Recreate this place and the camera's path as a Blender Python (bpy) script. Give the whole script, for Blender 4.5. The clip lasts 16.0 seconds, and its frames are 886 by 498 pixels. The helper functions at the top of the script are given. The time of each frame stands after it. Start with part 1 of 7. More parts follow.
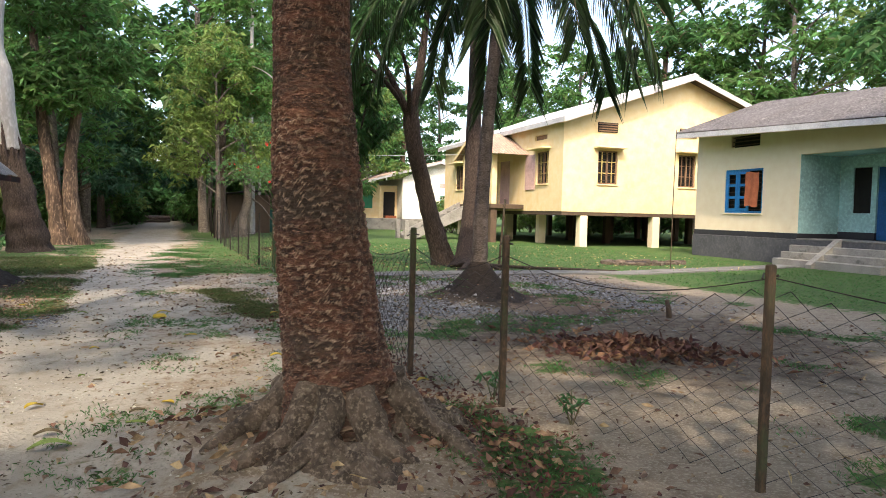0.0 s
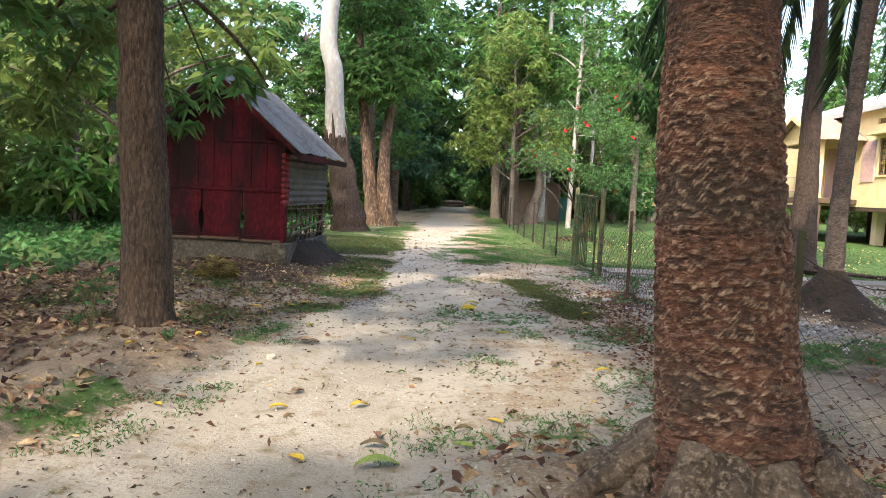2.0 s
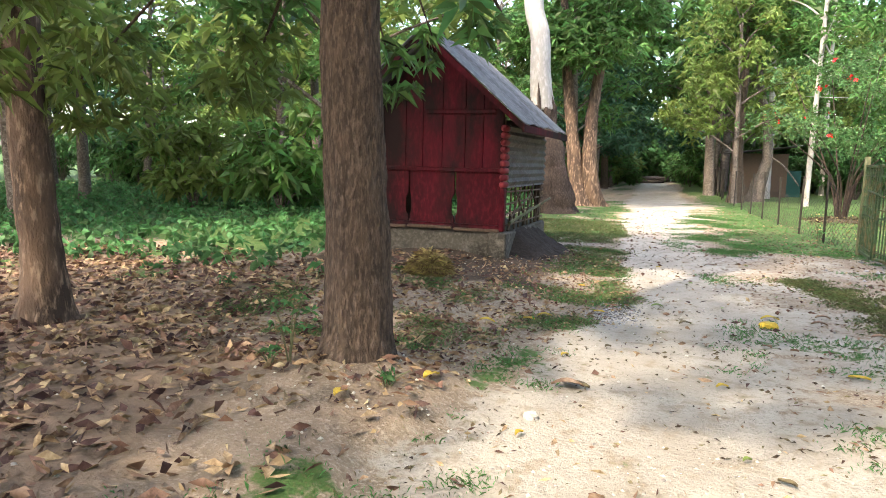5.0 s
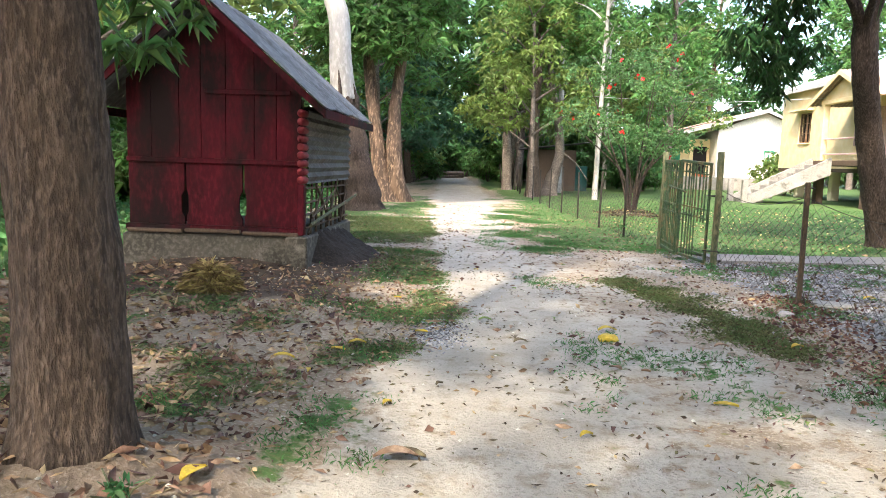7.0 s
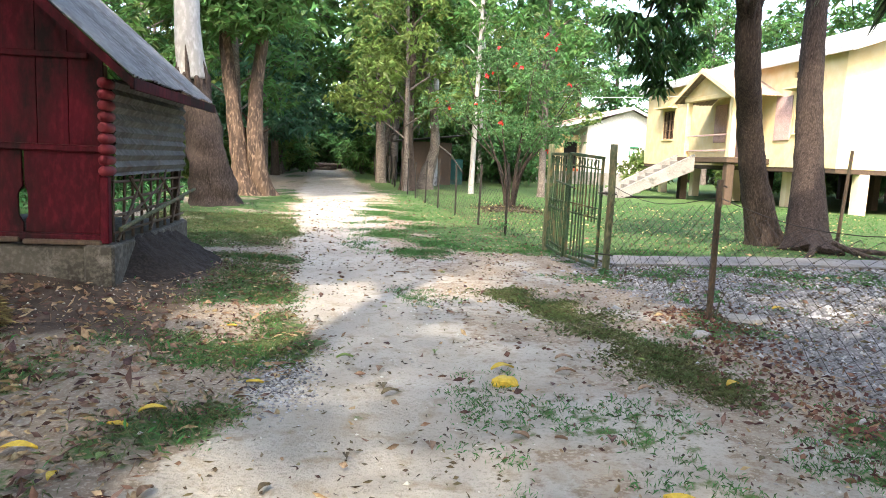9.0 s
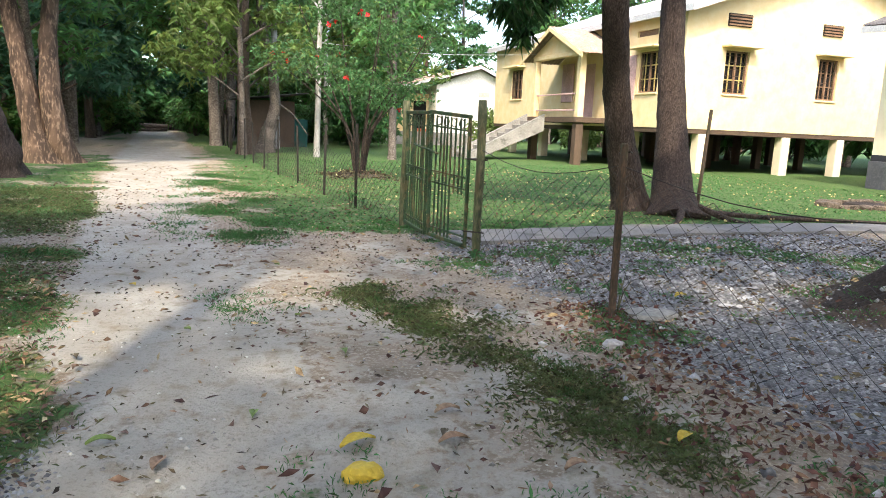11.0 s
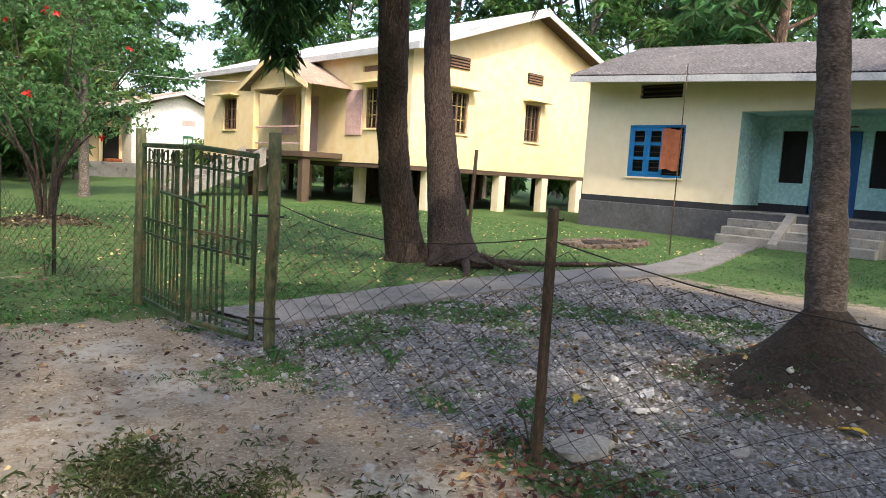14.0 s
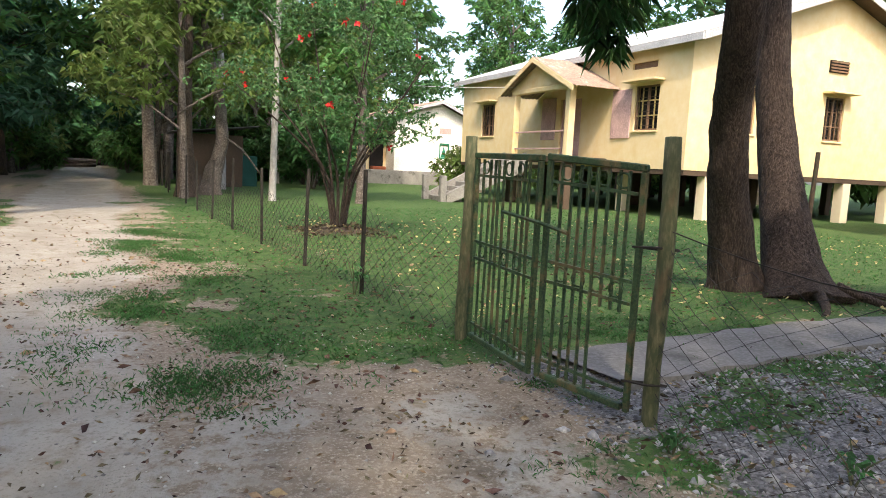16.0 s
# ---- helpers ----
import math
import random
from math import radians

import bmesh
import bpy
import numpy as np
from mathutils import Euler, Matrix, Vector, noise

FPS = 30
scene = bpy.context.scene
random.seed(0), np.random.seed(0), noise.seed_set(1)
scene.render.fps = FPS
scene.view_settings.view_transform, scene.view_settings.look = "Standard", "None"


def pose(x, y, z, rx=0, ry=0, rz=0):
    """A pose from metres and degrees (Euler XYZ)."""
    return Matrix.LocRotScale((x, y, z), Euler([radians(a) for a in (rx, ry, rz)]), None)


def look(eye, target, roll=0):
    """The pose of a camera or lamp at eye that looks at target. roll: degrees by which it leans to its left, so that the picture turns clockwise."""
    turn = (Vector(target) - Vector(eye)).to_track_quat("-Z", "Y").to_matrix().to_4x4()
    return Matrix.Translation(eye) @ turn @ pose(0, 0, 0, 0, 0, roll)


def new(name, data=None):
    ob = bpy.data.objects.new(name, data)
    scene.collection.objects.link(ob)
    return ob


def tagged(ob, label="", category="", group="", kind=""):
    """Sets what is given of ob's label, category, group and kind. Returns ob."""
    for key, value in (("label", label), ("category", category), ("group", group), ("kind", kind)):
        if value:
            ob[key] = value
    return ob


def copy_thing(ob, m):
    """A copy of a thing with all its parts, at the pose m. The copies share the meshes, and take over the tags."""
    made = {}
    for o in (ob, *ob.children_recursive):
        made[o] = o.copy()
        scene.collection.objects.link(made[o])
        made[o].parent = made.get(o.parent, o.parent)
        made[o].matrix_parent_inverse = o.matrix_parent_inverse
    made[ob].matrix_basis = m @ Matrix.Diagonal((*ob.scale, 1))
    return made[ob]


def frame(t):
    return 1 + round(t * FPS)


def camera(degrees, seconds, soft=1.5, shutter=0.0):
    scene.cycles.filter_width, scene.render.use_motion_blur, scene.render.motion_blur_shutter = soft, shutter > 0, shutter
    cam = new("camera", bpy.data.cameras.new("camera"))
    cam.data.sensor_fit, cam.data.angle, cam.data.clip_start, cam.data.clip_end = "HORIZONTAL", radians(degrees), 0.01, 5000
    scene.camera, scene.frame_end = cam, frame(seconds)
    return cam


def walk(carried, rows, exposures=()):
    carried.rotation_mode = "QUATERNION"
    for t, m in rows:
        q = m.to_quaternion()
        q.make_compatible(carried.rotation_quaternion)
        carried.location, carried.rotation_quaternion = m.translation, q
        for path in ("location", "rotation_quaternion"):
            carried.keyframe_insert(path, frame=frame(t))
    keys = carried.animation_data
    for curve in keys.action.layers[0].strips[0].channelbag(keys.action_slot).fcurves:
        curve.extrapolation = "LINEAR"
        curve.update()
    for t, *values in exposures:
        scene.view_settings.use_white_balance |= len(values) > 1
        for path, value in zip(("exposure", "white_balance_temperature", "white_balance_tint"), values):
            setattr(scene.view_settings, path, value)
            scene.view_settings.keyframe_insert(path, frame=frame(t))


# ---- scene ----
cam = camera(65.1, 16.0, soft=0.9)
PATH = [
    (0, (0.999, 0.427, 1.339), (1.637, 2.32, 1.236), 1.4),
    (0.5, (0.927, 0.676, 1.319), (1.422, 2.612, 1.218), 2.9),
    (1, (0.843, 0.898, 1.35), (1.154, 2.87, 1.229), 2.0),
    (1.5, (0.771, 1.14, 1.329), (0.909, 3.133, 1.22), 1.5),
    (2, (0.674, 1.418, 1.344), (0.531, 3.406, 1.178), 2.9),
    (2.5, (0.513, 1.656, 1.306), (0.163, 3.616, 1.12), 3.8),
    (3, (0.314, 1.912, 1.333), (-0.181, 3.83, 1.05), 2.8),
    (3.2, (0.254, 2.007, 1.33), (-0.344, 3.894, 1.048), 1.6),
    (5.3, (-0.349, 3.267, 1.312), (-1.004, 5.143, 1.08), 1.5),
    (5.5, (-0.376, 3.349, 1.313), (-0.992, 5.241, 1.107), 1.2),
    (6, (-0.45, 3.688, 1.309), (-0.93, 5.621, 1.121), 1.4),
    (6.5, (-0.498, 3.959, 1.311), (-0.824, 5.925, 1.137), 2.3),
    (7, (-0.568, 4.309, 1.284), (-0.673, 6.29, 1.036), 1.8),
    (7.5, (-0.577, 4.613, 1.296), (-0.523, 6.594, 1.028), 0.4),
    (8, (-0.53, 4.977, 1.277), (-0.493, 6.961, 1.024), 0.1),
    (8.5, (-0.493, 5.306, 1.306), (-0.403, 7.286, 1.042), 1.7),
    (9, (-0.455, 5.683, 1.265), (-0.204, 7.651, 1.009), 2.6),
    (9.2, (-0.416, 5.825, 1.287), (-0.076, 7.769, 0.967), 2.6),
    (11.3, (-0.075, 7.381, 1.25), (0.624, 9.224, 0.91), 2.9),
    (11.5, (-0.044, 7.5, 1.244), (0.687, 9.335, 0.931), 3.1),
    (12, (-0.017, 7.874, 1.284), (0.819, 9.646, 0.882), 3.8),
    (12.5, (-0.004, 8.201, 1.306), (0.965, 9.922, 0.987), 4.5),
    (13, (0.004, 8.557, 1.312), (1.307, 10.06, 1.098), 4.0),
    (13.5, (-0.001, 8.891, 1.315), (1.383, 10.322, 1.126), 3.4),
    (14, (0.045, 9.271, 1.318), (1.418, 10.708, 1.104), 3.5),
    (14.5, (0.023, 9.644, 1.321), (1.31, 11.166, 1.153), 5.0),
    (15, (-0.015, 10.011, 1.339), (1.240, 11.552, 1.116), 4.5),
    (15.5, (-0.016, 10.423, 1.307), (1.012, 12.119, 1.047), 2.8),
    (16, (-0.006, 10.817, 1.329), (0.814, 12.626, 1.089), 2.9),
]
walk(cam, [(t, look(eye, target, roll)) for t, eye, target, roll in PATH],
     [(0, 2.06, 6950, 12), (2, 2.5, 6900, 12), (3, 2.78, 6650, 10), (5.5, 2.98, 7000, 12), (7, 2.93, 6650, 11), (9, 2.9, 6600, 11), (11.5, 2.25, 6450, 9), (13.5, 1.98, 6600, 11), (16, 1.9, 6700, 11)])

# ---- world, sun, exposure ----
SUN_FROM = Vector((-0.36, -0.86, 1.0)).normalized()
world = bpy.data.worlds.new("sky")
scene.world = world
world.use_nodes = True
wn, wl = world.node_tree.nodes, world.node_tree.links
sky = wn.new("ShaderNodeTexSky")
sky.sky_type, sky.sun_disc = "NISHITA", False
sky.sun_elevation = math.asin(SUN_FROM.z)
sky.sun_rotation = math.atan2(SUN_FROM.x, SUN_FROM.y)
sky.air_density, sky.dust_density, sky.ozone_density = 1.0, 3.0, 1.0
wn["Background"].inputs["Strength"].default_value = 0.15
wl.new(sky.outputs["Color"], wn["Background"].inputs["Color"])
sun = new("sun", bpy.data.lights.new("sun", "SUN"))
sun.data.energy, sun.data.angle, sun.data.color = 1.15, radians(1.4), (1.0, 0.91, 0.75)
sun.matrix_world = look(SUN_FROM * 60, (0, 0, 0))


# ---- materials ----
def material(name, base, rough=0.8, dark=None, light=None, scale=6.0, fine=60.0, bump=0.3, dist=0.01, metal=0.0,
             stain=None, stain_scale=1.5, stain_at=0.6, stretch=(1, 1, 1), rand=0.0, translucent=None, spec=0.3, sharp=0.15, lift=0.6):
    """A surface with coarse and fine variation, optional stains, and fine relief."""
    m = bpy.data.materials.new(name)
    m.use_nodes = True
    n, l = m.node_tree.nodes, m.node_tree.links
    p = n["Principled BSDF"]
    p.inputs["Roughness"].default_value, p.inputs["Metallic"].default_value = rough, metal
    p.inputs["Specular IOR Level"].default_value = spec
    tc, mp = n.new("ShaderNodeTexCoord"), n.new("ShaderNodeMapping")
    mp.inputs["Scale"].default_value = stretch
    l.new(tc.outputs["Object"], mp.inputs["Vector"])

    def nz(sc, detail=6.0, r=0.6):
        t = n.new("ShaderNodeTexNoise")
        t.inputs["Scale"].default_value, t.inputs["Detail"].default_value, t.inputs["Roughness"].default_value = sc, detail, r
        l.new(mp.outputs["Vector"], t.inputs["Vector"])
        return t.outputs["Fac"]

    def ramp(fac, lo, hi):
        r = n.new("ShaderNodeMapRange")
        r.inputs["From Min"].default_value, r.inputs["From Max"].default_value = lo, hi
        l.new(fac, r.inputs["Value"])
        return r.outputs["Result"]

    def mix(fac, a, b, mode="MIX"):
        x = n.new("ShaderNodeMix")
        x.data_type, x.blend_type = "RGBA", mode
        for s, v in ((x.inputs[0], fac), (x.inputs[6], a), (x.inputs[7], b)):
            if isinstance(v, bpy.types.NodeSocket):
                l.new(v, s)
            elif isinstance(v, (int, float)):
                s.default_value = v
            else:
                s.default_value = (*v, 1)
        return x.outputs[2]

    dark = dark or tuple(c * 0.7 for c in base)
    light = light or tuple(min(c * 1.25, 0.95) for c in base)
    coarse, small = nz(scale), nz(fine, 4.0)
    col = mix(ramp(coarse, 0.5 - sharp, 0.5 + sharp), dark, base)
    col = mix(ramp(small, lift - sharp, lift + sharp), col, light)
    if stain:
        col = mix(ramp(nz(stain_scale, 8.0, 0.7), stain_at, stain_at + 0.12), col, stain)
    if rand:
        g = n.new("ShaderNodeNewGeometry")
        hsv = n.new("ShaderNodeHueSaturation")
        l.new(col, hsv.inputs["Color"])
        mr = n.new("ShaderNodeMapRange")
        mr.inputs["To Min"].default_value, mr.inputs["To Max"].default_value = 1 - rand, 1 + rand
        l.new(g.outputs["Random Per Island"], mr.inputs["Value"])
        l.new(mr.outputs["Result"], hsv.inputs["Value"])
        mh = n.new("ShaderNodeMapRange")
        mh.inputs["To Min"].default_value, mh.inputs["To Max"].default_value = 0.5 - 0.05 * rand, 0.5 + 0.05 * rand
        l.new(g.outputs["Random Per Island"], mh.inputs["Value"])
        l.new(mh.outputs["Result"], hsv.inputs["Hue"])
        col = hsv.outputs["Color"]
    l.new(col, p.inputs["Base Color"])
    if bump:
        b = n.new("ShaderNodeBump")
        b.inputs["Strength"].default_value, b.inputs["Distance"].default_value = bump, dist
        add = n.new("ShaderNodeMath")
        add.operation = "ADD"
        l.new(coarse, add.inputs[0]), l.new(small, add.inputs[1])
        l.new(add.outputs[0], b.inputs["Height"])
        l.new(b.outputs["Normal"], p.inputs["Normal"])
    if translucent:
        tr, ms = n.new("ShaderNodeBsdfTranslucent"), n.new("ShaderNodeMixShader")
        ms.inputs["Fac"].default_value = translucent
        br = n.new("ShaderNodeHueSaturation")
        br.inputs["Value"].default_value, br.inputs["Saturation"].default_value = 1.5, 0.95
        l.new(col, br.inputs["Color"]), l.new(br.outputs["Color"], tr.inputs["Color"])
        l.new(p.outputs["BSDF"], ms.inputs[1]), l.new(tr.outputs["BSDF"], ms.inputs[2])
        l.new(ms.outputs["Shader"], n["Material Output"].inputs["Surface"])
    return m


M_YELLOW = material("yellow_limewash", (0.71, 0.545, 0.29), 0.9, dark=(0.67, 0.495, 0.245), light=(0.75, 0.63, 0.40), scale=0.5, fine=2.6, stain=(0.70, 0.48, 0.22), stain_scale=0.55, stain_at=0.60, bump=0.06, sharp=0.25)
M_CREAM = material("cream_limewash", (0.73, 0.61, 0.42), 0.9, dark=(0.70, 0.575, 0.385), light=(0.76, 0.66, 0.48), scale=0.45, fine=3.5, stain=(0.63, 0.50, 0.32), stain_scale=0.6, stain_at=0.63, bump=0.08, sharp=0.25)
M_WHITE = material("white_limewash", (0.80, 0.76, 0.68), 0.9, dark=(0.70, 0.65, 0.55), scale=0.9, fine=9, stain=(0.55, 0.48, 0.38), stain_at=0.64, bump=0.12)
M_TEAL = material("pale_teal_plaster", (0.36, 0.58, 0.56), 0.85, scale=1.0, fine=10, bump=0.1)
M_BLACK = material("black_plinth_paint", (0.03, 0.03, 0.035), 0.8, scale=2, stain=(0.12, 0.11, 0.10), stain_at=0.62)
M_GREYPL = material("grey_cement_plinth", (0.085, 0.085, 0.09), 0.9, scale=1.5, fine=14, stain=(0.17, 0.16, 0.145), stain_at=0.58)
M_CEMENT = material("worn_cement", (0.25, 0.235, 0.21), 0.95, dark=(0.17, 0.16, 0.14), light=(0.34, 0.32, 0.29), scale=2.5, fine=40, stain=(0.10, 0.095, 0.08), stain_scale=2.2, stain_at=0.55)
M_PATH = material("dusty_grey_path_cement", (0.175, 0.165, 0.155), 0.95, dark=(0.12, 0.112, 0.10), light=(0.24, 0.225, 0.21), scale=2.2, fine=36, stain=(0.09, 0.085, 0.07), stain_scale=1.8, stain_at=0.56)
M_SIDETIN = material("weathered_grey_brown_side_tin", (0.115, 0.108, 0.098), 0.8, dark=(0.06, 0.055, 0.048), light=(0.17, 0.165, 0.155), scale=2, fine=16, stain=(0.075, 0.05, 0.035), stain_scale=1.8, stain_at=0.54, bump=0.2)
M_ROOFLIGHT = material("bleached_tin_roof", (0.66, 0.64, 0.60), 0.55, scale=0.8, fine=6, metal=0.15, stain=(0.45, 0.40, 0.34), stain_at=0.62, bump=0.1)
M_ROOFDARK = material("weathered_dark_tin_roof", (0.095, 0.085, 0.085), 0.85, dark=(0.055, 0.05, 0.05), light=(0.15, 0.14, 0.135), scale=1.2, fine=10, stain=(0.20, 0.185, 0.18), stain_scale=2.0, stain_at=0.60, bump=0.2)
M_ROOFGREY = material("grey_corrugated_tin", (0.15, 0.155, 0.155), 0.7, dark=(0.09, 0.09, 0.088), light=(0.22, 0.225, 0.225), scale=1.5, fine=12, metal=0.1, stain=(0.10, 0.08, 0.06), stain_scale=1.6, stain_at=0.56, bump=0.15)
M_ROOFRUST = material("rusty_tin_roof", (0.32, 0.22, 0.16), 0.8, scale=1.0, fine=9, stain=(0.50, 0.40, 0.32), stain_at=0.56, bump=0.2)
M_FASCIA = material("grey_white_fascia_board", (0.46, 0.45, 0.44), 0.7, scale=2, fine=20, bump=0.1)
# Near-black blotches mix stains with the gable's shade, put into the paint colour.
M_RED = material("red_plank_stain_and_shade", (0.075, 0.006, 0.012), 0.75, dark=(0.030, 0.004, 0.006), light=(0.105, 0.010, 0.017), scale=1.6, fine=26, stain=(0.013, 0.007, 0.007), stain_scale=0.9, stain_at=0.44, stretch=(1, 1, 0.4), bump=0.3, dist=0.005, spec=0.1)
M_REDTIN = material("red_painted_log_ends", (0.17, 0.016, 0.022), 0.65, dark=(0.08, 0.009, 0.012), scale=4, fine=25, stain=(0.24, 0.12, 0.11), stain_at=0.62)
M_BLUE = material("bright_blue_paint", (0.015, 0.19, 0.42), 0.5, dark=(0.01, 0.13, 0.33), scale=3, fine=30, bump=0.1)
M_DOORBLUE = material("deep_blue_door_paint", (0.012, 0.09, 0.24), 0.5, scale=3, fine=30, bump=0.1)
# Flat black that stands in for the shade inside openings.
M_DARK = material("unlit_room_black", (0.015, 0.013, 0.012), 0.9, bump=0)
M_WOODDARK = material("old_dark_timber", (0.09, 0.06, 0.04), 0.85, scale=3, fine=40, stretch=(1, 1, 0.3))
M_BROWNWIN = material("brown_window_joinery", (0.20, 0.12, 0.07), 0.7, scale=4, fine=30)
M_PALEWIN = material("pale_ochre_casement", (0.48, 0.36, 0.13), 0.7, scale=4, fine=30)
M_PINK = material("faded_pink_shutter", (0.55, 0.36, 0.32), 0.8, scale=2, fine=20)
M_ORANGE = material("faded_orange_cloth", (0.42, 0.13, 0.06), 0.9, scale=6, fine=60)
M_GREENWIN = material("green_painted_joinery", (0.03, 0.22, 0.12), 0.6, scale=3)
M_GATE = material("chipped_green_gate_paint", (0.042, 0.085, 0.036), 0.6, dark=(0.020, 0.038, 0.02), light=(0.085, 0.115, 0.05), scale=7, fine=70, stain=(0.14, 0.105, 0.05), stain_scale=5, stain_at=0.50, metal=0.1, bump=0.4, dist=0.003)
M_POST = material("rusted_brown_post", (0.06, 0.042, 0.028), 0.85, dark=(0.035, 0.028, 0.02), light=(0.11, 0.065, 0.04), scale=6, fine=50, stain=(0.05, 0.06, 0.03), stain_scale=4, stain_at=0.56, stretch=(1, 1, 0.4))
M_POSTDARK = material("tarred_dark_post", (0.022, 0.019, 0.016), 0.85, light=(0.05, 0.04, 0.03), scale=6, fine=50, stretch=(1, 1, 0.4))
M_POSTGREEN = material("mossy_green_pole", (0.10, 0.105, 0.05), 0.85, dark=(0.05, 0.06, 0.03), light=(0.17, 0.15, 0.085), scale=5, fine=40, stain=(0.14, 0.09, 0.05), stain_scale=3, stain_at=0.55, stretch=(1, 1, 0.3))
M_WIRE = material("rusty_fence_wire", (0.035, 0.028, 0.024), 0.7, metal=0.2, bump=0)


def flaky_bark():
    """Red-brown bark, grey-brown in patches, with pale broken edges on its raised flakes."""
    m = material("flaky_red_brown_bark", (0.150, 0.068, 0.045), 0.9, dark=(0.055, 0.031, 0.024), light=(0.26, 0.15, 0.10), scale=7, fine=34, stain=(0.075, 0.052, 0.040), stain_scale=1.3, stain_at=0.50, stretch=(1, 1, 2.6), bump=0.9, dist=0.03, sharp=0.1)
    n, l = m.node_tree.nodes, m.node_tree.links
    p = n["Principled BSDF"]
    col = p.inputs["Base Color"].links[0].from_socket
    geo, tc = n.new("ShaderNodeNewGeometry"), n.new("ShaderNodeTexCoord")
    edge, big, both, x = n.new("ShaderNodeMapRange"), n.new("ShaderNodeTexNoise"), n.new("ShaderNodeMath"), n.new("ShaderNodeMix")
    edge.inputs["From Min"].default_value, edge.inputs["From Max"].default_value = 0.51, 0.60
    l.new(geo.outputs["Pointiness"], edge.inputs["Value"])
    big.inputs["Scale"].default_value, big.inputs["Detail"].default_value = 3.5, 5.0
    l.new(tc.outputs["Object"], big.inputs["Vector"])
    patch = n.new("ShaderNodeMapRange")
    patch.inputs["From Min"].default_value, patch.inputs["From Max"].default_value = 0.40, 0.58
    l.new(big.outputs["Fac"], patch.inputs["Value"])
    both.operation = "MULTIPLY"
    l.new(edge.outputs["Result"], both.inputs[0]), l.new(patch.outputs["Result"], both.inputs[1])
    x.data_type = "RGBA"
    l.new(both.outputs[0], x.inputs[0]), l.new(col, x.inputs[6])
    x.inputs[7].default_value = (0.52, 0.38, 0.27, 1)
    l.new(x.outputs[2], p.inputs["Base Color"])
    return m


M_BARKRED = flaky_bark()
M_BARKBROWN = material("furrowed_brown_bark", (0.092, 0.064, 0.047), 0.95, dark=(0.042, 0.029, 0.022), light=(0.17, 0.125, 0.096), scale=24, fine=60, stretch=(1, 1, 0.28), bump=1.0, dist=0.04, sharp=0.13)
M_BARKDARK = material("dark_furrowed_bark", (0.058, 0.040, 0.031), 0.95, dark=(0.026, 0.018, 0.014), light=(0.115, 0.083, 0.066), scale=20, fine=55, stretch=(1, 1, 0.25), bump=1.0, dist=0.04, sharp=0.13)
M_BARKGREY = material("grey_lichened_bark", (0.125, 0.10, 0.083), 0.95, dark=(0.065, 0.05, 0.042), light=(0.25, 0.22, 0.19), scale=6, fine=22, stain=(0.30, 0.285, 0.25), stain_scale=5, stain_at=0.64, bump=0.6, dist=0.02)
M_BARKPALE = material("smooth_white_bark", (0.31, 0.30, 0.285), 0.75, dark=(0.24, 0.22, 0.195), light=(0.43, 0.41, 0.385), scale=1.5, fine=14, stretch=(1, 1, 0.4), bump=0.2)
M_BARKTAN = material("tan_peeling_bark", (0.125, 0.08, 0.054), 0.9, dark=(0.055, 0.036, 0.026), light=(0.26, 0.18, 0.125), scale=5, fine=20, stretch=(1, 1, 0.3), bump=0.9, dist=0.04, sharp=0.08)
M_LEAF = material("fresh_green_leaves", (0.082, 0.168, 0.042), 0.5, scale=0.8, fine=4, bump=0, rand=0.5, translucent=0.45)
M_LEAFDEEP = material("deep_green_leaves", (0.055, 0.13, 0.038), 0.5, scale=0.8, fine=4, bump=0, rand=0.45, translucent=0.38)
M_LEAFYEL = material("yellow_green_leaves", (0.135, 0.19, 0.045), 0.5, scale=0.8, fine=4, bump=0, rand=0.4, translucent=0.48)
M_LEAFSHRUB = material("mid_green_shrub_leaves", (0.080, 0.158, 0.052), 0.55, scale=0.8, fine=4, bump=0, rand=0.5, translucent=0.42)
M_LEAFBLUE = material("blue_green_leaves", (0.04, 0.11, 0.055), 0.5, scale=0.8, fine=4, bump=0, rand=0.35, translucent=0.3)
M_PALM = material("dark_palm_leaflets", (0.035, 0.07, 0.022), 0.45, bump=0, rand=0.4, translucent=0.25)
M_GRASS = material("short_lawn_grass", (0.062, 0.155, 0.040), 0.7, bump=0, rand=0.45, translucent=0.3)
M_WEED = material("low_green_weeds", (0.055, 0.145, 0.045), 0.6, bump=0, rand=0.4, translucent=0.3)
M_LITTER = material("dry_brown_leaves", (0.21, 0.122, 0.076), 0.85, dark=(0.10, 0.058, 0.038), light=(0.38, 0.255, 0.17), scale=3, fine=18, bump=0, rand=0.75)
M_LITTERRED = material("dry_red_brown_leaves", (0.13, 0.058, 0.04), 0.85, dark=(0.07, 0.032, 0.024), light=(0.24, 0.12, 0.08), scale=3, fine=18, bump=0, rand=0.6)
M_YELLEAF = material("fallen_yellow_leaf", (0.46, 0.32, 0.035), 0.6, bump=0, rand=0.2)
M_FLOWER = material("red_hibiscus_flower", (0.55, 0.008, 0.02), 0.5, bump=0, rand=0.2, translucent=0.2)
M_STRAW = material("dry_straw", (0.52, 0.39, 0.18), 0.9, bump=0, rand=0.5)
M_PEBBLE = material("grey_pebbles", (0.25, 0.24, 0.235), 0.9, scale=5, bump=0.2, rand=0.7)
M_STONE = material("pale_track_pebbles", (0.40, 0.37, 0.32), 0.9, scale=5, bump=0.2, rand=0.5)
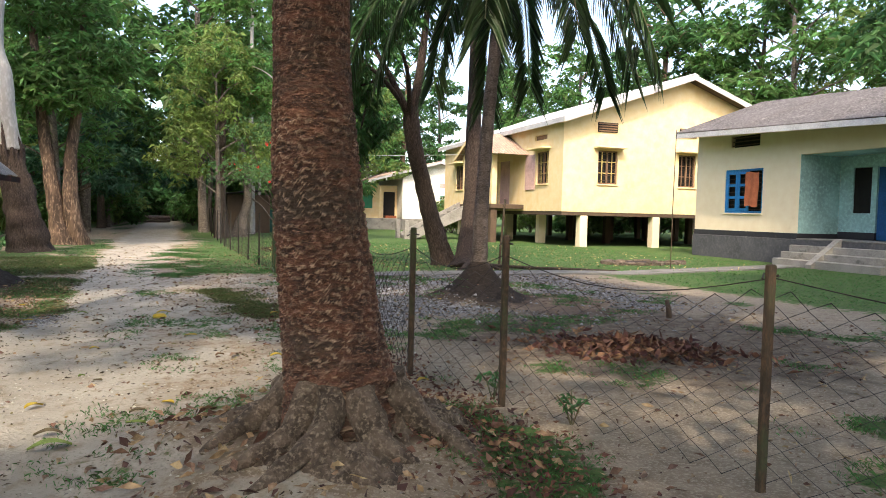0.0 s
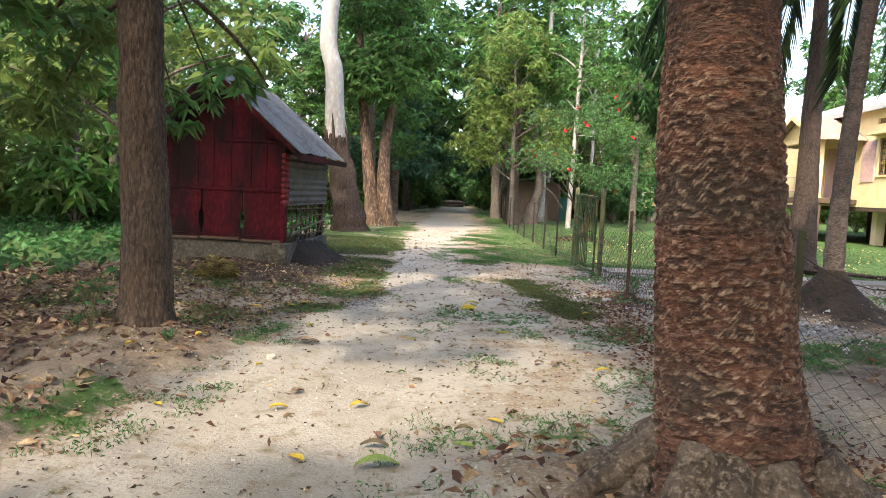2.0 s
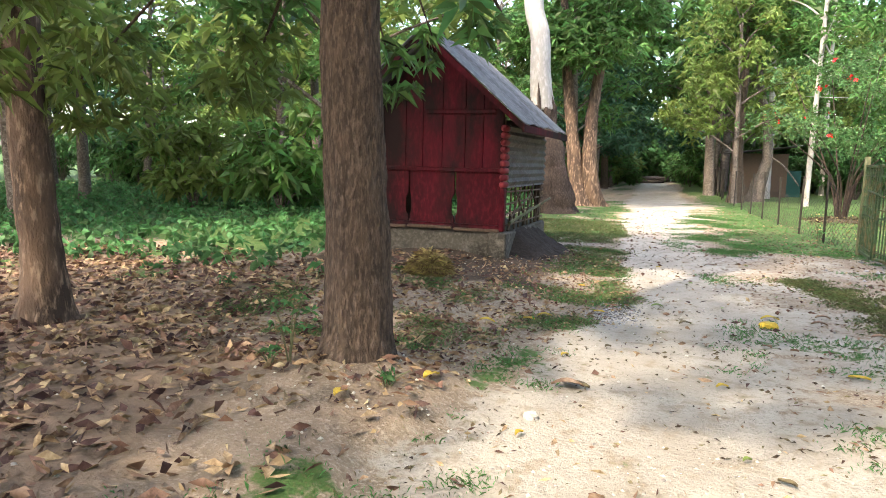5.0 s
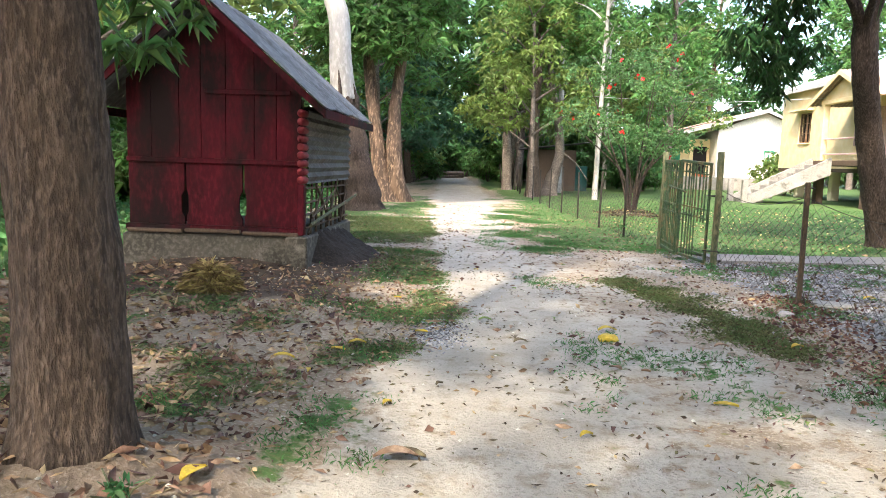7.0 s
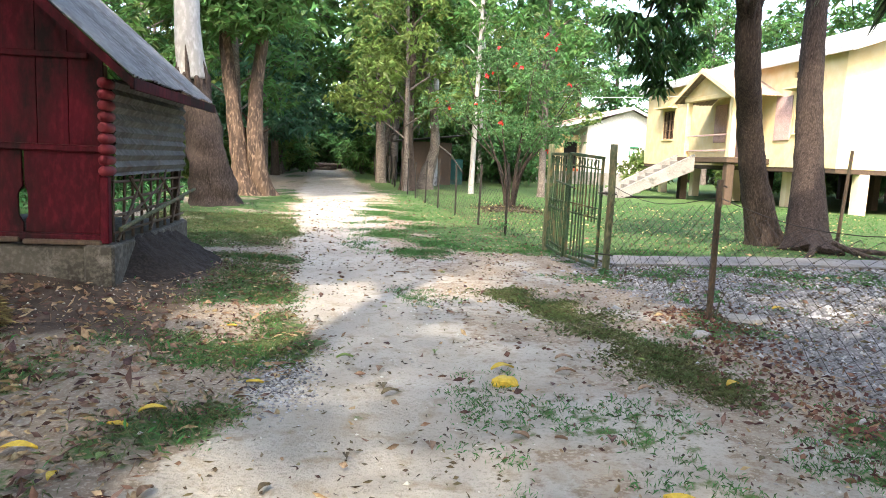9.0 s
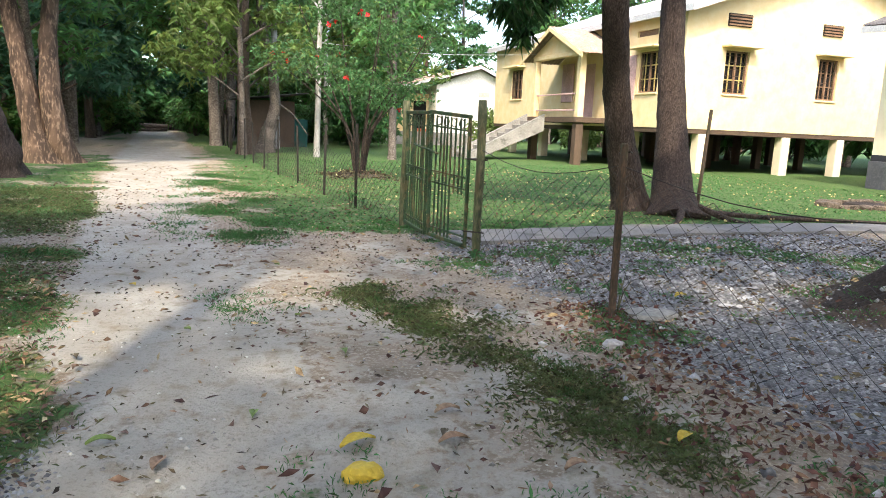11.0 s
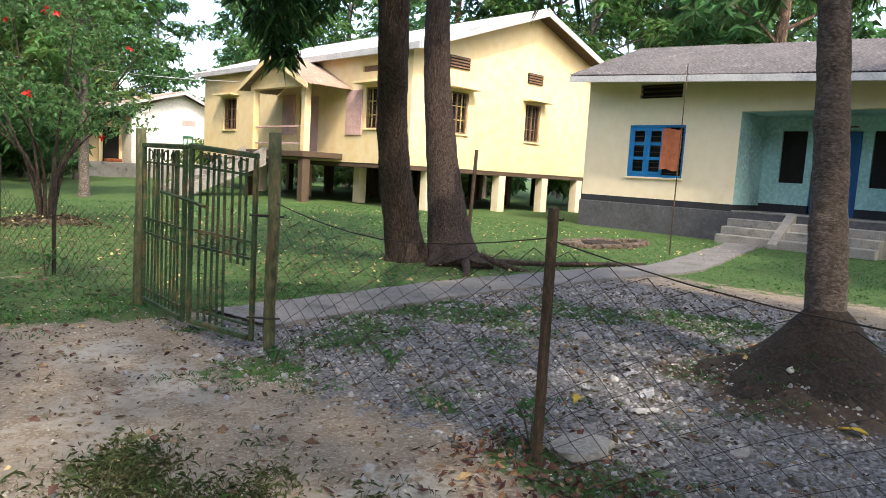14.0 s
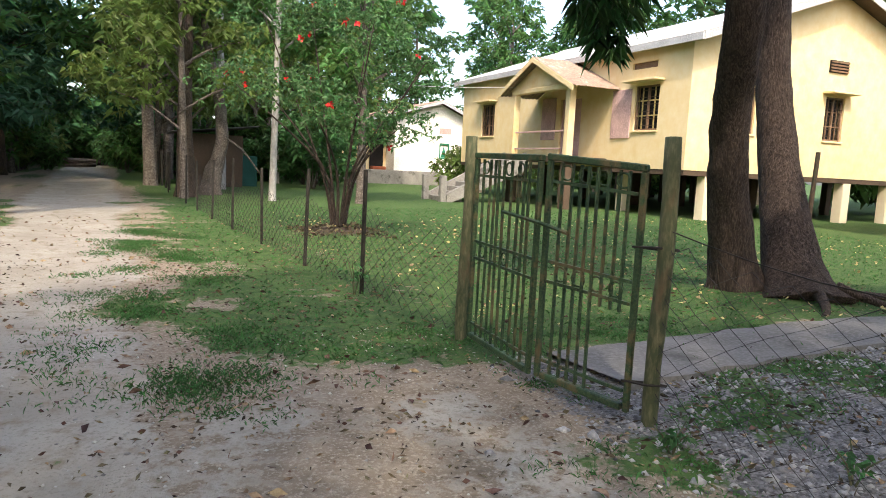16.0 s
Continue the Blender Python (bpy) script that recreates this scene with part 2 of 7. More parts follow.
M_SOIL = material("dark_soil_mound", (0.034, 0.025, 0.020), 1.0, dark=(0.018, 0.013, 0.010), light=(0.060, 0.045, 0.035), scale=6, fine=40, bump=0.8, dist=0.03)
M_ROOT = material("earthy_grey_roots", (0.135, 0.103, 0.078), 0.95, dark=(0.055, 0.040, 0.030), light=(0.25, 0.20, 0.15), scale=9, fine=45, bump=0.8, dist=0.03, sharp=0.1)
M_BARKPALM = material("dark_ringed_palm_bark", (0.115, 0.088, 0.075), 0.95, dark=(0.055, 0.042, 0.036), light=(0.19, 0.155, 0.135), scale=8, fine=30, stain=(0.36, 0.34, 0.31), stain_scale=9, stain_at=0.63, stretch=(1, 1, 1.8), bump=0.8, dist=0.02)
M_PLINTH = material("soil_stained_shed_plinth", (0.088, 0.077, 0.060), 0.95, dark=(0.042, 0.036, 0.028), light=(0.15, 0.135, 0.11), scale=2.6, fine=24, stain=(0.25, 0.22, 0.18), stain_scale=1.9, stain_at=0.60, bump=0.6)
M_TWIG = material("dark_twig_and_leaf_bits", (0.10, 0.075, 0.045), 0.9, dark=(0.05, 0.036, 0.022), light=(0.17, 0.14, 0.075), scale=4, fine=20, bump=0, rand=0.6)
M_DRYGRASS = material("thin_olive_verge_grass", (0.120, 0.150, 0.056), 0.8, dark=(0.08, 0.115, 0.04), light=(0.22, 0.19, 0.095), scale=1.2, fine=6, bump=0, rand=0.5, translucent=0.2)
M_GREENLEAF = material("fallen_green_leaf", (0.16, 0.22, 0.05), 0.6, bump=0, rand=0.2)
M_SCRAP = material("grimy_white_plastic", (0.40, 0.39, 0.39), 0.5, dark=(0.24, 0.23, 0.225), scale=14, fine=50)
M_TARP = material("teal_green_panel", (0.012, 0.075, 0.06), 0.7, scale=2)


# ---- geometry helpers ----
class Geo:
    """Collects vertices and faces for one mesh."""

    def __init__(self):
        self.v, self.f = [], []

    def add(self, vs, fs):
        k = len(self.v)
        self.v += [tuple(p) for p in vs]
        self.f += [tuple(i + k for i in f) for f in fs]
        return self

    def box(self, x0, x1, y0, y1, z0, z1, m=None, c=0.0):
        c = min(c, (x1 - x0) * 0.3, (y1 - y0) * 0.3, (z1 - z0) * 0.3)
        if c <= 0:
            vs = [Vector((x, y, z)) for z in (z0, z1) for x, y in ((x0, y0), (x1, y0), (x1, y1), (x0, y1))]
            fs = [(3, 2, 1, 0), (4, 5, 6, 7), (0, 1, 5, 4), (1, 2, 6, 5), (2, 3, 7, 6), (3, 0, 4, 7)]
        else:
            def ring(d, z):
                a, b, e, g = x0 + d, x1 - d, y0 + d, y1 - d
                return [Vector(q) for q in ((a + c, e, z), (b - c, e, z), (b, e + c, z), (b, g - c, z), (b - c, g, z), (a + c, g, z), (a, g - c, z), (a, e + c, z))]
            vs = ring(c, z0) + ring(0, z0 + c) + ring(0, z1 - c) + ring(c, z1)
            fs = [tuple(range(7, -1, -1)), tuple(range(24, 32))]
            fs += [(r * 8 + i, r * 8 + (i + 1) % 8, r * 8 + 8 + (i + 1) % 8, r * 8 + 8 + i) for r in range(3) for i in range(8)]
        if m is not None:
            vs = [m @ p for p in vs]
        return self.add(vs, fs)

    def tube(self, pts, radii, n=8, cap=True, bulge=None):
        pts = [Vector(p) for p in pts]
        vs, fs = [], []
        side = None
        for i, p in enumerate(pts):
            d = (pts[min(i + 1, len(pts) - 1)] - pts[max(i - 1, 0)]).normalized()
            if side is None:
                side = d.orthogonal().normalized()
            side = (side - d * side.dot(d)).normalized()
            up = d.cross(side)
            for k in range(n):
                a = 2 * math.pi * k / n
                q = p + (side * math.cos(a) + up * math.sin(a)) * radii[i]
                if bulge:
                    q = p + (q - p) * bulge(q, a, i)
                vs.append(q)
        for i in range(len(pts) - 1):
            for k in range(n):
                fs.append((i * n + k, i * n + (k + 1) % n, (i + 1) * n + (k + 1) % n, (i + 1) * n + k))
        if cap:
            fs += [tuple(range(n - 1, -1, -1)), tuple((len(pts) - 1) * n + k for k in range(n))]
        return self.add(vs, fs)

    def poly(self, pts, d):
        """A flat outline pushed along d."""
        n = len(pts)
        a = [Vector(p) for p in pts]
        b = [p + Vector(d) for p in a]
        fs = [tuple(range(n - 1, -1, -1)), tuple(range(n, 2 * n))] + [(i, (i + 1) % n, n + (i + 1) % n, n + i) for i in range(n)]
        return self.add(a + b, fs)


def part(name, geo, mat, parent=None, label="", smooth=False):
    me = bpy.data.meshes.new(name)
    if isinstance(geo, Geo):
        me.from_pydata(geo.v, [], geo.f)
        bm = bmesh.new()
        bm.from_mesh(me)
        bmesh.ops.recalc_face_normals(bm, faces=bm.faces)
        bm.to_mesh(me)
        bm.free()
    else:
        v, f = geo
        me.vertices.add(len(v))
        me.vertices.foreach_set("co", np.asarray(v, dtype=np.float32).ravel())
        k = f.shape[1]
        me.loops.add(f.size)
        me.loops.foreach_set("vertex_index", f.astype(np.int32).ravel())
        me.polygons.add(len(f))
        me.polygons.foreach_set("loop_start", np.arange(0, f.size, k, dtype=np.int32))
        me.update(calc_edges=True)
    me.materials.append(mat)
    if smooth:
        me.polygons.foreach_set("use_smooth", [True] * len(me.polygons))
    ob = new(name, me)
    if parent is not None:
        ob.parent = parent
    if label:
        tagged(ob, label)
    return ob


def thing(name, label, category, group="", kind="", at=(0, 0, 0)):
    ob = new(name)
    ob.location = at
    return tagged(ob, label, category, group, kind)


def noise3(p, s):
    return noise.noise(Vector(p) * s)


# ---- leaves ----
rng = np.random.default_rng(7)


def leaf_mesh(base, out, length, width, droop=0.3):
    """Folded leaves (four corners, two triangles) from base points along out."""
    n = len(base)
    out = out / np.linalg.norm(out, axis=1, keepdims=True)
    ref = rng.normal(size=(n, 3))
    side = np.cross(out, ref)
    side /= np.linalg.norm(side, axis=1, keepdims=True) + 1e-9
    up = np.cross(side, out)
    L, W = length.reshape(-1, 1), width.reshape(-1, 1)
    mid = base + out * L * 0.45
    tip = base + out * L - np.array([0, 0, 1.0]) * L * droop
    fold = up * W * 0.25
    v = np.stack([base, mid + side * W * 0.5 + fold, tip, mid - side * W * 0.5 + fold], axis=1).reshape(-1, 3)
    i = np.arange(n)[:, None] * 4
    f = np.concatenate([i + np.array([[0, 1, 2]]), i + np.array([[0, 2, 3]])], axis=1).reshape(-1, 3)
    return v, f


def whorls(centres, per, length, width, droop=0.35, flat=0.4):
    """A whorl of leaves round each centre."""
    n = len(centres)
    base = np.repeat(centres, per, axis=0)
    out = rng.normal(size=(n * per, 3))
    out[:, 2] = out[:, 2] * flat + 0.05
    ln = length * rng.uniform(0.6, 1.25, n * per)
    return leaf_mesh(base, out, ln, ln * width, droop)


def blob_points(blobs, n):
    """Points near the shells of uneven blobs (x, y, z, radius)."""
    blobs = np.asarray(blobs, dtype=float)
    w = blobs[:, 3] ** 2
    k = rng.choice(len(blobs), n, p=w / w.sum())
    d = rng.normal(size=(n, 3))
    d /= np.linalg.norm(d, axis=1, keepdims=True)
    r = blobs[k, 3] * rng.uniform(0.25, 1.0, n) ** 0.5
    p = blobs[k, :3] + d * r[:, None] * np.array([1.0, 1.0, 0.62])
    return p


def trunk_geo(pts, radii, n=10, rough=0.12, flare=0.0, lobes=5, freq=3.0, furrow=0.0):
    """A tapered trunk with an uneven skin and a flared, lobed foot."""
    g = Geo()
    ph = random.uniform(0, 6)
    zs = Vector(pts[0]).z

    def bulge(q, a, i):
        h = max(0.0, 1 - (q.z - zs) / 0.55)
        b = 1 + rough * noise3(q, freq) + flare * h * h * (0.55 + 0.45 * math.cos(lobes * a + ph))
        if furrow:
            u = Vector((math.cos(a) * 4.2, math.sin(a) * 4.2, q.z * 3.2))
            b += furrow * (0.45 - 2.2 * abs(noise.noise(u))) + 0.5 * furrow * noise.noise(u * 2.6)
        return b
    g.tube(pts, radii, n, True, bulge)
    return g


def curve_pts(pts, steps):
    """Smooth points through a few given ones."""
    out = []
    P = [Vector(p) for p in pts]
    for i in range(len(P) - 1):
        p0, p1, p2, p3 = P[max(i - 1, 0)], P[i], P[i + 1], P[min(i + 2, len(P) - 1)]
        for s in range(steps):
            t = s / steps
            out.append(0.5 * ((2 * p1) + (p2 - p0) * t + (2 * p0 - 5 * p1 + 4 * p2 - p3) * t * t + (3 * p1 - p0 - 3 * p2 + p3) * t ** 3))
    return out + [P[-1]]


def lerp_list(vals, n):
    return list(np.interp(np.linspace(0, 1, n), np.linspace(0, 1, len(vals)), vals))


# ---- ground ----
def road_x(y):
    return float(np.interp(y, [-20, 0, 4, 8, 11.8, 15.5, 22, 29, 70, 140], [-0.2, -0.3, -0.45, -0.45, -0.5, -0.75, -0.95, -1.2, -3.4, -9]))


def road_w(y):
    return float(np.interp(y, [-20, 0, 4, 8, 12, 16, 29, 140], [1.4, 1.35, 1.15, 0.9, 0.8, 0.72, 1.1, 1.3]))


TRACK_LEFT = ([-20, 0, 3.9, 4.8, 6.3, 7.7, 8.5, 9.1, 10.2, 11, 13, 15.6, 18, 29, 140],
              [-1.9, -1.9, -1.75, -1.65, -1.55, -1.42, -1.15, -0.92, -0.70, -0.76, -1.05, -1.2, -1.45, -2.4, -10.5])


def verge(x, y):
    """How far a place lies beyond the track's ragged left edge."""
    return float(np.interp(y, *TRACK_LEFT)) - x + 0.22 * noise3((x, y, 5), 1.7) + 0.10 * noise3((x, y, 8), 5.0)


def height(x, y):
    far = max(0.0, 1 - max(abs(x) / 40, abs(y - 15) / 60))
    z = 0.03 * noise3((x, y, 0), 0.5) * far + 0.012 * noise3((x, y, 3), 2.2) * far
    d = abs(x - road_x(y)) / road_w(y)
    z -= 0.03 * math.exp(-d * d)
    if 2 < y < 8 and -4 < x < 0:
        z += 0.09 * smoothstep(verge(x, y), -0.05, 0.22) * smoothstep(y, 2.2, 4.0) * (1 - smoothstep(y, 6.2, 7.8)) * (1 + 0.8 * noise3((x, y, 2), 6.0))
    for cx, cy, r, h in MOUNDS:
        q = math.hypot(x - cx, y - cy) / r
        if q < 2.5:
            z += h * math.exp(-q * q * 1.6)
    return z


MOUNDS = [(1.70, 4.25, 0.85, 0.20), (5.12, 10.80, 0.62, 0.44), (-2.1, 6.8, 0.6, 0.10), (3.36, 22.8, 0.9, 0.16), (6.8, 16.5, 0.9, 0.08),
          (-3.5, 21.4, 1.0, 0.12), (0.85, 4.55, 0.35, 0.10), (-3.4, 12.3, 1.5, 0.24)]


def axis_steps(lo, a, b, hi, fine):
    mid = np.arange(a, b, fine)
    up = b + (hi - b) * (np.linspace(0, 1, 26) ** 3)
    dn = a - (a - lo) * (np.linspace(0, 1, 26)[1:] ** 3)
    return np.concatenate([dn[::-1], mid, up])


def smoothstep(v, a, b):
    t = min(max((v - a) / (b - a), 0.0), 1.0)
    return t * t * (3 - 2 * t)


BAND = [(1.15, 12.2), (1.38, 11.25), (1.56, 10.5), (1.62, 9.5)]


def zone(x, y):
    """Shares of sand, grass, gravel and litter at a place."""
    n1, n2 = noise3((x, y, 11), 0.55), noise3((x, y, 5), 1.7)
    d = abs(x - road_x(y)) / road_w(y)
    sand = 1 - smoothstep(d + 0.35 * n1 + 0.3 * n2, 0.65, 1.35)
    sand = max(sand, smoothstep(x, -0.2, 0.4) * (1 - smoothstep(x + 0.5 * n1, 1.7, 2.4)) * smoothstep(y, 1.5, 4.5) * (1 - smoothstep(y + n1, 14.2, 15.2)) * (0.56 + 0.9 * n2 + 0.35 * n1))
    over = smoothstep(verge(x, y), -0.06, 0.2)
    sand *= 1 - over * (0.96 - 0.3 * smoothstep(y, 16, 24))
    lawn = smoothstep(x + 0.5 * n1, 2.3, 3.2) * smoothstep(y + 0.6 * n1, 15.0, 16.0)
    lawn = max(lawn, smoothstep(x + n1, 9.0, 10.5) * smoothstep(y, 7.0, 9.0))
    lawn = max(lawn, (0.9 + 0.3 * n2) * smoothstep(x - road_x(y) - road_w(y) + 0.6 * n1 + 0.7 * n2, -0.25, 1.1) * smoothstep(y + n1, 14.6, 15.6))
    patch = smoothstep(n1 + 0.7 * n2, 0.12, 0.42)
    grass = max(lawn, (1 - sand) * patch * 0.75, 0.35 * patch * smoothstep(d, 0.5, 1.1))
    for (ax, ay), (bx, by) in zip(BAND, BAND[1:]):
        t = min(max(((x - ax) * (bx - ax) + (y - ay) * (by - ay)) / ((bx - ax) ** 2 + (by - ay) ** 2), 0), 1)
        q = math.hypot(x - ax - t * (bx - ax), y - ay - t * (by - ay)) / 0.32
        grass = max(grass, math.exp(-q * q) * (0.08 + 0.8 * n2 + 1.6 * noise3((x, y, 31), 2.3)))
    grass = max(grass, smoothstep(-x + n1, 4.6, 6.2) * smoothstep(y + n1, 10.5, 12.5))
    grass = max(grass, smoothstep(-x + 0.5 * n1, 1.5, 2.0) * (1 - smoothstep(-x, 3.6, 4.4)) * smoothstep(y, 6.8, 7.8) * (1 - smoothstep(y, 10.6, 11.8)) * (0.30 + 0.9 * n2))
    if -4.5 < x < 0 and y < 30:
        grass = max(grass, over * smoothstep(y, 6.6, 8.0) * (0.34 + 0.75 * n2 + 0.3 * n1 + 0.35 * smoothstep(y, 13, 16)))
    gravel = smoothstep(x + 0.4 * n1, 2.0, 2.8) * (1 - smoothstep(x + n1, 7.0, 9.0)) * smoothstep(y + 0.6 * n1 - 1.6 * smoothstep(x, 2.6, 3.6), 6.8, 8.2) * (1 - smoothstep(y, 14.4, 15.2))
    litter = smoothstep(-x + 0.6 * n1, 1.5, 2.9) * (1 - smoothstep(y + n1, 9.8, 11.5)) * (1 - 0.65 * smoothstep(y, 6.6, 8.0) * smoothstep(x, -4.4, -3.4))
    litter = max(litter, over * (1 - smoothstep(y, 10.5, 13.5)) * (0.28 + 0.5 * n2))
    litter = max(litter, math.exp(-(((x + 3.3) / 1.5) ** 2 + ((y - 12.4) / 1.5) ** 2) ** 2))
    yard = math.exp(-(((x - 5.9) / 1.7) ** 2 + ((y - 9.9) / 1.3) ** 2))
    yard = smoothstep(yard + 0.35 * n2 + 0.2 * n1, 0.3, 0.75)
    gravel *= 1 - yard
    grass = min(grass, 1) * (1 - 0.7 * yard)
    return sand, grass, gravel, max(litter, yard)


def damp_soil(x, y):
    """Dark bare soil at the foot of the shed, the palm and the shrub."""
    n = 0.5 * noise3((x, y, 4), 2.5)
    box = max(abs(x + 3.45) - 1.35, abs(y - 12.1) - 1.45, 0.0)
    s = 1 - smoothstep(box + 0.5 * n, 0.0, 0.55)
    for cx, cy, r in ((5.12, 10.8, 1.25), (3.36, 22.8, 0.9), (1.72, 4.3, 0.75), (5.8, 7.0, 3.3)):
        s = max(s, (1 - smoothstep(math.hypot(x - cx, y - cy) / r + 0.6 * n, 0.55, 1.05)) * (0.9 if r < 3 else 0.62))
    return s


def build_ground():
    xs, ys = axis_steps(-600, -9, 20, 600, 0.17), axis_steps(-600, -3, 32, 600, 0.17)
    nx, ny = len(xs), len(ys)
    v = np.array([(x, y, height(x, y)) for y in ys for x in xs])
    i, j = np.meshgrid(np.arange(nx - 1), np.arange(ny - 1))
    a = (j * nx + i).ravel()
    f = np.stack([a, a + 1, a + nx + 1, a + nx], axis=1)
    m = bpy.data.materials.new("sandy_ground")
    m.use_nodes = True
    ob = part("ground", (v, f), m, smooth=True)
    att = ob.data.attributes.new("zone", "FLOAT_COLOR", "POINT")
    att.data.foreach_set("color", np.array([zone(p[0], p[1]) for p in v], dtype=np.float32).ravel())
    wet = ob.data.attributes.new("soil", "FLOAT", "POINT")
    wet.data.foreach_set("value", np.array([damp_soil(p[0], p[1]) for p in v], dtype=np.float32))
    n, l = m.node_tree.nodes, m.node_tree.links
    p = n["Principled BSDF"]
    p.inputs["Roughness"].default_value, p.inputs["Specular IOR Level"].default_value = 0.95, 0.15
    so = n.new("ShaderNodeAttribute")
    so.attribute_name = "soil"
    at, sp = n.new("ShaderNodeAttribute"), n.new("ShaderNodeSeparateColor")
    at.attribute_name = "zone"
    l.new(at.outputs["Color"], sp.inputs["Color"])
    tc = n.new("ShaderNodeTexCoord")

    def nz(sc, d=7.0, r=0.65):
        t = n.new("ShaderNodeTexNoise")
        t.inputs["Scale"].default_value, t.inputs["Detail"].default_value, t.inputs["Roughness"].default_value = sc, d, r
        l.new(tc.outputs["Object"], t.inputs["Vector"])
        return t.outputs["Fac"]

    def op(kind, a, b):
        t = n.new("ShaderNodeMath")
        t.operation = kind
        for s, q in zip(t.inputs, (a, b)):
            if isinstance(q, bpy.types.NodeSocket):
                l.new(q, s)
            else:
                s.default_value = q
        return t.outputs[0]

    def rng_(a, lo, hi):
        t = n.new("ShaderNodeMapRange")
        t.inputs["From Min"].default_value, t.inputs["From Max"].default_value = lo, hi
        l.new(a, t.inputs["Value"])
        return t.outputs["Result"]

    def mix(fac, a, b):
        x = n.new("ShaderNodeMix")
        x.data_type = "RGBA"
        for s, q in ((x.inputs[0], fac), (x.inputs[6], a), (x.inputs[7], b)):
            if isinstance(q, bpy.types.NodeSocket):
                l.new(q, s)
            else:
                s.default_value = (*q, 1)
        return x.outputs[2]

    mid, fine, big = nz(6.0), nz(45.0), nz(1.3)
    wob = op("MULTIPLY", op("SUBTRACT", mid, 0.5), 2.3)

    def mask(ch):
        return rng_(op("ADD", sp.outputs[ch], wob), 0.38, 0.62)

    dirt = mix(rng_(mid, 0.35, 0.65), (0.20, 0.155, 0.11), (0.31, 0.25, 0.185))
    dirt = mix(rng_(fine, 0.5, 0.64), dirt, (0.40, 0.335, 0.26))
    gravel = mix(rng_(fine, 0.4, 0.62), (0.10, 0.092, 0.088), (0.27, 0.255, 0.25))
    litter = mix(rng_(mid, 0.35, 0.65), (0.125, 0.085, 0.06), (0.27, 0.19, 0.13))
    sand = mix(rng_(big, 0.35, 0.65), (0.325, 0.288, 0.236), (0.42, 0.383, 0.325))
    sand = mix(rng_(fine, 0.52, 0.66), sand, (0.27, 0.235, 0.185))
    sand = mix(rng_(mid, 0.53, 0.66), sand, (0.27, 0.225, 0.165))
    grass = mix(rng_(mid, 0.35, 0.65), (0.036, 0.082, 0.024), (0.080, 0.138, 0.040))
    grass = mix(rng_(fine, 0.5, 0.75), grass, (0.14, 0.13, 0.06))
    col = mix(at.outputs["Alpha"], dirt, litter)
    col = mix(mask(2), col, gravel)
    col = mix(mask(0), col, sand)
    col = mix(mask(1), col, grass)
    soil = mix(rng_(mid, 0.35, 0.65), (0.055, 0.040, 0.030), (0.10, 0.072, 0.052))
    col = mix(rng_(op("ADD", so.outputs["Fac"], op("MULTIPLY", wob, 0.5)), 0.35, 0.75), col, soil)
    l.new(col, p.inputs["Base Color"])
    b = n.new("ShaderNodeBump")
    b.inputs["Strength"].default_value, b.inputs["Distance"].default_value = 0.9, 0.035
    l.new(op("ADD", op("MULTIPLY", mid, 1.0), op("MULTIPLY", fine, 0.6)), b.inputs["Height"])
    l.new(b.outputs["Normal"], p.inputs["Normal"])
    tagged(ob, "sandy forest ground with a pale track, lawn and litter", "ground", kind="structure")


build_ground()


# ---- roofs ----
def corrugated(p0, along, up, length, run, pitch=0.09, amp=0.018, thick=0.006, sag=0.0, across=False, jag=0.0):
    """A corrugated sheet: ridges run along up, repeated along along (both unit vectors)."""
    along, up = Vector(along).normalized(), Vector(up).normalized()
    nrm = along.cross(up).normalized()
    if nrm.z < 0:
        nrm = -nrm
    g = Geo()
    k = max(2, int(length / pitch * 4))
    rows = 4
    vs, fs = [], []
    for r in range(rows + 1):
        for i in range(k + 1):
            s = length * i / k
            u = run * r / rows
            if r == 0 and jag:
                u -= jag * noise3((s, 0, 0), 2.5)
            q = Vector(p0) + along * s + up * u + nrm * (amp * math.sin(2 * math.pi * s / pitch) - sag * math.sin(math.pi * r / rows) * math.sin(math.pi * i / k))
            vs.append(q)
    n = len(vs)
    vs += [q - nrm * thick for q in vs]
    w = k + 1
    for r in range(rows):
        for i in range(k):
            a = r * w + i
            fs += [(a, a + 1, a + w + 1, a + w), (n + a + w, n + a + w + 1, n + a + 1, n + a)]
    for i in range(k):
        fs += [(i + 1, i, n + i, n + i + 1), (rows * w + i, rows * w + i + 1, n + rows * w + i + 1, n + rows * w + i)]
    for r in range(rows):
        fs += [(r * w, (r + 1) * w, n + (r + 1) * w, n + r * w), ((r + 1) * w + k, r * w + k, n + r * w + k, n + (r + 1) * w + k)]
    return g.add(vs, fs)


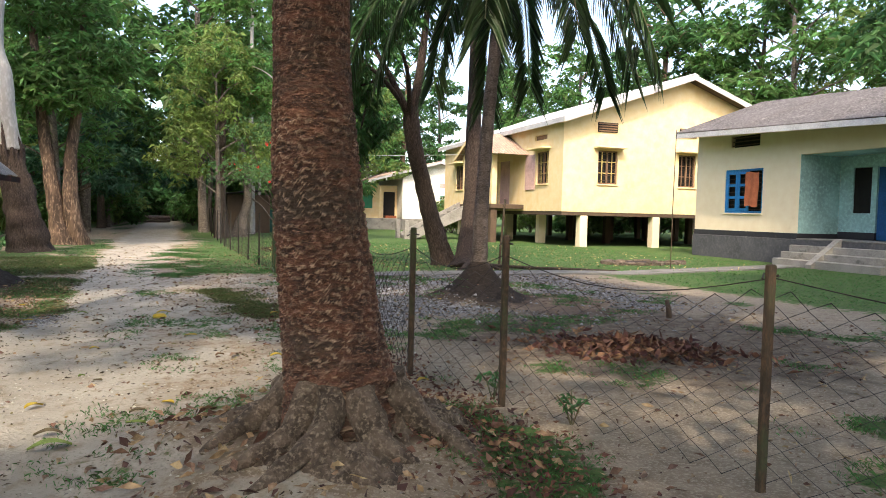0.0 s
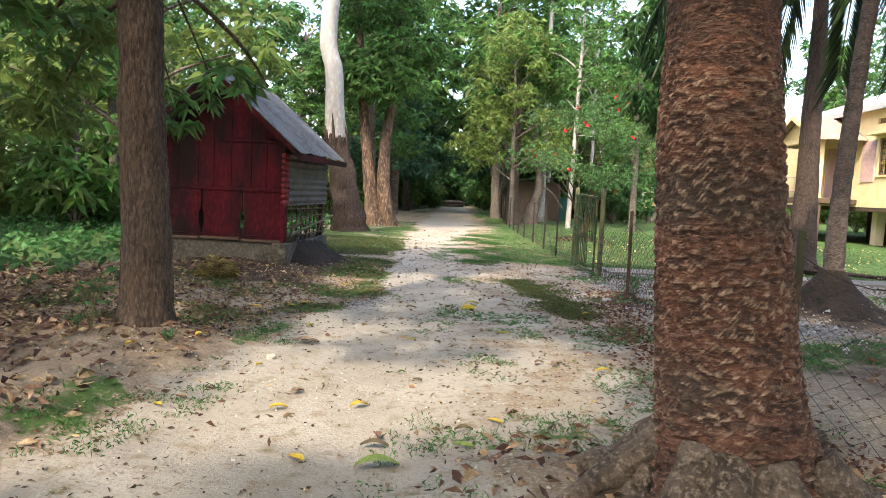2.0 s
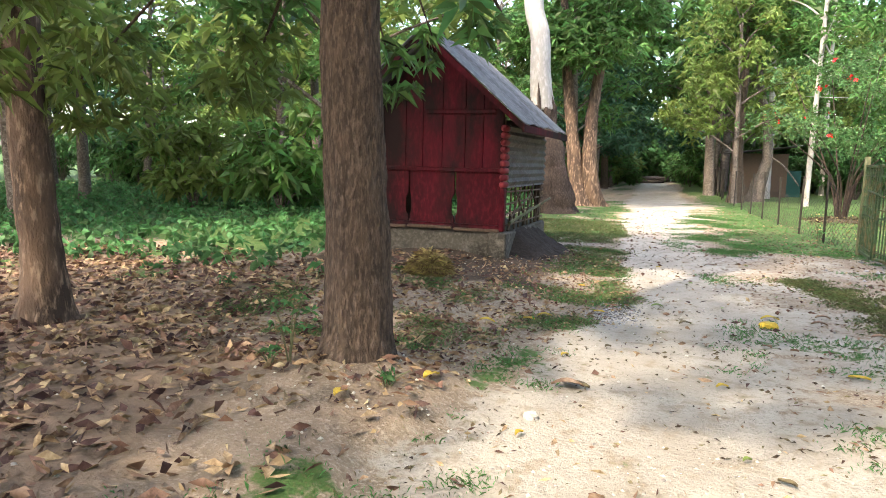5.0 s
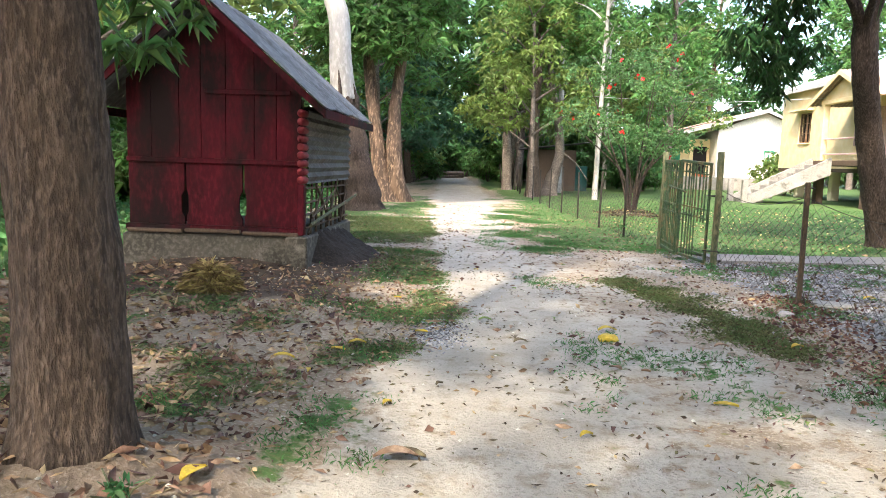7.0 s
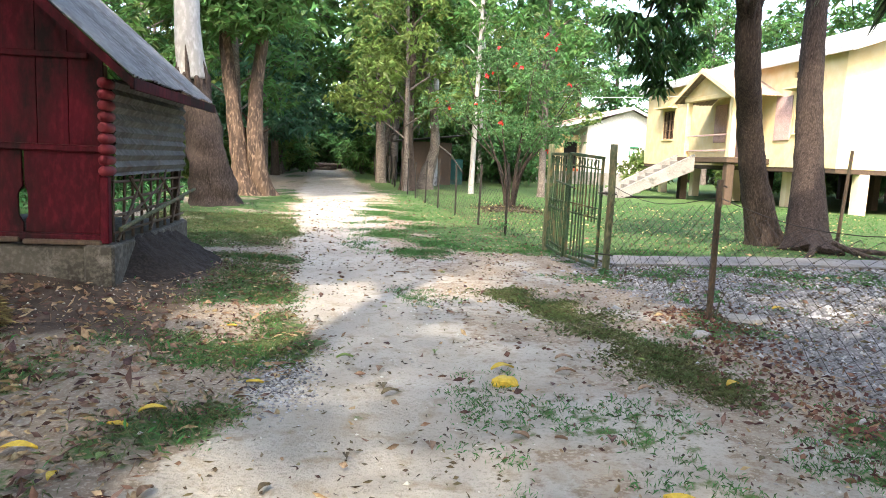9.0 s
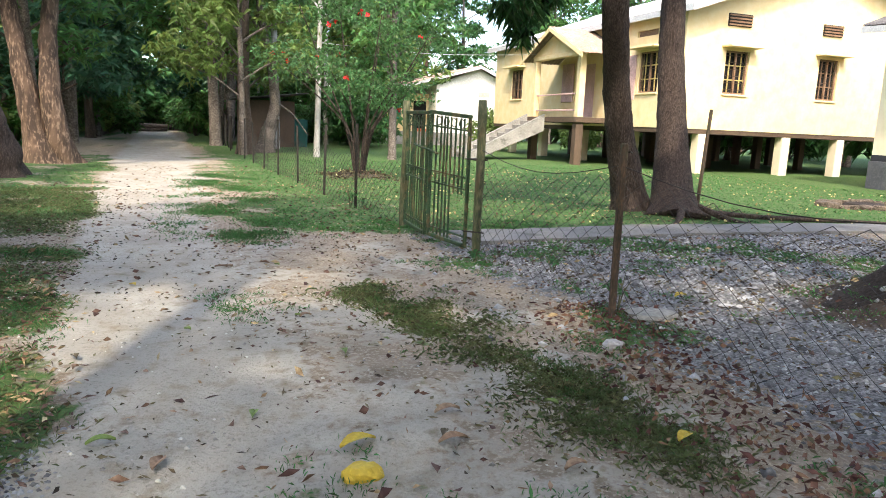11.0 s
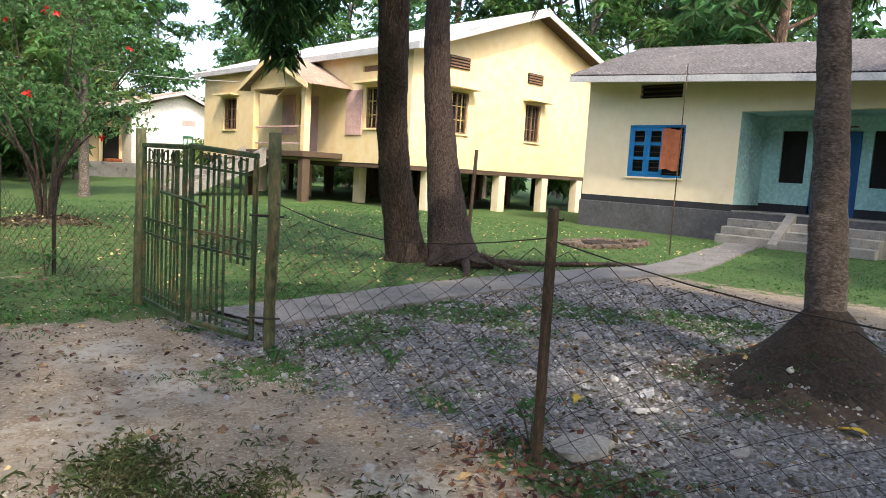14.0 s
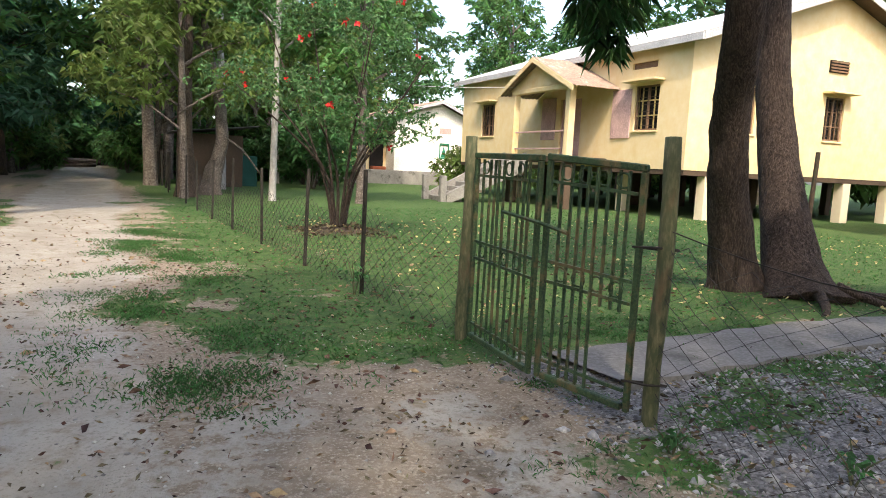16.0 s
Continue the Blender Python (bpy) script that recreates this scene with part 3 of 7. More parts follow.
def wall_with_holes(axis, at, thick, u0, u1, z0, z1, holes, top=None):
    """A wall in the plane axis = at, thickness towards the inside, openings (u0, u1, z0, z1) cut right through."""
    us = sorted({u0, u1, *[h[0] for h in holes], *[h[1] for h in holes]})
    zs = sorted({z0, z1, *[h[2] for h in holes], *[h[3] for h in holes]})
    nu, nz = len(us), len(zs)
    lo, hi = min(at, at + thick), max(at, at + thick)
    vs = [(d, u, z) if axis == "x" else (u, d, z) for d in (lo, hi) for z in zs for u in us]

    def vid(i, j, d):
        return d * nu * nz + j * nu + i

    def solid(i, j):
        if not (0 <= i < nu - 1 and 0 <= j < nz - 1):
            return False
        mu, mz = (us[i] + us[i + 1]) / 2, (zs[j] + zs[j + 1]) / 2
        return not any(h[0] < mu < h[1] and h[2] < mz < h[3] for h in holes)
    fs = []
    for i in range(nu - 1):
        for j in range(nz - 1):
            if not solid(i, j):
                continue
            q = [(i, j), (i + 1, j), (i + 1, j + 1), (i, j + 1)]
            fs += [tuple(vid(*c, 0) for c in q), tuple(vid(*c, 1) for c in reversed(q))]
            for (c, d), (di, dj) in zip(zip(q, q[1:] + q[:1]), ((0, -1), (1, 0), (0, 1), (-1, 0))):
                if not solid(i + di, j + dj):
                    fs.append((vid(*c, 0), vid(*c, 1), vid(*d, 1), vid(*d, 0)))
    used_v = sorted({k for f in fs for k in f})
    new_id = {k: n for n, k in enumerate(used_v)}
    return Geo().add([vs[k] for k in used_v], [tuple(new_id[k] for k in f) for f in fs])


def placed(axis, at, u, out):
    """Matrix that maps local (along, outward, up) at a wall to the world."""
    if axis == "y":
        return Matrix.Translation((u, at, 0)) @ Matrix.Diagonal((1, 1, 1, 1))
    return Matrix.Translation((at, u, 0)) @ Matrix(((0, 1, 0, 0), (-1, 0, 0, 0), (0, 0, 1, 0), (0, 0, 0, 1)))


def barred_window(parent, axis, at, u0, u1, z0, z1, frame_mat, pane_mat, hood=True, bars=6, leaves=2):
    """A casement set in its opening: frame, leaves, bars, sill, and a thin hood above."""
    w = u1 - u0
    m = placed(axis, at, (u0 + u1) / 2, 1)
    win = new("window")
    win.parent = parent
    g = Geo()
    for a, b, c, d in ((-w / 2, -w / 2 + 0.06, z0, z1), (w / 2 - 0.06, w / 2, z0, z1), (-w / 2 + 0.06, w / 2 - 0.06, z0, z0 + 0.06), (-w / 2 + 0.06, w / 2 - 0.06, z1 - 0.06, z1), (-0.035, 0.035, z0 + 0.06, z1 - 0.06)):
        g.box(a, b, 0.06, 0.14, c, d, m, 0.008)
    part("frame", g, frame_mat, win)
    g = Geo()
    for s in (-1, 1):
        for k in range(1, 3):
            z = z0 + (z1 - z0) * k / 3
            g.box(min(s * 0.035, s * (w / 2 - 0.06)), max(s * 0.035, s * (w / 2 - 0.06)), 0.08, 0.12, z - 0.018, z + 0.018, m)
        g.box(s * w / 4 - 0.02, s * w / 4 + 0.02, 0.085, 0.115, z0 + 0.06, z1 - 0.06, m)
    part("casement_bar", g, pane_mat, win)
    for k in range(bars):
        z = z0 + (z1 - z0) * (k + 0.7) / (bars + 0.4)
        part("iron_bar", Geo().box(-w / 2 + 0.06, w / 2 - 0.06, 0.055, 0.07, z - 0.008, z + 0.008, m), M_WOODDARK, win)
    # Black sheet in place of the room's own shade.
    part("unlit_room_sheet", Geo().box(-w / 2 + 0.02, w / 2 - 0.02, 0.2, 0.22, z0, z1, m), M_DARK, win)
    part("sill", Geo().box(-w / 2 - 0.05, w / 2 + 0.05, -0.06, 0.15, z0 - 0.07, z0 - 0.003, m, 0.012), M_YELLOW if hood else M_CREAM, win)
    if hood:
        part("hood", Geo().box(-w / 2 - 0.22, w / 2 + 0.22, -0.45, 0.0, z1 + 0.09, z1 + 0.16, m, 0.012), M_YELLOW, win)
    return win


# ---- raised yellow house ----
def yellow_house():
    X0, X1, Y0, Y1, ZB, ZE = 15.47, 27.7, 27.4, 43.3, 1.55, 5.45
    RX, RZ, SL, EX = 21.58, 7.82, 0.35, 15.15
    h = thing("raised_house", "yellow limewashed house raised on concrete stilts, tin gable roof", "house")
    w1, w2, w3, w4 = (17.2, 18.2, 2.8, 4.27), (21.43, 22.36, 2.8, 4.27), (28.77, 29.95, 2.8, 4.27), (39.9, 41.2, 2.8, 4.27)
    v1, v2, v3 = (17.13, 18.12, 5.08, 5.5), (21.4, 22.3, 5.08, 5.48), (28.95, 30.2, 4.82, 5.04)
    T = 0.22
    part("wall", wall_with_holes("y", Y0, T, X0, X1, ZB, ZE, [w1, w2]), M_YELLOW, h)
    zc = RZ - 0.12 - SL * (RX - X0)
    part("gable", Geo().poly([(X0, Y0, ZE), (X1, Y0, ZE), (X1, Y0, RZ - 0.12 - SL * (X1 - RX)), (RX, Y0, RZ - 0.12), (X0, Y0, zc)], (0, T, 0)), M_YELLOW, h)
    p34 = (33.0, 34.4, 1.75, 4.1)
    g = wall_with_holes("x", X0, T, Y0 + T, Y1, ZB, ZE, [w3, w4, p34, v3])
    part("wall", g, M_YELLOW, h)
    part("wall", Geo().box(X0 + T, X1, Y1 - T, Y1, ZB, ZE), M_YELLOW, h)
    part("wall", Geo().box(X1 - T, X1, Y0 + T, Y1 - T, ZB, ZE), M_YELLOW, h)
    part("floor_slab", Geo().box(X0 + 0.02, X1 - 0.02, Y0 + 0.02, Y1 - 0.02, ZB - 0.16, ZB - 0.004), M_WOODDARK, h)
    for w, ax, at, pm in ((w1, "y", Y0, M_PALEWIN), (w2, "y", Y0, M_BROWNWIN), (w3, "x", X0, M_PALEWIN), (w4, "x", X0, M_BROWNWIN)):
        barred_window(h, ax, at, *w, M_BROWNWIN, pm)
    for v, ax, at in ((v1, "y", Y0), (v2, "y", Y0), (v3, "x", X0)):
        vent = new("vent")
        vent.parent = h
        m = placed(ax, at, (v[0] + v[1]) / 2, 1)
        hw = (v[1] - v[0]) / 2
        d = 0.05 if ax == "y" else -0.12
        # Black sheet for the shade behind the slats.
        part("backing", Geo().box(-hw, hw, -d, -d + 0.045, v[2], v[3], m), M_DARK, vent)
        for k in range(4):
            z = v[2] + (v[3] - v[2]) * (k + 0.5) / 4
            part("slat", Geo().box(-hw + 0.01, hw - 0.01, -d - 0.04, -d - 0.002, z - 0.03, z + 0.02, m), M_BROWNWIN, vent)
    # stilts
    for x in (16.6, 20.35, 23.0, 25.4, X1 - 0.2):
        for y in (Y0 + 0.2, 31.6, 35.5, 39.4, Y1 - 0.2):
            # Front and track-side stilts are cream; those further in are thinner and dark.
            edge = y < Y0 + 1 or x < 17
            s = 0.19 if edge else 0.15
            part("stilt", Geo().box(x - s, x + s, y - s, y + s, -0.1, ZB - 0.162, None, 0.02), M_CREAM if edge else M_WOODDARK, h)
    # roof
    yv0, yv1 = Y0 - 0.7, Y1 + 0.5
    run = math.hypot(RX - EX, (RX - EX) * SL)
    for s in (-1, 1):
        up = Vector((s * -1, 0, SL)).normalized()
        ex = RX + s * (RX - EX)
        part("roof_sheet", corrugated((ex, yv0, RZ - SL * (RX - EX)), (0, 1, 0), up, yv1 - yv0, run, 0.16, 0.02), M_ROOFLIGHT, h)
        zE = RZ - SL * (RX - EX)
        part("eave_board", Geo().box(min(ex, ex + s * 0.05), max(ex, ex + s * 0.05), yv0, yv1, zE - 0.24, zE - 0.03), M_FASCIA, h)
        part("barge_board", Geo().poly([(RX, yv0 - 0.04, RZ - 0.02), (ex, yv0 - 0.04, zE - 0.02), (ex, yv0 - 0.04, zE - 0.25), (RX, yv0 - 0.04, RZ - 0.25)], (0, 0.04, 0)), M_FASCIA, h)
        part("soffit", Geo().poly([(RX, yv0, RZ - 0.09), (ex, yv0, zE - 0.09), (ex, yv0, zE - 0.12), (RX, yv0, RZ - 0.12)], (0, yv1 - yv0, 0)), M_WOODDARK, h)
    part("ridge_cap", Geo().poly([(RX - 0.25, yv0, RZ - 0.05), (RX, yv0, RZ + 0.06), (RX + 0.25, yv0, RZ - 0.05), (RX, yv0, RZ + 0.02)], (0, yv1 - yv0, 0)), M_ROOFLIGHT, h)
    part("ceiling", Geo().box(X0 + T, X1 - T, Y0 + T, Y1 - T, ZE - 0.1, ZE - 0.05), M_WOODDARK, h)
    # porch
    px, pa, pb, pf = 13.94, 31.47, 35.28, 1.85
    porch = new("porch")
    porch.parent = h
    part("platform", Geo().box(px - 0.25, X0 - 0.003, pa - 0.25, pb + 0.3, pf - 0.22, pf, None, 0.02), M_WOODDARK, porch)
    for y in (pa, pb):
        part("column", Geo().box(px - 0.13, px + 0.13, y - 0.13, y + 0.13, pf + 0.002, 4.2, None, 0.015), M_YELLOW, porch)
        part("pier", Geo().box(px - 0.16, px + 0.16, y - 0.16, y + 0.16, -0.1, pf - 0.222, None, 0.015), M_WOODDARK, porch)
    part("beam", Geo().box(px - 0.14, px + 0.14, pa - 0.14, pb + 0.14, 4.202, 4.36, None, 0.01), M_YELLOW, porch)
    ym = (pa + pb) / 2 + 0.1
    part("gable", Geo().poly([(px - 0.05, pa - 0.3, 4.363), (px - 0.05, pb + 0.4, 4.363), (px - 0.05, ym, 5.33)], (0.1, 0, 0)), M_YELLOW, porch)
    for s, ye in ((-1, pa - 0.75), (1, pb + 0.85)):
        up = Vector((0, ym - ye, 5.45 - 4.22)).normalized()
        part("roof_sheet", corrugated((px - 0.45, ye, 4.22), (1, 0, 0), up, X0 - px + 0.44, math.hypot(ym - ye, 1.23), 0.16, 0.02, jag=0.05), M_ROOFRUST, porch)
        part("barge_board", Geo().poly([(px - 0.47, ym, 5.43), (px - 0.47, ye, 4.20), (px - 0.47, ye, 4.02), (px - 0.47, ym, 5.25)], (0.03, 0, 0)), M_YELLOW, porch)
    for z in (2.12, 2.75):
        part("rail", Geo().box(px - 0.03, px + 0.03, pa + 0.13, pb - 0.13, z - 0.03, z + 0.03, None, 0.008), M_PINK, porch)
    part("door", Geo().box(X0 + 0.08, X0 + 0.13, 33.0, 34.4, 1.75, 4.1, None, 0.01), M_PINK, porch)
    part("shutter", Geo().box(X0 - 0.05, X0 - 0.003, 30.1, 31.1, 2.55, 4.2, None, 0.01), M_PINK, porch)
    part("shutter", Geo().box(X0 - 0.05, X0 - 0.003, 34.7, 35.7, 2.55, 4.2, None, 0.01), M_PINK, porch)
    # steps down to the lawn
    flight = new("staircase")
    flight.parent = h
    n = 9
    for k in range(n):
        z = pf - (k + 1) * pf / (n + 1)
        x1 = px - 0.26 - k * 0.36
        part("step", Geo().box(x1 - 0.36, x1, 34.0, 35.4, max(z - 0.35, -0.1), z, None, 0.015), M_CEMENT, flight)
    for y in (33.78, 35.42):
        part("cheek", Geo().poly([(px - 0.26, y, pf + 0.1), (px - 0.26 - n * 0.36, y, 0.28), (px - 0.26 - n * 0.36, y, -0.1), (px - 0.26, y, pf - 0.6)], (0, 0.2, 0)), M_CEMENT, flight)
        part("newel", Geo().box(px - 0.5 - n * 0.36, px - 0.27 - n * 0.36, y, y + 0.2, -0.1, 0.95, None, 0.02), M_CEMENT, flight)
    part("wire_line", Geo().tube(curve_pts([(px, pb, 4.5), (9, 36.5, 4.3), (2.8, 37.5, 4.6)], 6), [0.012] * 13, 4), M_FASCIA, h)
    return h


yellow_house()


# ---- cream house with a blue window and a recessed verandah ----
def cream_house():
    X0, XB, Y0, Y1, ZF, ZE = 18.37, 24.4, 9.8, 22.26, 0.83, 4.3
    h = thing("cottage", "cream limewashed cottage, black plinth band, dark weathered tin roof", "house")
    T = 0.22
    win, vent, ver = (18.95, 20.72, 1.6, 3.1), (19.15, 20.48, 3.86, 4.26), (13.62, 17.42, ZF, 3.43)
    part("wall", wall_with_holes("x", X0, T, Y0, Y1, 0.98, ZE, [win, vent, (ver[0], ver[1], 0.98, ver[3])]), M_CREAM, h)
    part("wall", Geo().box(X0 + T, XB, Y1 - T, Y1, 0.98, ZE), M_CREAM, h)
    part("wall", Geo().box(X0 + T, XB, Y0, Y0 + T, 0.98, ZE), M_CREAM, h)
    part("wall", Geo().box(XB - T, XB, Y0 + T, Y1 - T, 0.98, ZE), M_CREAM, h)
    for e, (a, b) in enumerate(((Y0, ver[0]), (ver[1], Y1))):
        part("black_band", Geo().box(X0 - 0.012, XB, a, b + (0.012 if e else 0), ZF - 0.03, 0.978), M_BLACK, h)
    part("plinth", Geo().box(X0 - 0.05, XB + 0.05, Y0 - 0.05, Y1 + 0.05, -0.15, ZF - 0.032, None, 0.015), M_GREYPL, h)
    TILT, YM = 0.048, 18.1
    part("gable", Geo().poly([(X0, Y1 - T, ZE + 0.002), (XB, Y1 - T, ZE + 0.002), (XB, Y1 - T, 4.7), (21.38, Y1 - T, 5.75), (X0, Y1 - T, 4.7)], (0, T, 0)), M_CREAM, h)
    part("wall_head", Geo().poly([(X0, 12.6, ZE + 0.002), (X0, Y1 - T - 0.002, ZE + 0.002), (X0, Y1 - T - 0.002, 4.72)], (T, 0, 0)), M_CREAM, h)
    # verandah recess
    xb = 20.0
    v = new("verandah")
    v.parent = h
    part("back_wall", wall_with_holes("x", xb, 0.15, ver[0], ver[1], 1.06, 3.43, [(13.95, 14.72, 1.62, 3.06), (14.98, 16.12, 1.06, 3.06), (16.3, 16.95, 1.65, 3.06)]), M_TEAL, v)
    part("side_wall", Geo().box(X0 + T + 0.001, xb - 0.001, ver[1] + 0.002, ver[1] + 0.14, ZF, 3.43), M_TEAL, v)
    part("reveal", Geo().box(X0 + 0.002, X0 + T, ver[1] - 0.004, ver[1] + 0.001, 0.98, 3.43), M_TEAL, v)
    part("side_wall", Geo().box(X0 + T + 0.001, xb - 0.001, ver[0] - 0.14, ver[0] - 0.002, ZF, 3.43), M_TEAL, v)
    part("ceiling", Geo().box(X0 + T, xb, ver[0], ver[1], 3.435, 3.5), M_TEAL, v)
    part("floor", Geo().box(X0 - 0.06, xb + 0.15, ver[0], ver[1], ZF - 0.03, ZF, None, 0.01), M_CEMENT, v)
    part("black_band", Geo().box(xb - 0.008, xb + 0.15, ver[0], 14.98, ZF + 0.002, 1.058), M_BLACK, v)
    part("black_band", Geo().box(xb - 0.008, xb + 0.15, 16.12, ver[1], ZF + 0.002, 1.058), M_BLACK, v)
    d = new("door")
    d.parent = v
    part("leaf", Geo().box(xb + 0.04, xb + 0.09, 15.0, 16.1, ZF + 0.01, 3.04, None, 0.008), M_DOORBLUE, d)
    for z in (1.0, 1.65, 2.35):
        for y in (15.12, 15.60):
            part("panel", Geo().box(xb + 0.025, xb + 0.038, y, y + 0.38, z, z + 0.52, None, 0.006), M_DOORBLUE, d)
    part("bolt", Geo().box(xb + 0.0, xb + 0.024, 15.45, 15.62, 1.72, 1.76, None, 0.005), M_WOODDARK, d)
    # Black panels stand in for the unlit room behind these two windows.
    for a, b, lo in ((13.95, 14.72, 1.62), (16.3, 16.95, 1.65)):
        part("unlit_window_sheet", Geo().box(xb + 0.05, xb + 0.09, a + 0.01, b - 0.01, lo, 3.05, None, 0.008), M_DARK, v)
    part("notice_bar", Geo().box(xb - 0.006, xb - 0.002, 15.1, 15.85, 3.14, 3.18), M_WOODDARK, v)
    part("notice_bar", Geo().box(xb - 0.006, xb - 0.002, 15.3, 15.65, 3.22, 3.27), M_WOODDARK, v)
    # blue casement, one leaf open behind a hanging cloth
    w = new("window")
    w.parent = h
    a, b, lo, hi = win
    g = Geo()
    for c in ((a, a + 0.07, lo, hi), (b - 0.07, b, lo, hi), (a + 0.07, b - 0.07, lo, lo + 0.07), (a + 0.07, b - 0.07, hi - 0.07, hi)):
        g.box(X0 + 0.02, X0 + 0.1, c[0], c[1], c[2], c[3], None, 0.008)
    part("frame", g, M_BLUE, w)
    for y0 in (b - 0.07 - 0.53, b - 0.07 - 1.06):
        leaf = Geo()
        leaf.box(X0 + 0.005, X0 + 0.045, y0 + 0.005, y0 + 0.095, lo + 0.075, hi - 0.075)
        leaf.box(X0 + 0.005, X0 + 0.045, y0 + 0.435, y0 + 0.525, lo + 0.075, hi - 0.075)
        for k in range(4):
            z = lo + 0.075 + (hi - lo - 0.24) * k / 3
            leaf.box(X0 + 0.006, X0 + 0.044, y0 + 0.095, y0 + 0.435, z, z + 0.085)
        part("casement", leaf, M_BLUE, w)
    for k in range(9):
        z = lo + 0.12 + k * 0.15
        part("iron_bar", Geo().box(X0 + 0.105, X0 + 0.12, a + 0.07, b - 0.07, z, z + 0.018), M_WOODDARK, w)
    # Black sheet for the unlit room behind the casement.
    part("unlit_room_sheet", Geo().box(X0 + 0.19, X0 + 0.21, a, b, lo, hi), M_DARK, w)
    part("sill", Geo().box(X0 - 0.05, X0 + 0.02, a - 0.04, b + 0.04, lo - 0.06, lo - 0.003, None, 0.01), M_CREAM, w)
    vt = new("vent")
    vt.parent = h
    # The vent's inner shade is a black sheet.
    part("backing", Geo().box(X0 + 0.14, X0 + 0.16, vent[0], vent[1], vent[2], vent[3]), M_DARK, vt)
    for k in range(3):
        part("slat", Geo().box(X0 + 0.05, X0 + 0.1, vent[0], vent[1], vent[2] + 0.06 + k * 0.13, vent[2] + 0.09 + k * 0.13), M_WOODDARK, vt)
    # roof
    EX, EZ, RX, RZ = 17.44, 4.31, 21.38, 5.75
    for s in (-1, 1):
        ex = RX + s * (RX - EX)
        up = Vector((-s, 0, (RZ - EZ) / (RX - EX))).normalized()
        ya, n = Y0 - 0.4, 4
        yb = Y1 + 0.1
        L = (yb - ya) / n
        lift = [TILT * (y - YM) for y in (ya, yb)]
        for k in range(n):
            part("roof_sheet", corrugated((ex, ya + k * L, EZ + 0.012 * (k % 2) + TILT * (ya + k * L - YM)), (0, 1, TILT), up, L + 0.05, math.hypot(RX - EX, RZ - EZ), 0.12, 0.02, jag=0.03), M_ROOFDARK, h)
        part("eave_board", Geo().poly([(ex, ya, EZ - 0.2 + lift[0]), (ex, yb, EZ - 0.2 + lift[1]), (ex, yb, EZ - 0.025 + lift[1]), (ex, ya, EZ - 0.025 + lift[0])], (s * 0.04, 0, 0)), M_FASCIA, h)
        part("barge_board", Geo().poly([(RX, yb, RZ - 0.03 + lift[1]), (ex, yb, EZ - 0.03 + lift[1]), (ex, yb, EZ - 0.18 + lift[1]), (RX, yb, RZ - 0.18 + lift[1])], (0, 0.03, 0)), M_FASCIA, h)
        part("soffit", Geo().poly([(RX, ya, RZ - 0.08 + lift[0]), (ex, ya, EZ - 0.08 + lift[0]), (ex, ya, EZ - 0.11 + lift[0]), (RX, ya, RZ - 0.11 + lift[0])], (0, yb - 0.02 - ya, lift[1] - lift[0])), M_WOODDARK, h)
    # front steps with a sloped divider
    st = new("steps")
    st.parent = h
    for k in range(3):
        z = ZF - 0.2 - k * 0.2
        part("step", Geo().box(X0 - 0.06 - (k + 1) * 0.32, X0 - 0.062 - k * 0.32, 13.7, 17.35, -0.1, z, None, 0.02), M_CEMENT, st)
    part("divider", Geo().poly([(X0 - 0.06, 15.75, ZF + 0.04), (X0 - 1.15, 15.75, 0.12), (X0 - 1.15, 15.75, -0.1), (X0 - 0.06, 15.75, -0.1)], (0, 0.22, 0)), M_CEMENT, st)
    return h


cream_house()

# cloth hung at the open casement
def cloth():
    c = thing("hanging_cloth", "faded orange cloth hung over the open blue casement", "cloth")
    vs, fs = [], []
    for r in range(9):
        for k in range(9):
            vs.append((18.20 + 0.025 * math.sin(k * 1.3 + r * 0.2), 18.98 + 0.56 * k / 8 + 0.01 * math.sin(r), 1.82 + 1.14 * r / 8 - 0.03 * math.sin(k * 0.8)))
    for r in range(8):
        for k in range(8):
            a = r * 9 + k
            fs.append((a, a + 1, a + 10, a + 9))
    g = Geo().add(vs, fs)
    g.add([(x + 0.01, y, z) for x, y, z in vs], [tuple(reversed(f)) for f in fs])
    g.box(18.19, 18.365, 19.22, 19.25, 2.93, 2.96)
    part("fabric", g, M_ORANGE, c, smooth=True)


cloth()


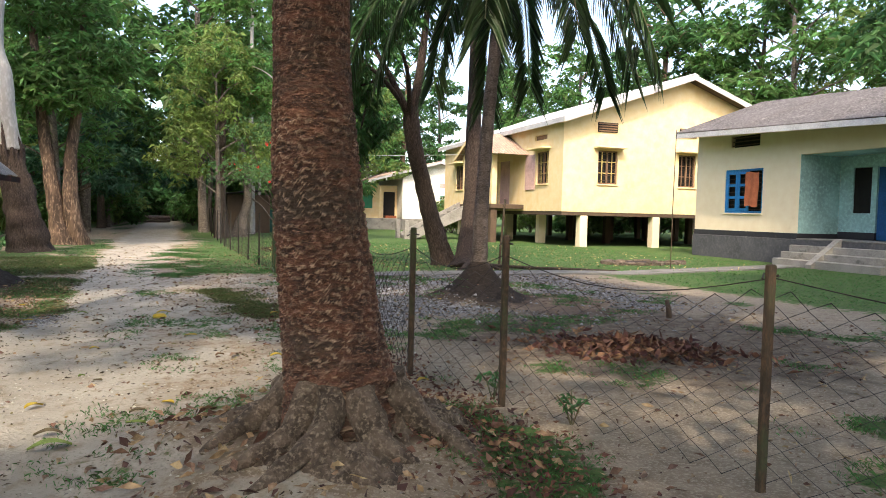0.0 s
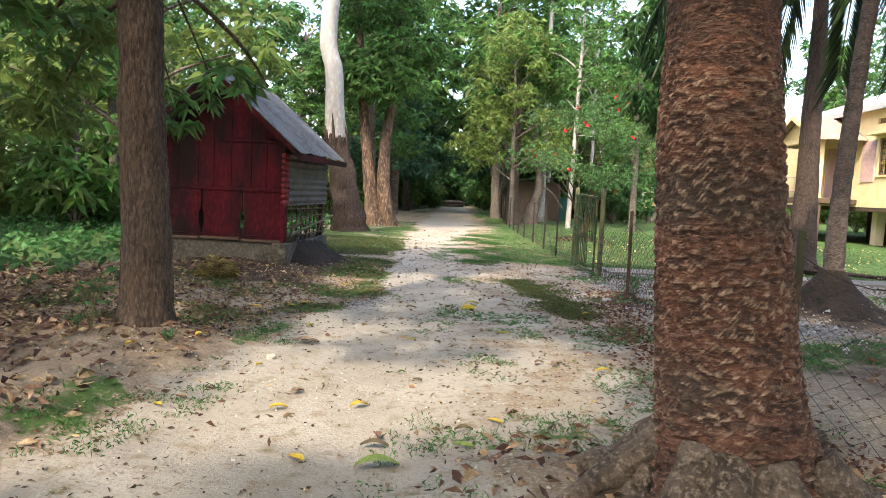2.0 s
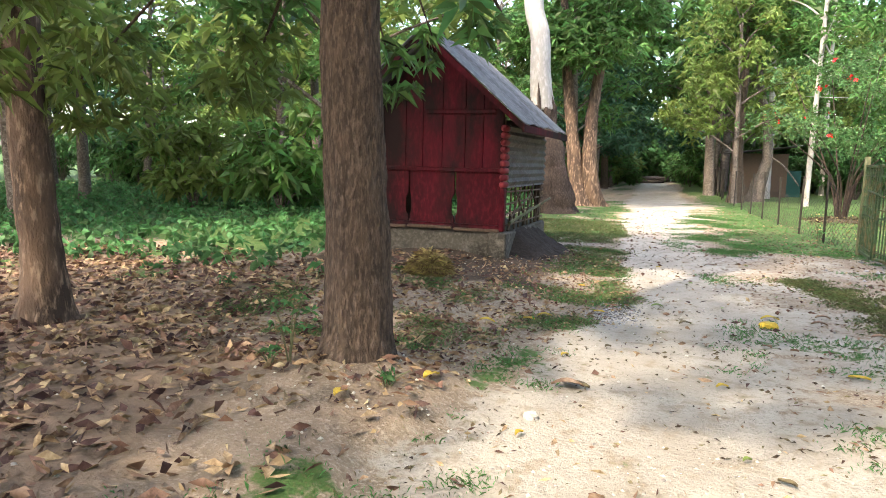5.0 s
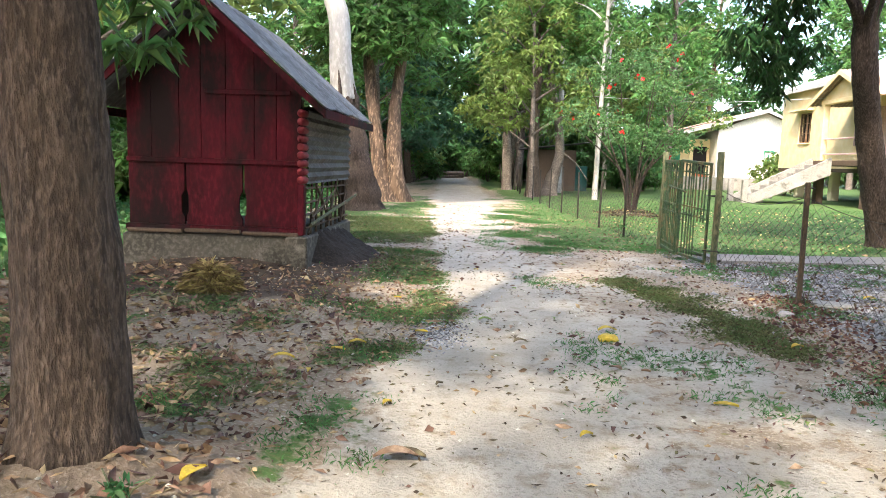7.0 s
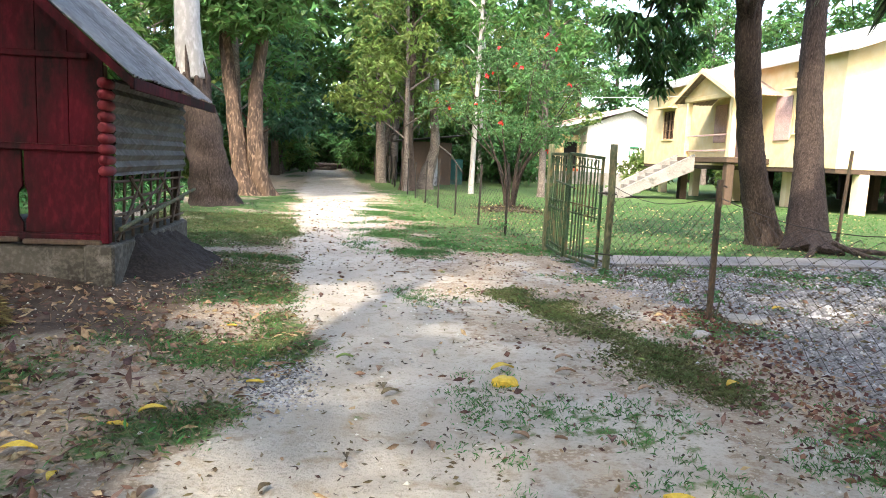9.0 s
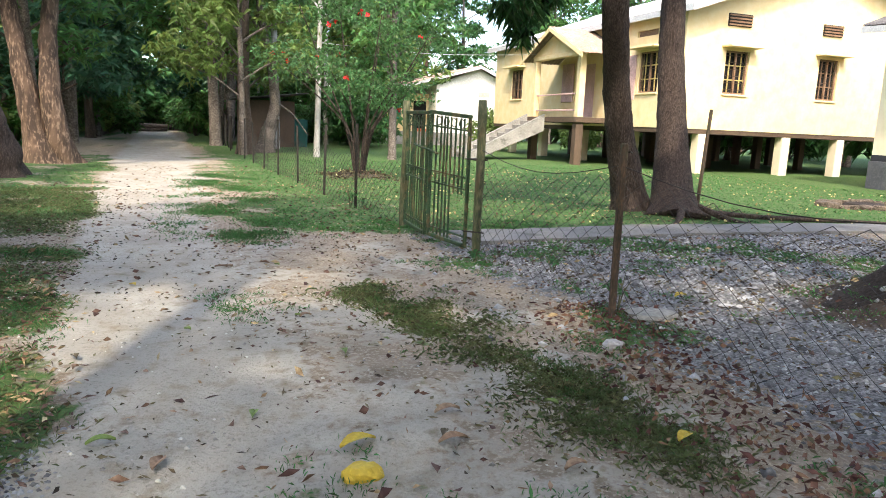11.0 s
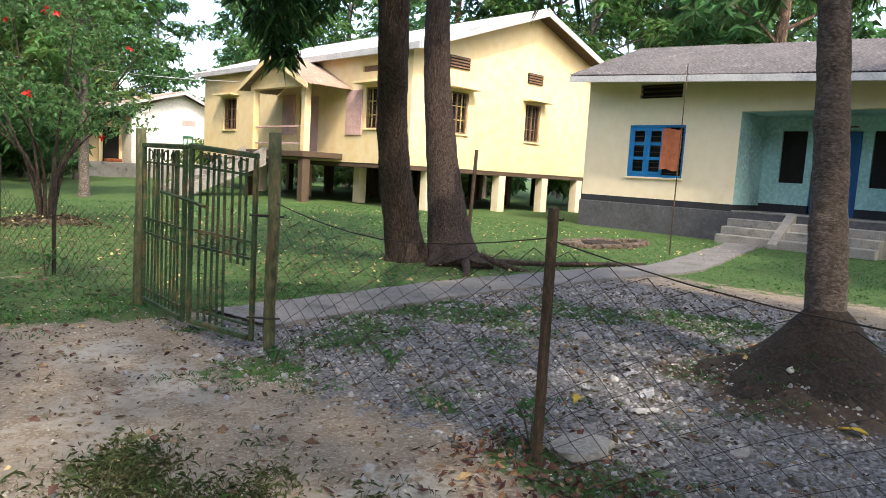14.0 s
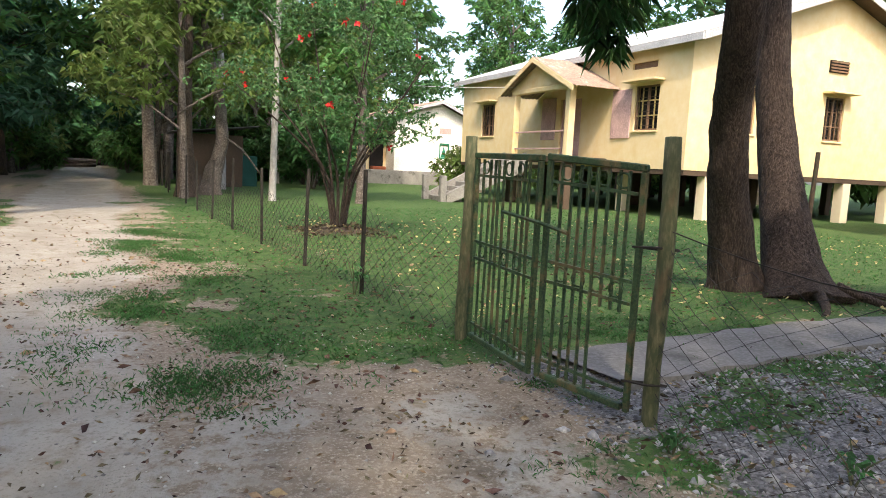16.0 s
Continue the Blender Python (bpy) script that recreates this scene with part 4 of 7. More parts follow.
# ---- far white house ----
def far_house():
    h = thing("outbuilding", "low white house with rusty tin roof and green window", "house")
    Y, X, XR, RX, RZ, EZ = 52.0, 15.0, 20.8, 17.9, 5.35, 3.95
    part("wall", wall_with_holes("y", Y, 0.2, X, XR, 0.85, 3.95, [(18.05, 18.75, 1.7, 2.7)]), M_WHITE, h)
    part("gable", Geo().poly([(X, Y, 3.952), (XR, Y, 3.952), (RX, Y, 5.2)], (0, 0.2, 0)), M_WHITE, h)
    part("wall", Geo().box(X, X + 0.2, Y + 0.2, 60, 0.85, 3.95), M_WHITE, h)
    part("wall", Geo().box(11.6, X - 0.002, 53.6, 53.8, 0.85, 3.4), M_YELLOW, h)
    part("plinth", Geo().box(11.4, XR + 0.1, Y - 0.1, 60, -0.1, 0.848, None, 0.02), M_CEMENT, h)
    # Black sheet stands for the doorway's shade; the wall is uncut.
    part("unlit_doorway_sheet", Geo().box(13.9, 14.8, 53.55, 53.58, 0.86, 2.9), M_DARK, h)
    part("door_step", Geo().box(13.9, 14.8, 52.9, 53.4, 0.852, 1.05, None, 0.02), M_ORANGE, h)
    part("green_window", Geo().box(12.2, 13.0, 53.52, 53.58, 1.6, 2.8), M_GREENWIN, h)
    for x in (11.7, 13.3):
        part("post", Geo().box(x - 0.07, x + 0.07, 52.15, 52.3, 0.85, 3.3), M_YELLOW, h)
    w = new("window")
    w.parent = h
    part("backing", Geo().box(18.05, 18.75, Y + 0.12, Y + 0.14, 1.7, 2.7), M_WHITE, w)
    g = Geo()
    for a, b, c, d in ((18.05, 18.13, 1.7, 2.7), (18.67, 18.75, 1.7, 2.7), (18.13, 18.67, 1.7, 1.78), (18.13, 18.67, 2.62, 2.7)):
        g.box(a, b, Y + 0.02, Y + 0.1, c, d)
    part("frame", g, M_GREENWIN, w)
    part("panel", Geo().poly([(18.2, Y + 0.09, 1.8), (18.6, Y + 0.09, 1.8), (18.4, Y + 0.09, 2.55)], (0, 0.02, 0)), M_GREENWIN, w)
    part("vent", Geo().box(18.0, 18.8, Y - 0.02, Y - 0.004, 3.3, 3.65), M_PINK, h)
    for s in (-1, 1):
        ex = RX + s * (6.6 if s < 0 else 3.4)
        ez = 3.45 if s < 0 else 3.9
        up = Vector((RX - ex, 0, RZ - ez)).normalized()
        part("roof_sheet", corrugated((ex, Y - 0.6, ez), (0, 1, 0), up, 9, math.hypot(RX - ex, RZ - ez), 0.2, 0.025), M_ROOFRUST, h)
        part("barge_board", Geo().poly([(RX, Y - 0.63, RZ - 0.02), (ex, Y - 0.63, ez - 0.02), (ex, Y - 0.63, ez - 0.2), (RX, Y - 0.63, RZ - 0.2)], (0, 0.03, 0)), M_FASCIA, h)


far_house()


# ---- red shed ----
def shed():
    X0, X1, Y0, Y1 = -4.42, -2.5, 11.7, 14.2
    RX, RZ = -3.52, 2.97
    s = thing("shed", "small dark red plank shed, corrugated tin roof, concrete plinth", "shed")
    part("plinth", Geo().box(X0 - 0.06, X1 + 0.05, Y0 - 0.04, Y1 + 0.05, -0.25, 0.42, None, 0.02), M_PLINTH, s)
    part("corner_block", Geo().box(X1 - 0.16, X1 + 0.08, Y0 - 0.09, Y0 + 0.15, -0.2, 0.44, None, 0.02), M_PLINTH, s)
    part("sill_beam", Geo().box(X0 - 0.03, X1, Y0 - 0.02, Y0 + 0.06, 0.45, 0.52, None, 0.01), M_RED, s)
    for k in range(3):
        a = X0 + 0.64 * k
        part("sill_plank", Geo().box(a + 0.01, a + 0.62, Y0 - 0.075, Y0 - 0.022, 0.435 + 0.012 * (k % 2), 0.475 + 0.012 * (k % 2), None, 0.008), M_WOODDARK, s)
    # lower boards with worn notches between them
    w = (X1 - X0) / 3
    for k in range(3):
        a = X0 + k * w + 0.012
        b = a + w - 0.024
        n = 0.034
        part("plank", Geo().poly([(a, Y0, 0.525), (b, Y0, 0.525), (b, Y0, 0.60), (b - n, Y0, 0.66), (b - n, Y0, 0.84), (b, Y0, 0.90), (b, Y0, 1.19), (a, Y0, 1.19), (a, Y0, 0.92), (a + n * 0.6, Y0, 0.84), (a + n * 0.6, Y0, 0.66), (a, Y0, 0.62)], (0, 0.028, 0)), M_RED, s)
    part("rail", Geo().box(X0, X1, Y0 - 0.03, Y0 + 0.005, 1.192, 1.245, None, 0.008), M_RED, s)
    k, a = 0, X0
    while a < X1 - 0.05:
        b = min(a + (0.27, 0.31, 0.24)[k % 3], X1)
        q = lambda x: RZ - 0.12 - 0.87 * abs(x - RX)
        pts = [(a + 0.004, Y0, 1.247), (b - 0.004, Y0, 1.247), (b - 0.004, Y0, q(b))]
        if a < RX < b:
            pts.append((RX, Y0, q(RX)))
        pts.append((a + 0.004, Y0, q(a)))
        part("plank", Geo().poly(pts, (0, 0.026 + 0.006 * (k % 2), 0)), M_RED, s)
        a, k = b, k + 1
    part("crossbar", Geo().box(-3.55, -2.62, Y0 - 0.022, Y0 - 0.002, 1.93, 1.98, None, 0.005), M_RED, s)
    for x, y in ((X1 - 0.06, Y0 + 0.08), (X1 - 0.06, Y1 - 0.06), (X0 + 0.06, Y0 + 0.08), (X0 + 0.06, Y1 - 0.06)):
        part("post", Geo().box(x - 0.045, x + 0.045, y - 0.045, y + 0.045, 0.42, 1.9, None, 0.008), M_WOODDARK, s)
    # side: ribbed tin above, sticks below
    part("side_sheet", corrugated((X1 + 0.02, Y0 + 0.125, 1.0), (0, 0, 1), (0, 1, 0), 0.8, Y1 - Y0 - 0.105, 0.1, 0.02), M_SIDETIN, s)
    for k in range(9):
        z = 1.045 + 0.088 * k
        pts = [(X1 + 0.008 * math.sin(k * 2.3), Y0 - 0.085 + 0.02 * math.sin(k * 1.7), z), (X1 + 0.005, Y0 - 0.07, z), (X1 + 0.006, Y0 + 0.05, z), (X1 + 0.004, Y0 + 0.12, z)]
        part("log_end", Geo().tube(pts, [0.030, 0.043, 0.043, 0.041], 10), M_REDTIN, s, smooth=True)
    part("corner_post", Geo().box(X1 - 0.035, X1 + 0.035, Y0 - 0.06, Y0 + 0.02, 0.45, 1.0, None, 0.008), M_RED, s)
    for k, (ya, za, yb, zb) in enumerate(((0.15, 0.45, 0.9, 1.0), (0.5, 0.98, 1.2, 0.5), (1.1, 0.46, 1.7, 1.02), (1.5, 0.95, 2.2, 0.55), (0.3, 0.62, 1.6, 0.9), (1.9, 0.45, 2.3, 1.0))):
        part("stick", Geo().tube([(X1 + 0.035, Y0 + ya, za), (X1 + 0.04, Y0 + (ya + yb) / 2, (za + zb) / 2 + 0.02 * math.sin(k)), (X1 + 0.03, Y0 + yb, zb)], [0.015, 0.013, 0.009], 6), M_WOODDARK, s)
    for k in range(9):
        y = Y0 + 0.2 + k * 0.27
        part("stick", Geo().tube([(X1 - 0.02, y, 0.42), (X1 - 0.01, y + 0.03 * math.sin(k * 2), 1.05)], [0.016, 0.013], 6), M_WOODDARK, s)
    for k in range(4):
        z = 0.52 + k * 0.14
        part("stick", Geo().tube([(X1 + 0.015, Y0 + 0.1, z + 0.03 * math.sin(k * 3)), (X1 + 0.015, Y1 - 0.02, z - 0.02 * math.cos(k * 2))], [0.013, 0.012], 6), M_WOODDARK, s)
    part("bamboo_prop", Geo().tube([(X1 + 0.06, Y0 + 0.15, 0.55), (X1 + 0.12, Y1 + 0.1, 0.78)], [0.022, 0.018], 7), M_POSTGREEN, s)
    part("back_wall", Geo().box(X0, X1, Y1 - 0.03, Y1, 1.15, 2.0), M_WOODDARK, s)
    part("left_wall", Geo().box(X0, X0 + 0.03, Y0 + 0.03, Y1 - 0.03, 0.42, 1.9), M_RED, s)
    # roof
    for sgn in (-1, 1):
        ex = RX + sgn * 1.34
        up = Vector((-sgn, 0, 0.87)).normalized()
        for k in range(3):
            y = Y0 - 0.34 + k * 0.97
            part("roof_sheet", corrugated((ex, y, RZ - 0.87 * 1.34 + 0.008 * (k % 2)), (0, 1, 0), up, 1.0, 1.34 * math.hypot(1, 0.87), 0.076, 0.012, jag=0.04), M_ROOFGREY, s)
        part("barge_board", Geo().poly([(RX, Y0 - 0.31, RZ - 0.03), (ex, Y0 - 0.31, RZ - 0.03 - 0.87 * 1.34), (ex, Y0 - 0.31, RZ - 0.11 - 0.87 * 1.34), (RX, Y0 - 0.31, RZ - 0.13)], (0, 0.03, 0)), M_RED, s)
        part("eave_board", Geo().box(min(ex, ex - sgn * 0.03), max(ex, ex - sgn * 0.03), Y0 - 0.3, Y1 + 0.3, RZ - 0.87 * 1.34 - 0.11, RZ - 0.87 * 1.34 - 0.02), M_RED, s)
    # dry straw at the foot
    t = thing("straw_heap", "small heap of dry yellow straw against the shed plinth", "straw", kind="stuff")
    n = 5200
    ang, r, up = rng.uniform(0, 6.28, n), 0.2 * rng.uniform(0, 1, n) ** 0.5, rng.uniform(0, 1, n)
    base = np.stack([-3.05 + r * np.cos(ang), 10.55 + 0.8 * r * np.sin(ang), height(-3.05, 10.55) + 0.01 + 0.24 * up * (1 - (r / 0.21) ** 2)], axis=1)
    out = rng.normal(size=(n, 3)) + np.stack([0.9 * np.cos(ang), 0.9 * np.sin(ang), np.full(n, 0.15)], axis=1)
    part("stalks", leaf_mesh(base, out, rng.uniform(0.06, 0.19, n), np.full(n, 0.0026), 0.3), M_STRAW, t)


shed()


# ---- fence and gate ----
FENCE_A = [(4.6, 0.2), (3.6, 3.12), (2.93, 4.8), (2.57, 5.86), (2.6, 8.5), (2.58, 11.2), (2.53, 13.65)]
FENCE_B = [(2.3, 15.55), (2.12, 17.45), (1.96, 19.3), (1.81, 21.5), (1.63, 23.5), (1.5, 25.6), (1.4, 27.8), (1.3, 30.0), (1.2, 32.5), (1.1, 35.0)]


def post_geo(x, y, h, lean=(0, 0), r=0.023):
    g = Geo()
    m = Matrix.Translation((x, y, height(x, y) - 0.15)) @ Matrix.Rotation(lean[0], 4, "X") @ Matrix.Rotation(lean[1], 4, "Y")
    g.box(-r, r, -r * 0.8, r * 0.8, 0, h + 0.15, m, 0.006)
    return g


def chain_link(pts, h, step=0.095, rise=0.066):
    """Zigzag wires between posts, each interlocked with the next, sagging between them."""
    g = Geo()
    wire = 0
    for (xa, ya), (xb, yb) in zip(pts, pts[1:]):
        L = math.hypot(xb - xa, yb - ya)
        n = int(L / step)
        for k in range(n):
            line = []
            rows = int(h / rise)
            for r in range(rows + 1):
                s = (k + 0.5 + (0.5 if (r + k) % 2 else -0.5) + 0.05 * math.sin(r * 1.7 + k)) / n
                s = min(max(s, 0.0), 1.0)
                z = r * rise
                sag = 0.14 * math.sin(math.pi * s) * (z / h) ** 2
                x, y = xa + (xb - xa) * s, ya + (yb - ya) * s
                x += 0.03 * noise3((x, y, z), 1.6) + (0.004 if r % 2 else -0.004)
                line.append((x, y, 0.03 + z - sag + height(x, y)))
            g.tube(line, [0.0028] * len(line), 3, False)
    return g


def fence():
    f = thing("chain_link_fence", "rusty sagging chain link fence on brown posts beside the track", "fence")
    hs = [1.15, 1.13, 1.19, 1.22, 1.15, 1.2]
    leans = [(0, 0), (0.01, -0.01), (0.0, 0.0), (0.01, 0.0), (0, 0), (0.0, -0.012)]
    for (x, y), h, ln in zip(FENCE_A[:-1], hs, leans):
        p = part("post", post_geo(x, y, h, ln), M_POST, f)
        part("cap_wire", Geo().tube([(x - 0.05, y, h - 0.07 + height(x, y)), (x, y + 0.045, h - 0.05 + height(x, y)), (x + 0.05, y, h - 0.06 + height(x, y)), (x, y - 0.045, h - 0.05 + height(x, y))], [0.006] * 4, 4), M_WIRE, p)
    part("mesh", chain_link(FENCE_A, 1.02), M_WIRE, f, "rusty diamond wire mesh")
    for (a, b) in zip(FENCE_A, FENCE_A[1:]):
        pts = [(a[0] + (b[0] - a[0]) * t, a[1] + (b[1] - a[1]) * t, 1.06 - 0.14 * math.sin(math.pi * t) + height(a[0], a[1])) for t in np.linspace(0, 1, 9)]
        part("top_wire", Geo().tube(pts, [0.004] * 9, 4), M_WIRE, f)
    f2 = thing("chain_link_fence", "low chain link fence on thin dark posts along the lawn", "fence")
    for k, (x, y) in enumerate(FENCE_B[1:]):
        part("post", post_geo(x, y, 1.25 - 0.05 * (k % 3), (0.0, 0.02 * math.sin(k * 2.1)), 0.02), M_POSTDARK, f2)
    part("mesh", chain_link(FENCE_B[:7], 0.9), M_WIRE, f2, "rusty diamond wire mesh")
    for k in range(14):
        x, y = 0.9 - 0.05 * k, 36.5 + 1.6 * k
        part("post", post_geo(x + 0.3, y, 1.3, (0, 0.05 * math.sin(k * 1.7)), 0.035), M_POSTDARK, f2)


fence()


def torus_geo(g, c, r, t, m, n=14):
    pts = [(c[0] + r * math.cos(2 * math.pi * k / n), c[1], c[2] + r * math.sin(2 * math.pi * k / n)) for k in range(n + 1)]
    g.tube([m @ Vector(p) for p in pts], [t] * (n + 1), 5, False)


def gate_leaf(gate, p0, p1, bars, missing=(), sag=0.0):
    """An iron leaf between two points: frame, bars and rings."""
    a, b = Vector((*p0, 0.0)), Vector((*p1, 0.0))
    d = (b - a)
    w = d.length
    ang = math.atan2(d.y, d.x)
    m = Matrix.Translation(a) @ Matrix.Rotation(ang, 4, "Z") @ Matrix(((1, 0, 0, 0), (0, 1, 0, 0), (-sag, 0, 1, 0), (0, 0, 0, 1)))
    leaf = new("leaf")
    leaf.parent = gate
    zb, zt = 0.09, 1.39
    for x in (0.016, w - 0.016):
        part("stile", Geo().box(x - 0.016, x + 0.016, -0.016, 0.016, zb, zt, m, 0.004), M_GATE, leaf)
    part("top_rail", Geo().box(0, w, -0.022, 0.022, zt + 0.001, zt + 0.04, m, 0.006), M_GATE, leaf)
    part("bottom_rail", Geo().box(0.045, w - 0.045, -0.022, 0.022, zb, zb + 0.04, m, 0.006), M_GATE, leaf)
    for z in (1.27, 0.80, 0.68, 0.2):
        part("rail", Geo().box(0.045, w - 0.045, -0.008, 0.008, z - 0.009, z + 0.009, m), M_GATE, leaf)
    for k in range(bars):
        x = 0.045 + (w - 0.09) * (k + 1) / (bars + 1)
        lo = 0.13 if k not in missing else 0.62
        part("bar", Geo().box(x - 0.0075, x + 0.0075, -0.0075, 0.0075, lo, 1.385, m @ Matrix.Rotation(0.01 * math.sin(k * 5), 4, "X")), M_GATE, leaf)
    for z in (1.33, 0.74, 0.165):
        for k in (1, 3, 5, 7):
            if k >= bars or (k in missing and z < 0.3):
                continue
            x = 0.045 + (w - 0.09) * (k + 0.5) / (bars + 1)
            g = Geo()
            torus_geo(g, (x, 0, z), 0.042, 0.006, m)
            part("ring", g, M_GATE, leaf)
    return leaf


def gate():
    g = thing("gate", "chipped green iron double gate with rings, closed between poles", "gate")
    gate_leaf(g, (2.26, 15.30), (2.22, 14.36), 9, (), 0.01)
    gate_leaf(g, (2.23, 14.31), (2.45, 13.70), 8, (5, 6, 7), 0.07)
    for x, y, r, h, lean, mat in ((2.54, 13.62, 0.042, 1.53, -0.01, M_POSTGREEN), (2.30, 15.48, 0.045, 1.55, 0.0, M_POSTGREEN), (2.36, 15.66, 0.03, 1.35, 0.015, M_GATE)):
        pts = [(x + lean * z / h, y + 0.012 * math.sin(z * 4), z - 0.15) for z in np.linspace(0, h + 0.15, 12)]
        part("pole", trunk_geo(pts, lerp_list([r * 1.1, r], 12), 9, 0.15, freq=6), mat, g, smooth=True)
    part("latch_bar", Geo().tube([(2.19, 14.75, 1.05), (2.19, 14.30, 1.02), (2.25, 14.10, 0.98)], [0.013] * 3, 6), M_GATE, g)
    for z in (0.95, 0.22):
        part("tie_wire", Geo().tube([(2.42, 13.74, z), (2.47, 13.60, z + 0.01), (2.59, 13.58, z), (2.57, 13.68, z - 0.01), (2.44, 13.72, z)], [0.007] * 5, 5), M_WIRE, g)


gate()


# ---- paths, beds and poles inside the fence ----
def slab_path():
    """A worn cement strip from the gate to the cottage steps."""
    line = curve_pts([(2.75, 14.5, 0), (4.5, 14.75, 0), (7.0, 14.9, 0), (10.5, 14.85, 0), (14.0, 15.7, 0), (17.4, 16.6, 0)], 8)
    g = Geo()
    vs, fs = [], []
    for i, p in enumerate(line):
        d = (line[min(i + 1, len(line) - 1)] - line[max(i - 1, 0)]).normalized()
        s = Vector((-d.y, d.x, 0)) * (0.40 + 0.03 * math.sin(i * 2.3))
        z = max(height(p.x + s.x, p.y + s.y), height(p.x - s.x, p.y - s.y)) + 0.035
        for q, dz in ((s, -0.2), (s * 0.97, 0), (-s * 0.97, 0), (-s, -0.2)):
            vs.append((p.x + q.x, p.y + q.y, z + dz))
    for i in range(len(line) - 1):
        fs += [(i * 4 + k, i * 4 + k + 1, i * 4 + k + 5, i * 4 + k + 4) for k in range(3)]
    g.add(vs, fs)
    tagged(part("pavement", g, M_PATH), "worn grey cement garden path across the lawn", "path", kind="structure")


slab_path()


def stone_ring():
    t = thing("flower_bed", "empty garden bed edged with broken stones on the lawn", "flower bed")
    for k in range(26):
        a = 2 * math.pi * k / 26
        x, y = 13.0 + 1.25 * math.cos(a), 17.7 + 0.55 * math.sin(a)
        s = 0.06 + 0.04 * random.random()
        g = Geo()
        g.box(-s * 1.4, s * 1.4, -s, s, -0.05, s * 1.1, Matrix.Translation((x, y, height(x, y))) @ Matrix.Rotation(random.uniform(0, 3), 4, "Z") @ Matrix.Rotation(random.uniform(-0.3, 0.3), 4, "X"), 0.02)
        part("stone", g, M_ROOT, t)
    part("soil", Geo().tube([(13.0, 17.7, -0.05), (13.0, 17.7, 0.06)], [0.62, 0.5], 16), M_SOIL, t)


stone_ring()
p = thing("mast", "thin grey upright iron pole on the lawn", "pole")
part("shaft", Geo().tube([(12.7, 16.05, -0.2), (12.7, 16.05, 1.9), (12.72, 16.05, 3.7)], [0.014, 0.012, 0.010], 7), M_POST, p)
p = thing("stake", "dark leaning iron stake in the lawn", "stake")
part("shaft", Geo().tube([(8.25, 17.3, -0.2), (8.4, 17.35, 1.75)], [0.035, 0.03], 7), M_POST, p)
p = thing("water_box", "teal green sheet metal box between the trees", "box")
part("body", Geo().box(4.1, 4.95, 41.5, 42.4, -0.1, 1.3, None, 0.03), M_TARP, p)
p = thing("hut", "dark lean-to hut under the trees by the track", "hut")
part("wall", Geo().box(1.9, 4.2, 40.5, 43.5, -0.1, 2.1, None, 0.02), M_WOODDARK, p)
part("roof", corrugated((1.4, 40.0, 2.1), (0, 1, 0), (1, 0, 0.12), 4.0, 3.4, 0.2, 0.02), M_ROOFDARK, p)
p = thing("log_pile", "pale stacked logs at the far end of the track", "logs")
for k in range(7):
    part("log", Geo().tube([(-5.2 + 0.1 * k, 62 + 0.35 * (k % 4), 0.15 + 0.28 * (k // 4)), (-2.6 + 0.15 * k, 62.2 + 0.35 * (k % 4), 0.15 + 0.28 * (k // 4))], [0.15, 0.13], 8), M_BARKGREY, p)

# ---- trees close to the track ----
def tree(name, label, pts, radii, bark, n=14, steps=6, rough=0.12, flare=0.0, freq=3.0, lobes=5, limbs=(), blobs=(), count=0, leaf=0.2, width=0.36, lmat=None, per=6, droop=0.35, category="tree", furrow=0.0):
    t = thing(name, label, category, at=(0, 0, 0))
    line = curve_pts(pts, steps)
    part("trunk", trunk_geo(line, lerp_list(radii, len(line)), n, rough, flare, lobes, freq, furrow), bark, t, smooth=True)
    for lp, r0, r1 in limbs:
        ln = curve_pts(lp, 4)
        part("limb", trunk_geo(ln, lerp_list([r0, r1], len(ln)), 7, 0.15), bark, t, smooth=True)
    if count:
        part("crown", whorls(blob_points(blobs, count), per, leaf, width, droop), lmat or M_LEAF, t)
    return t


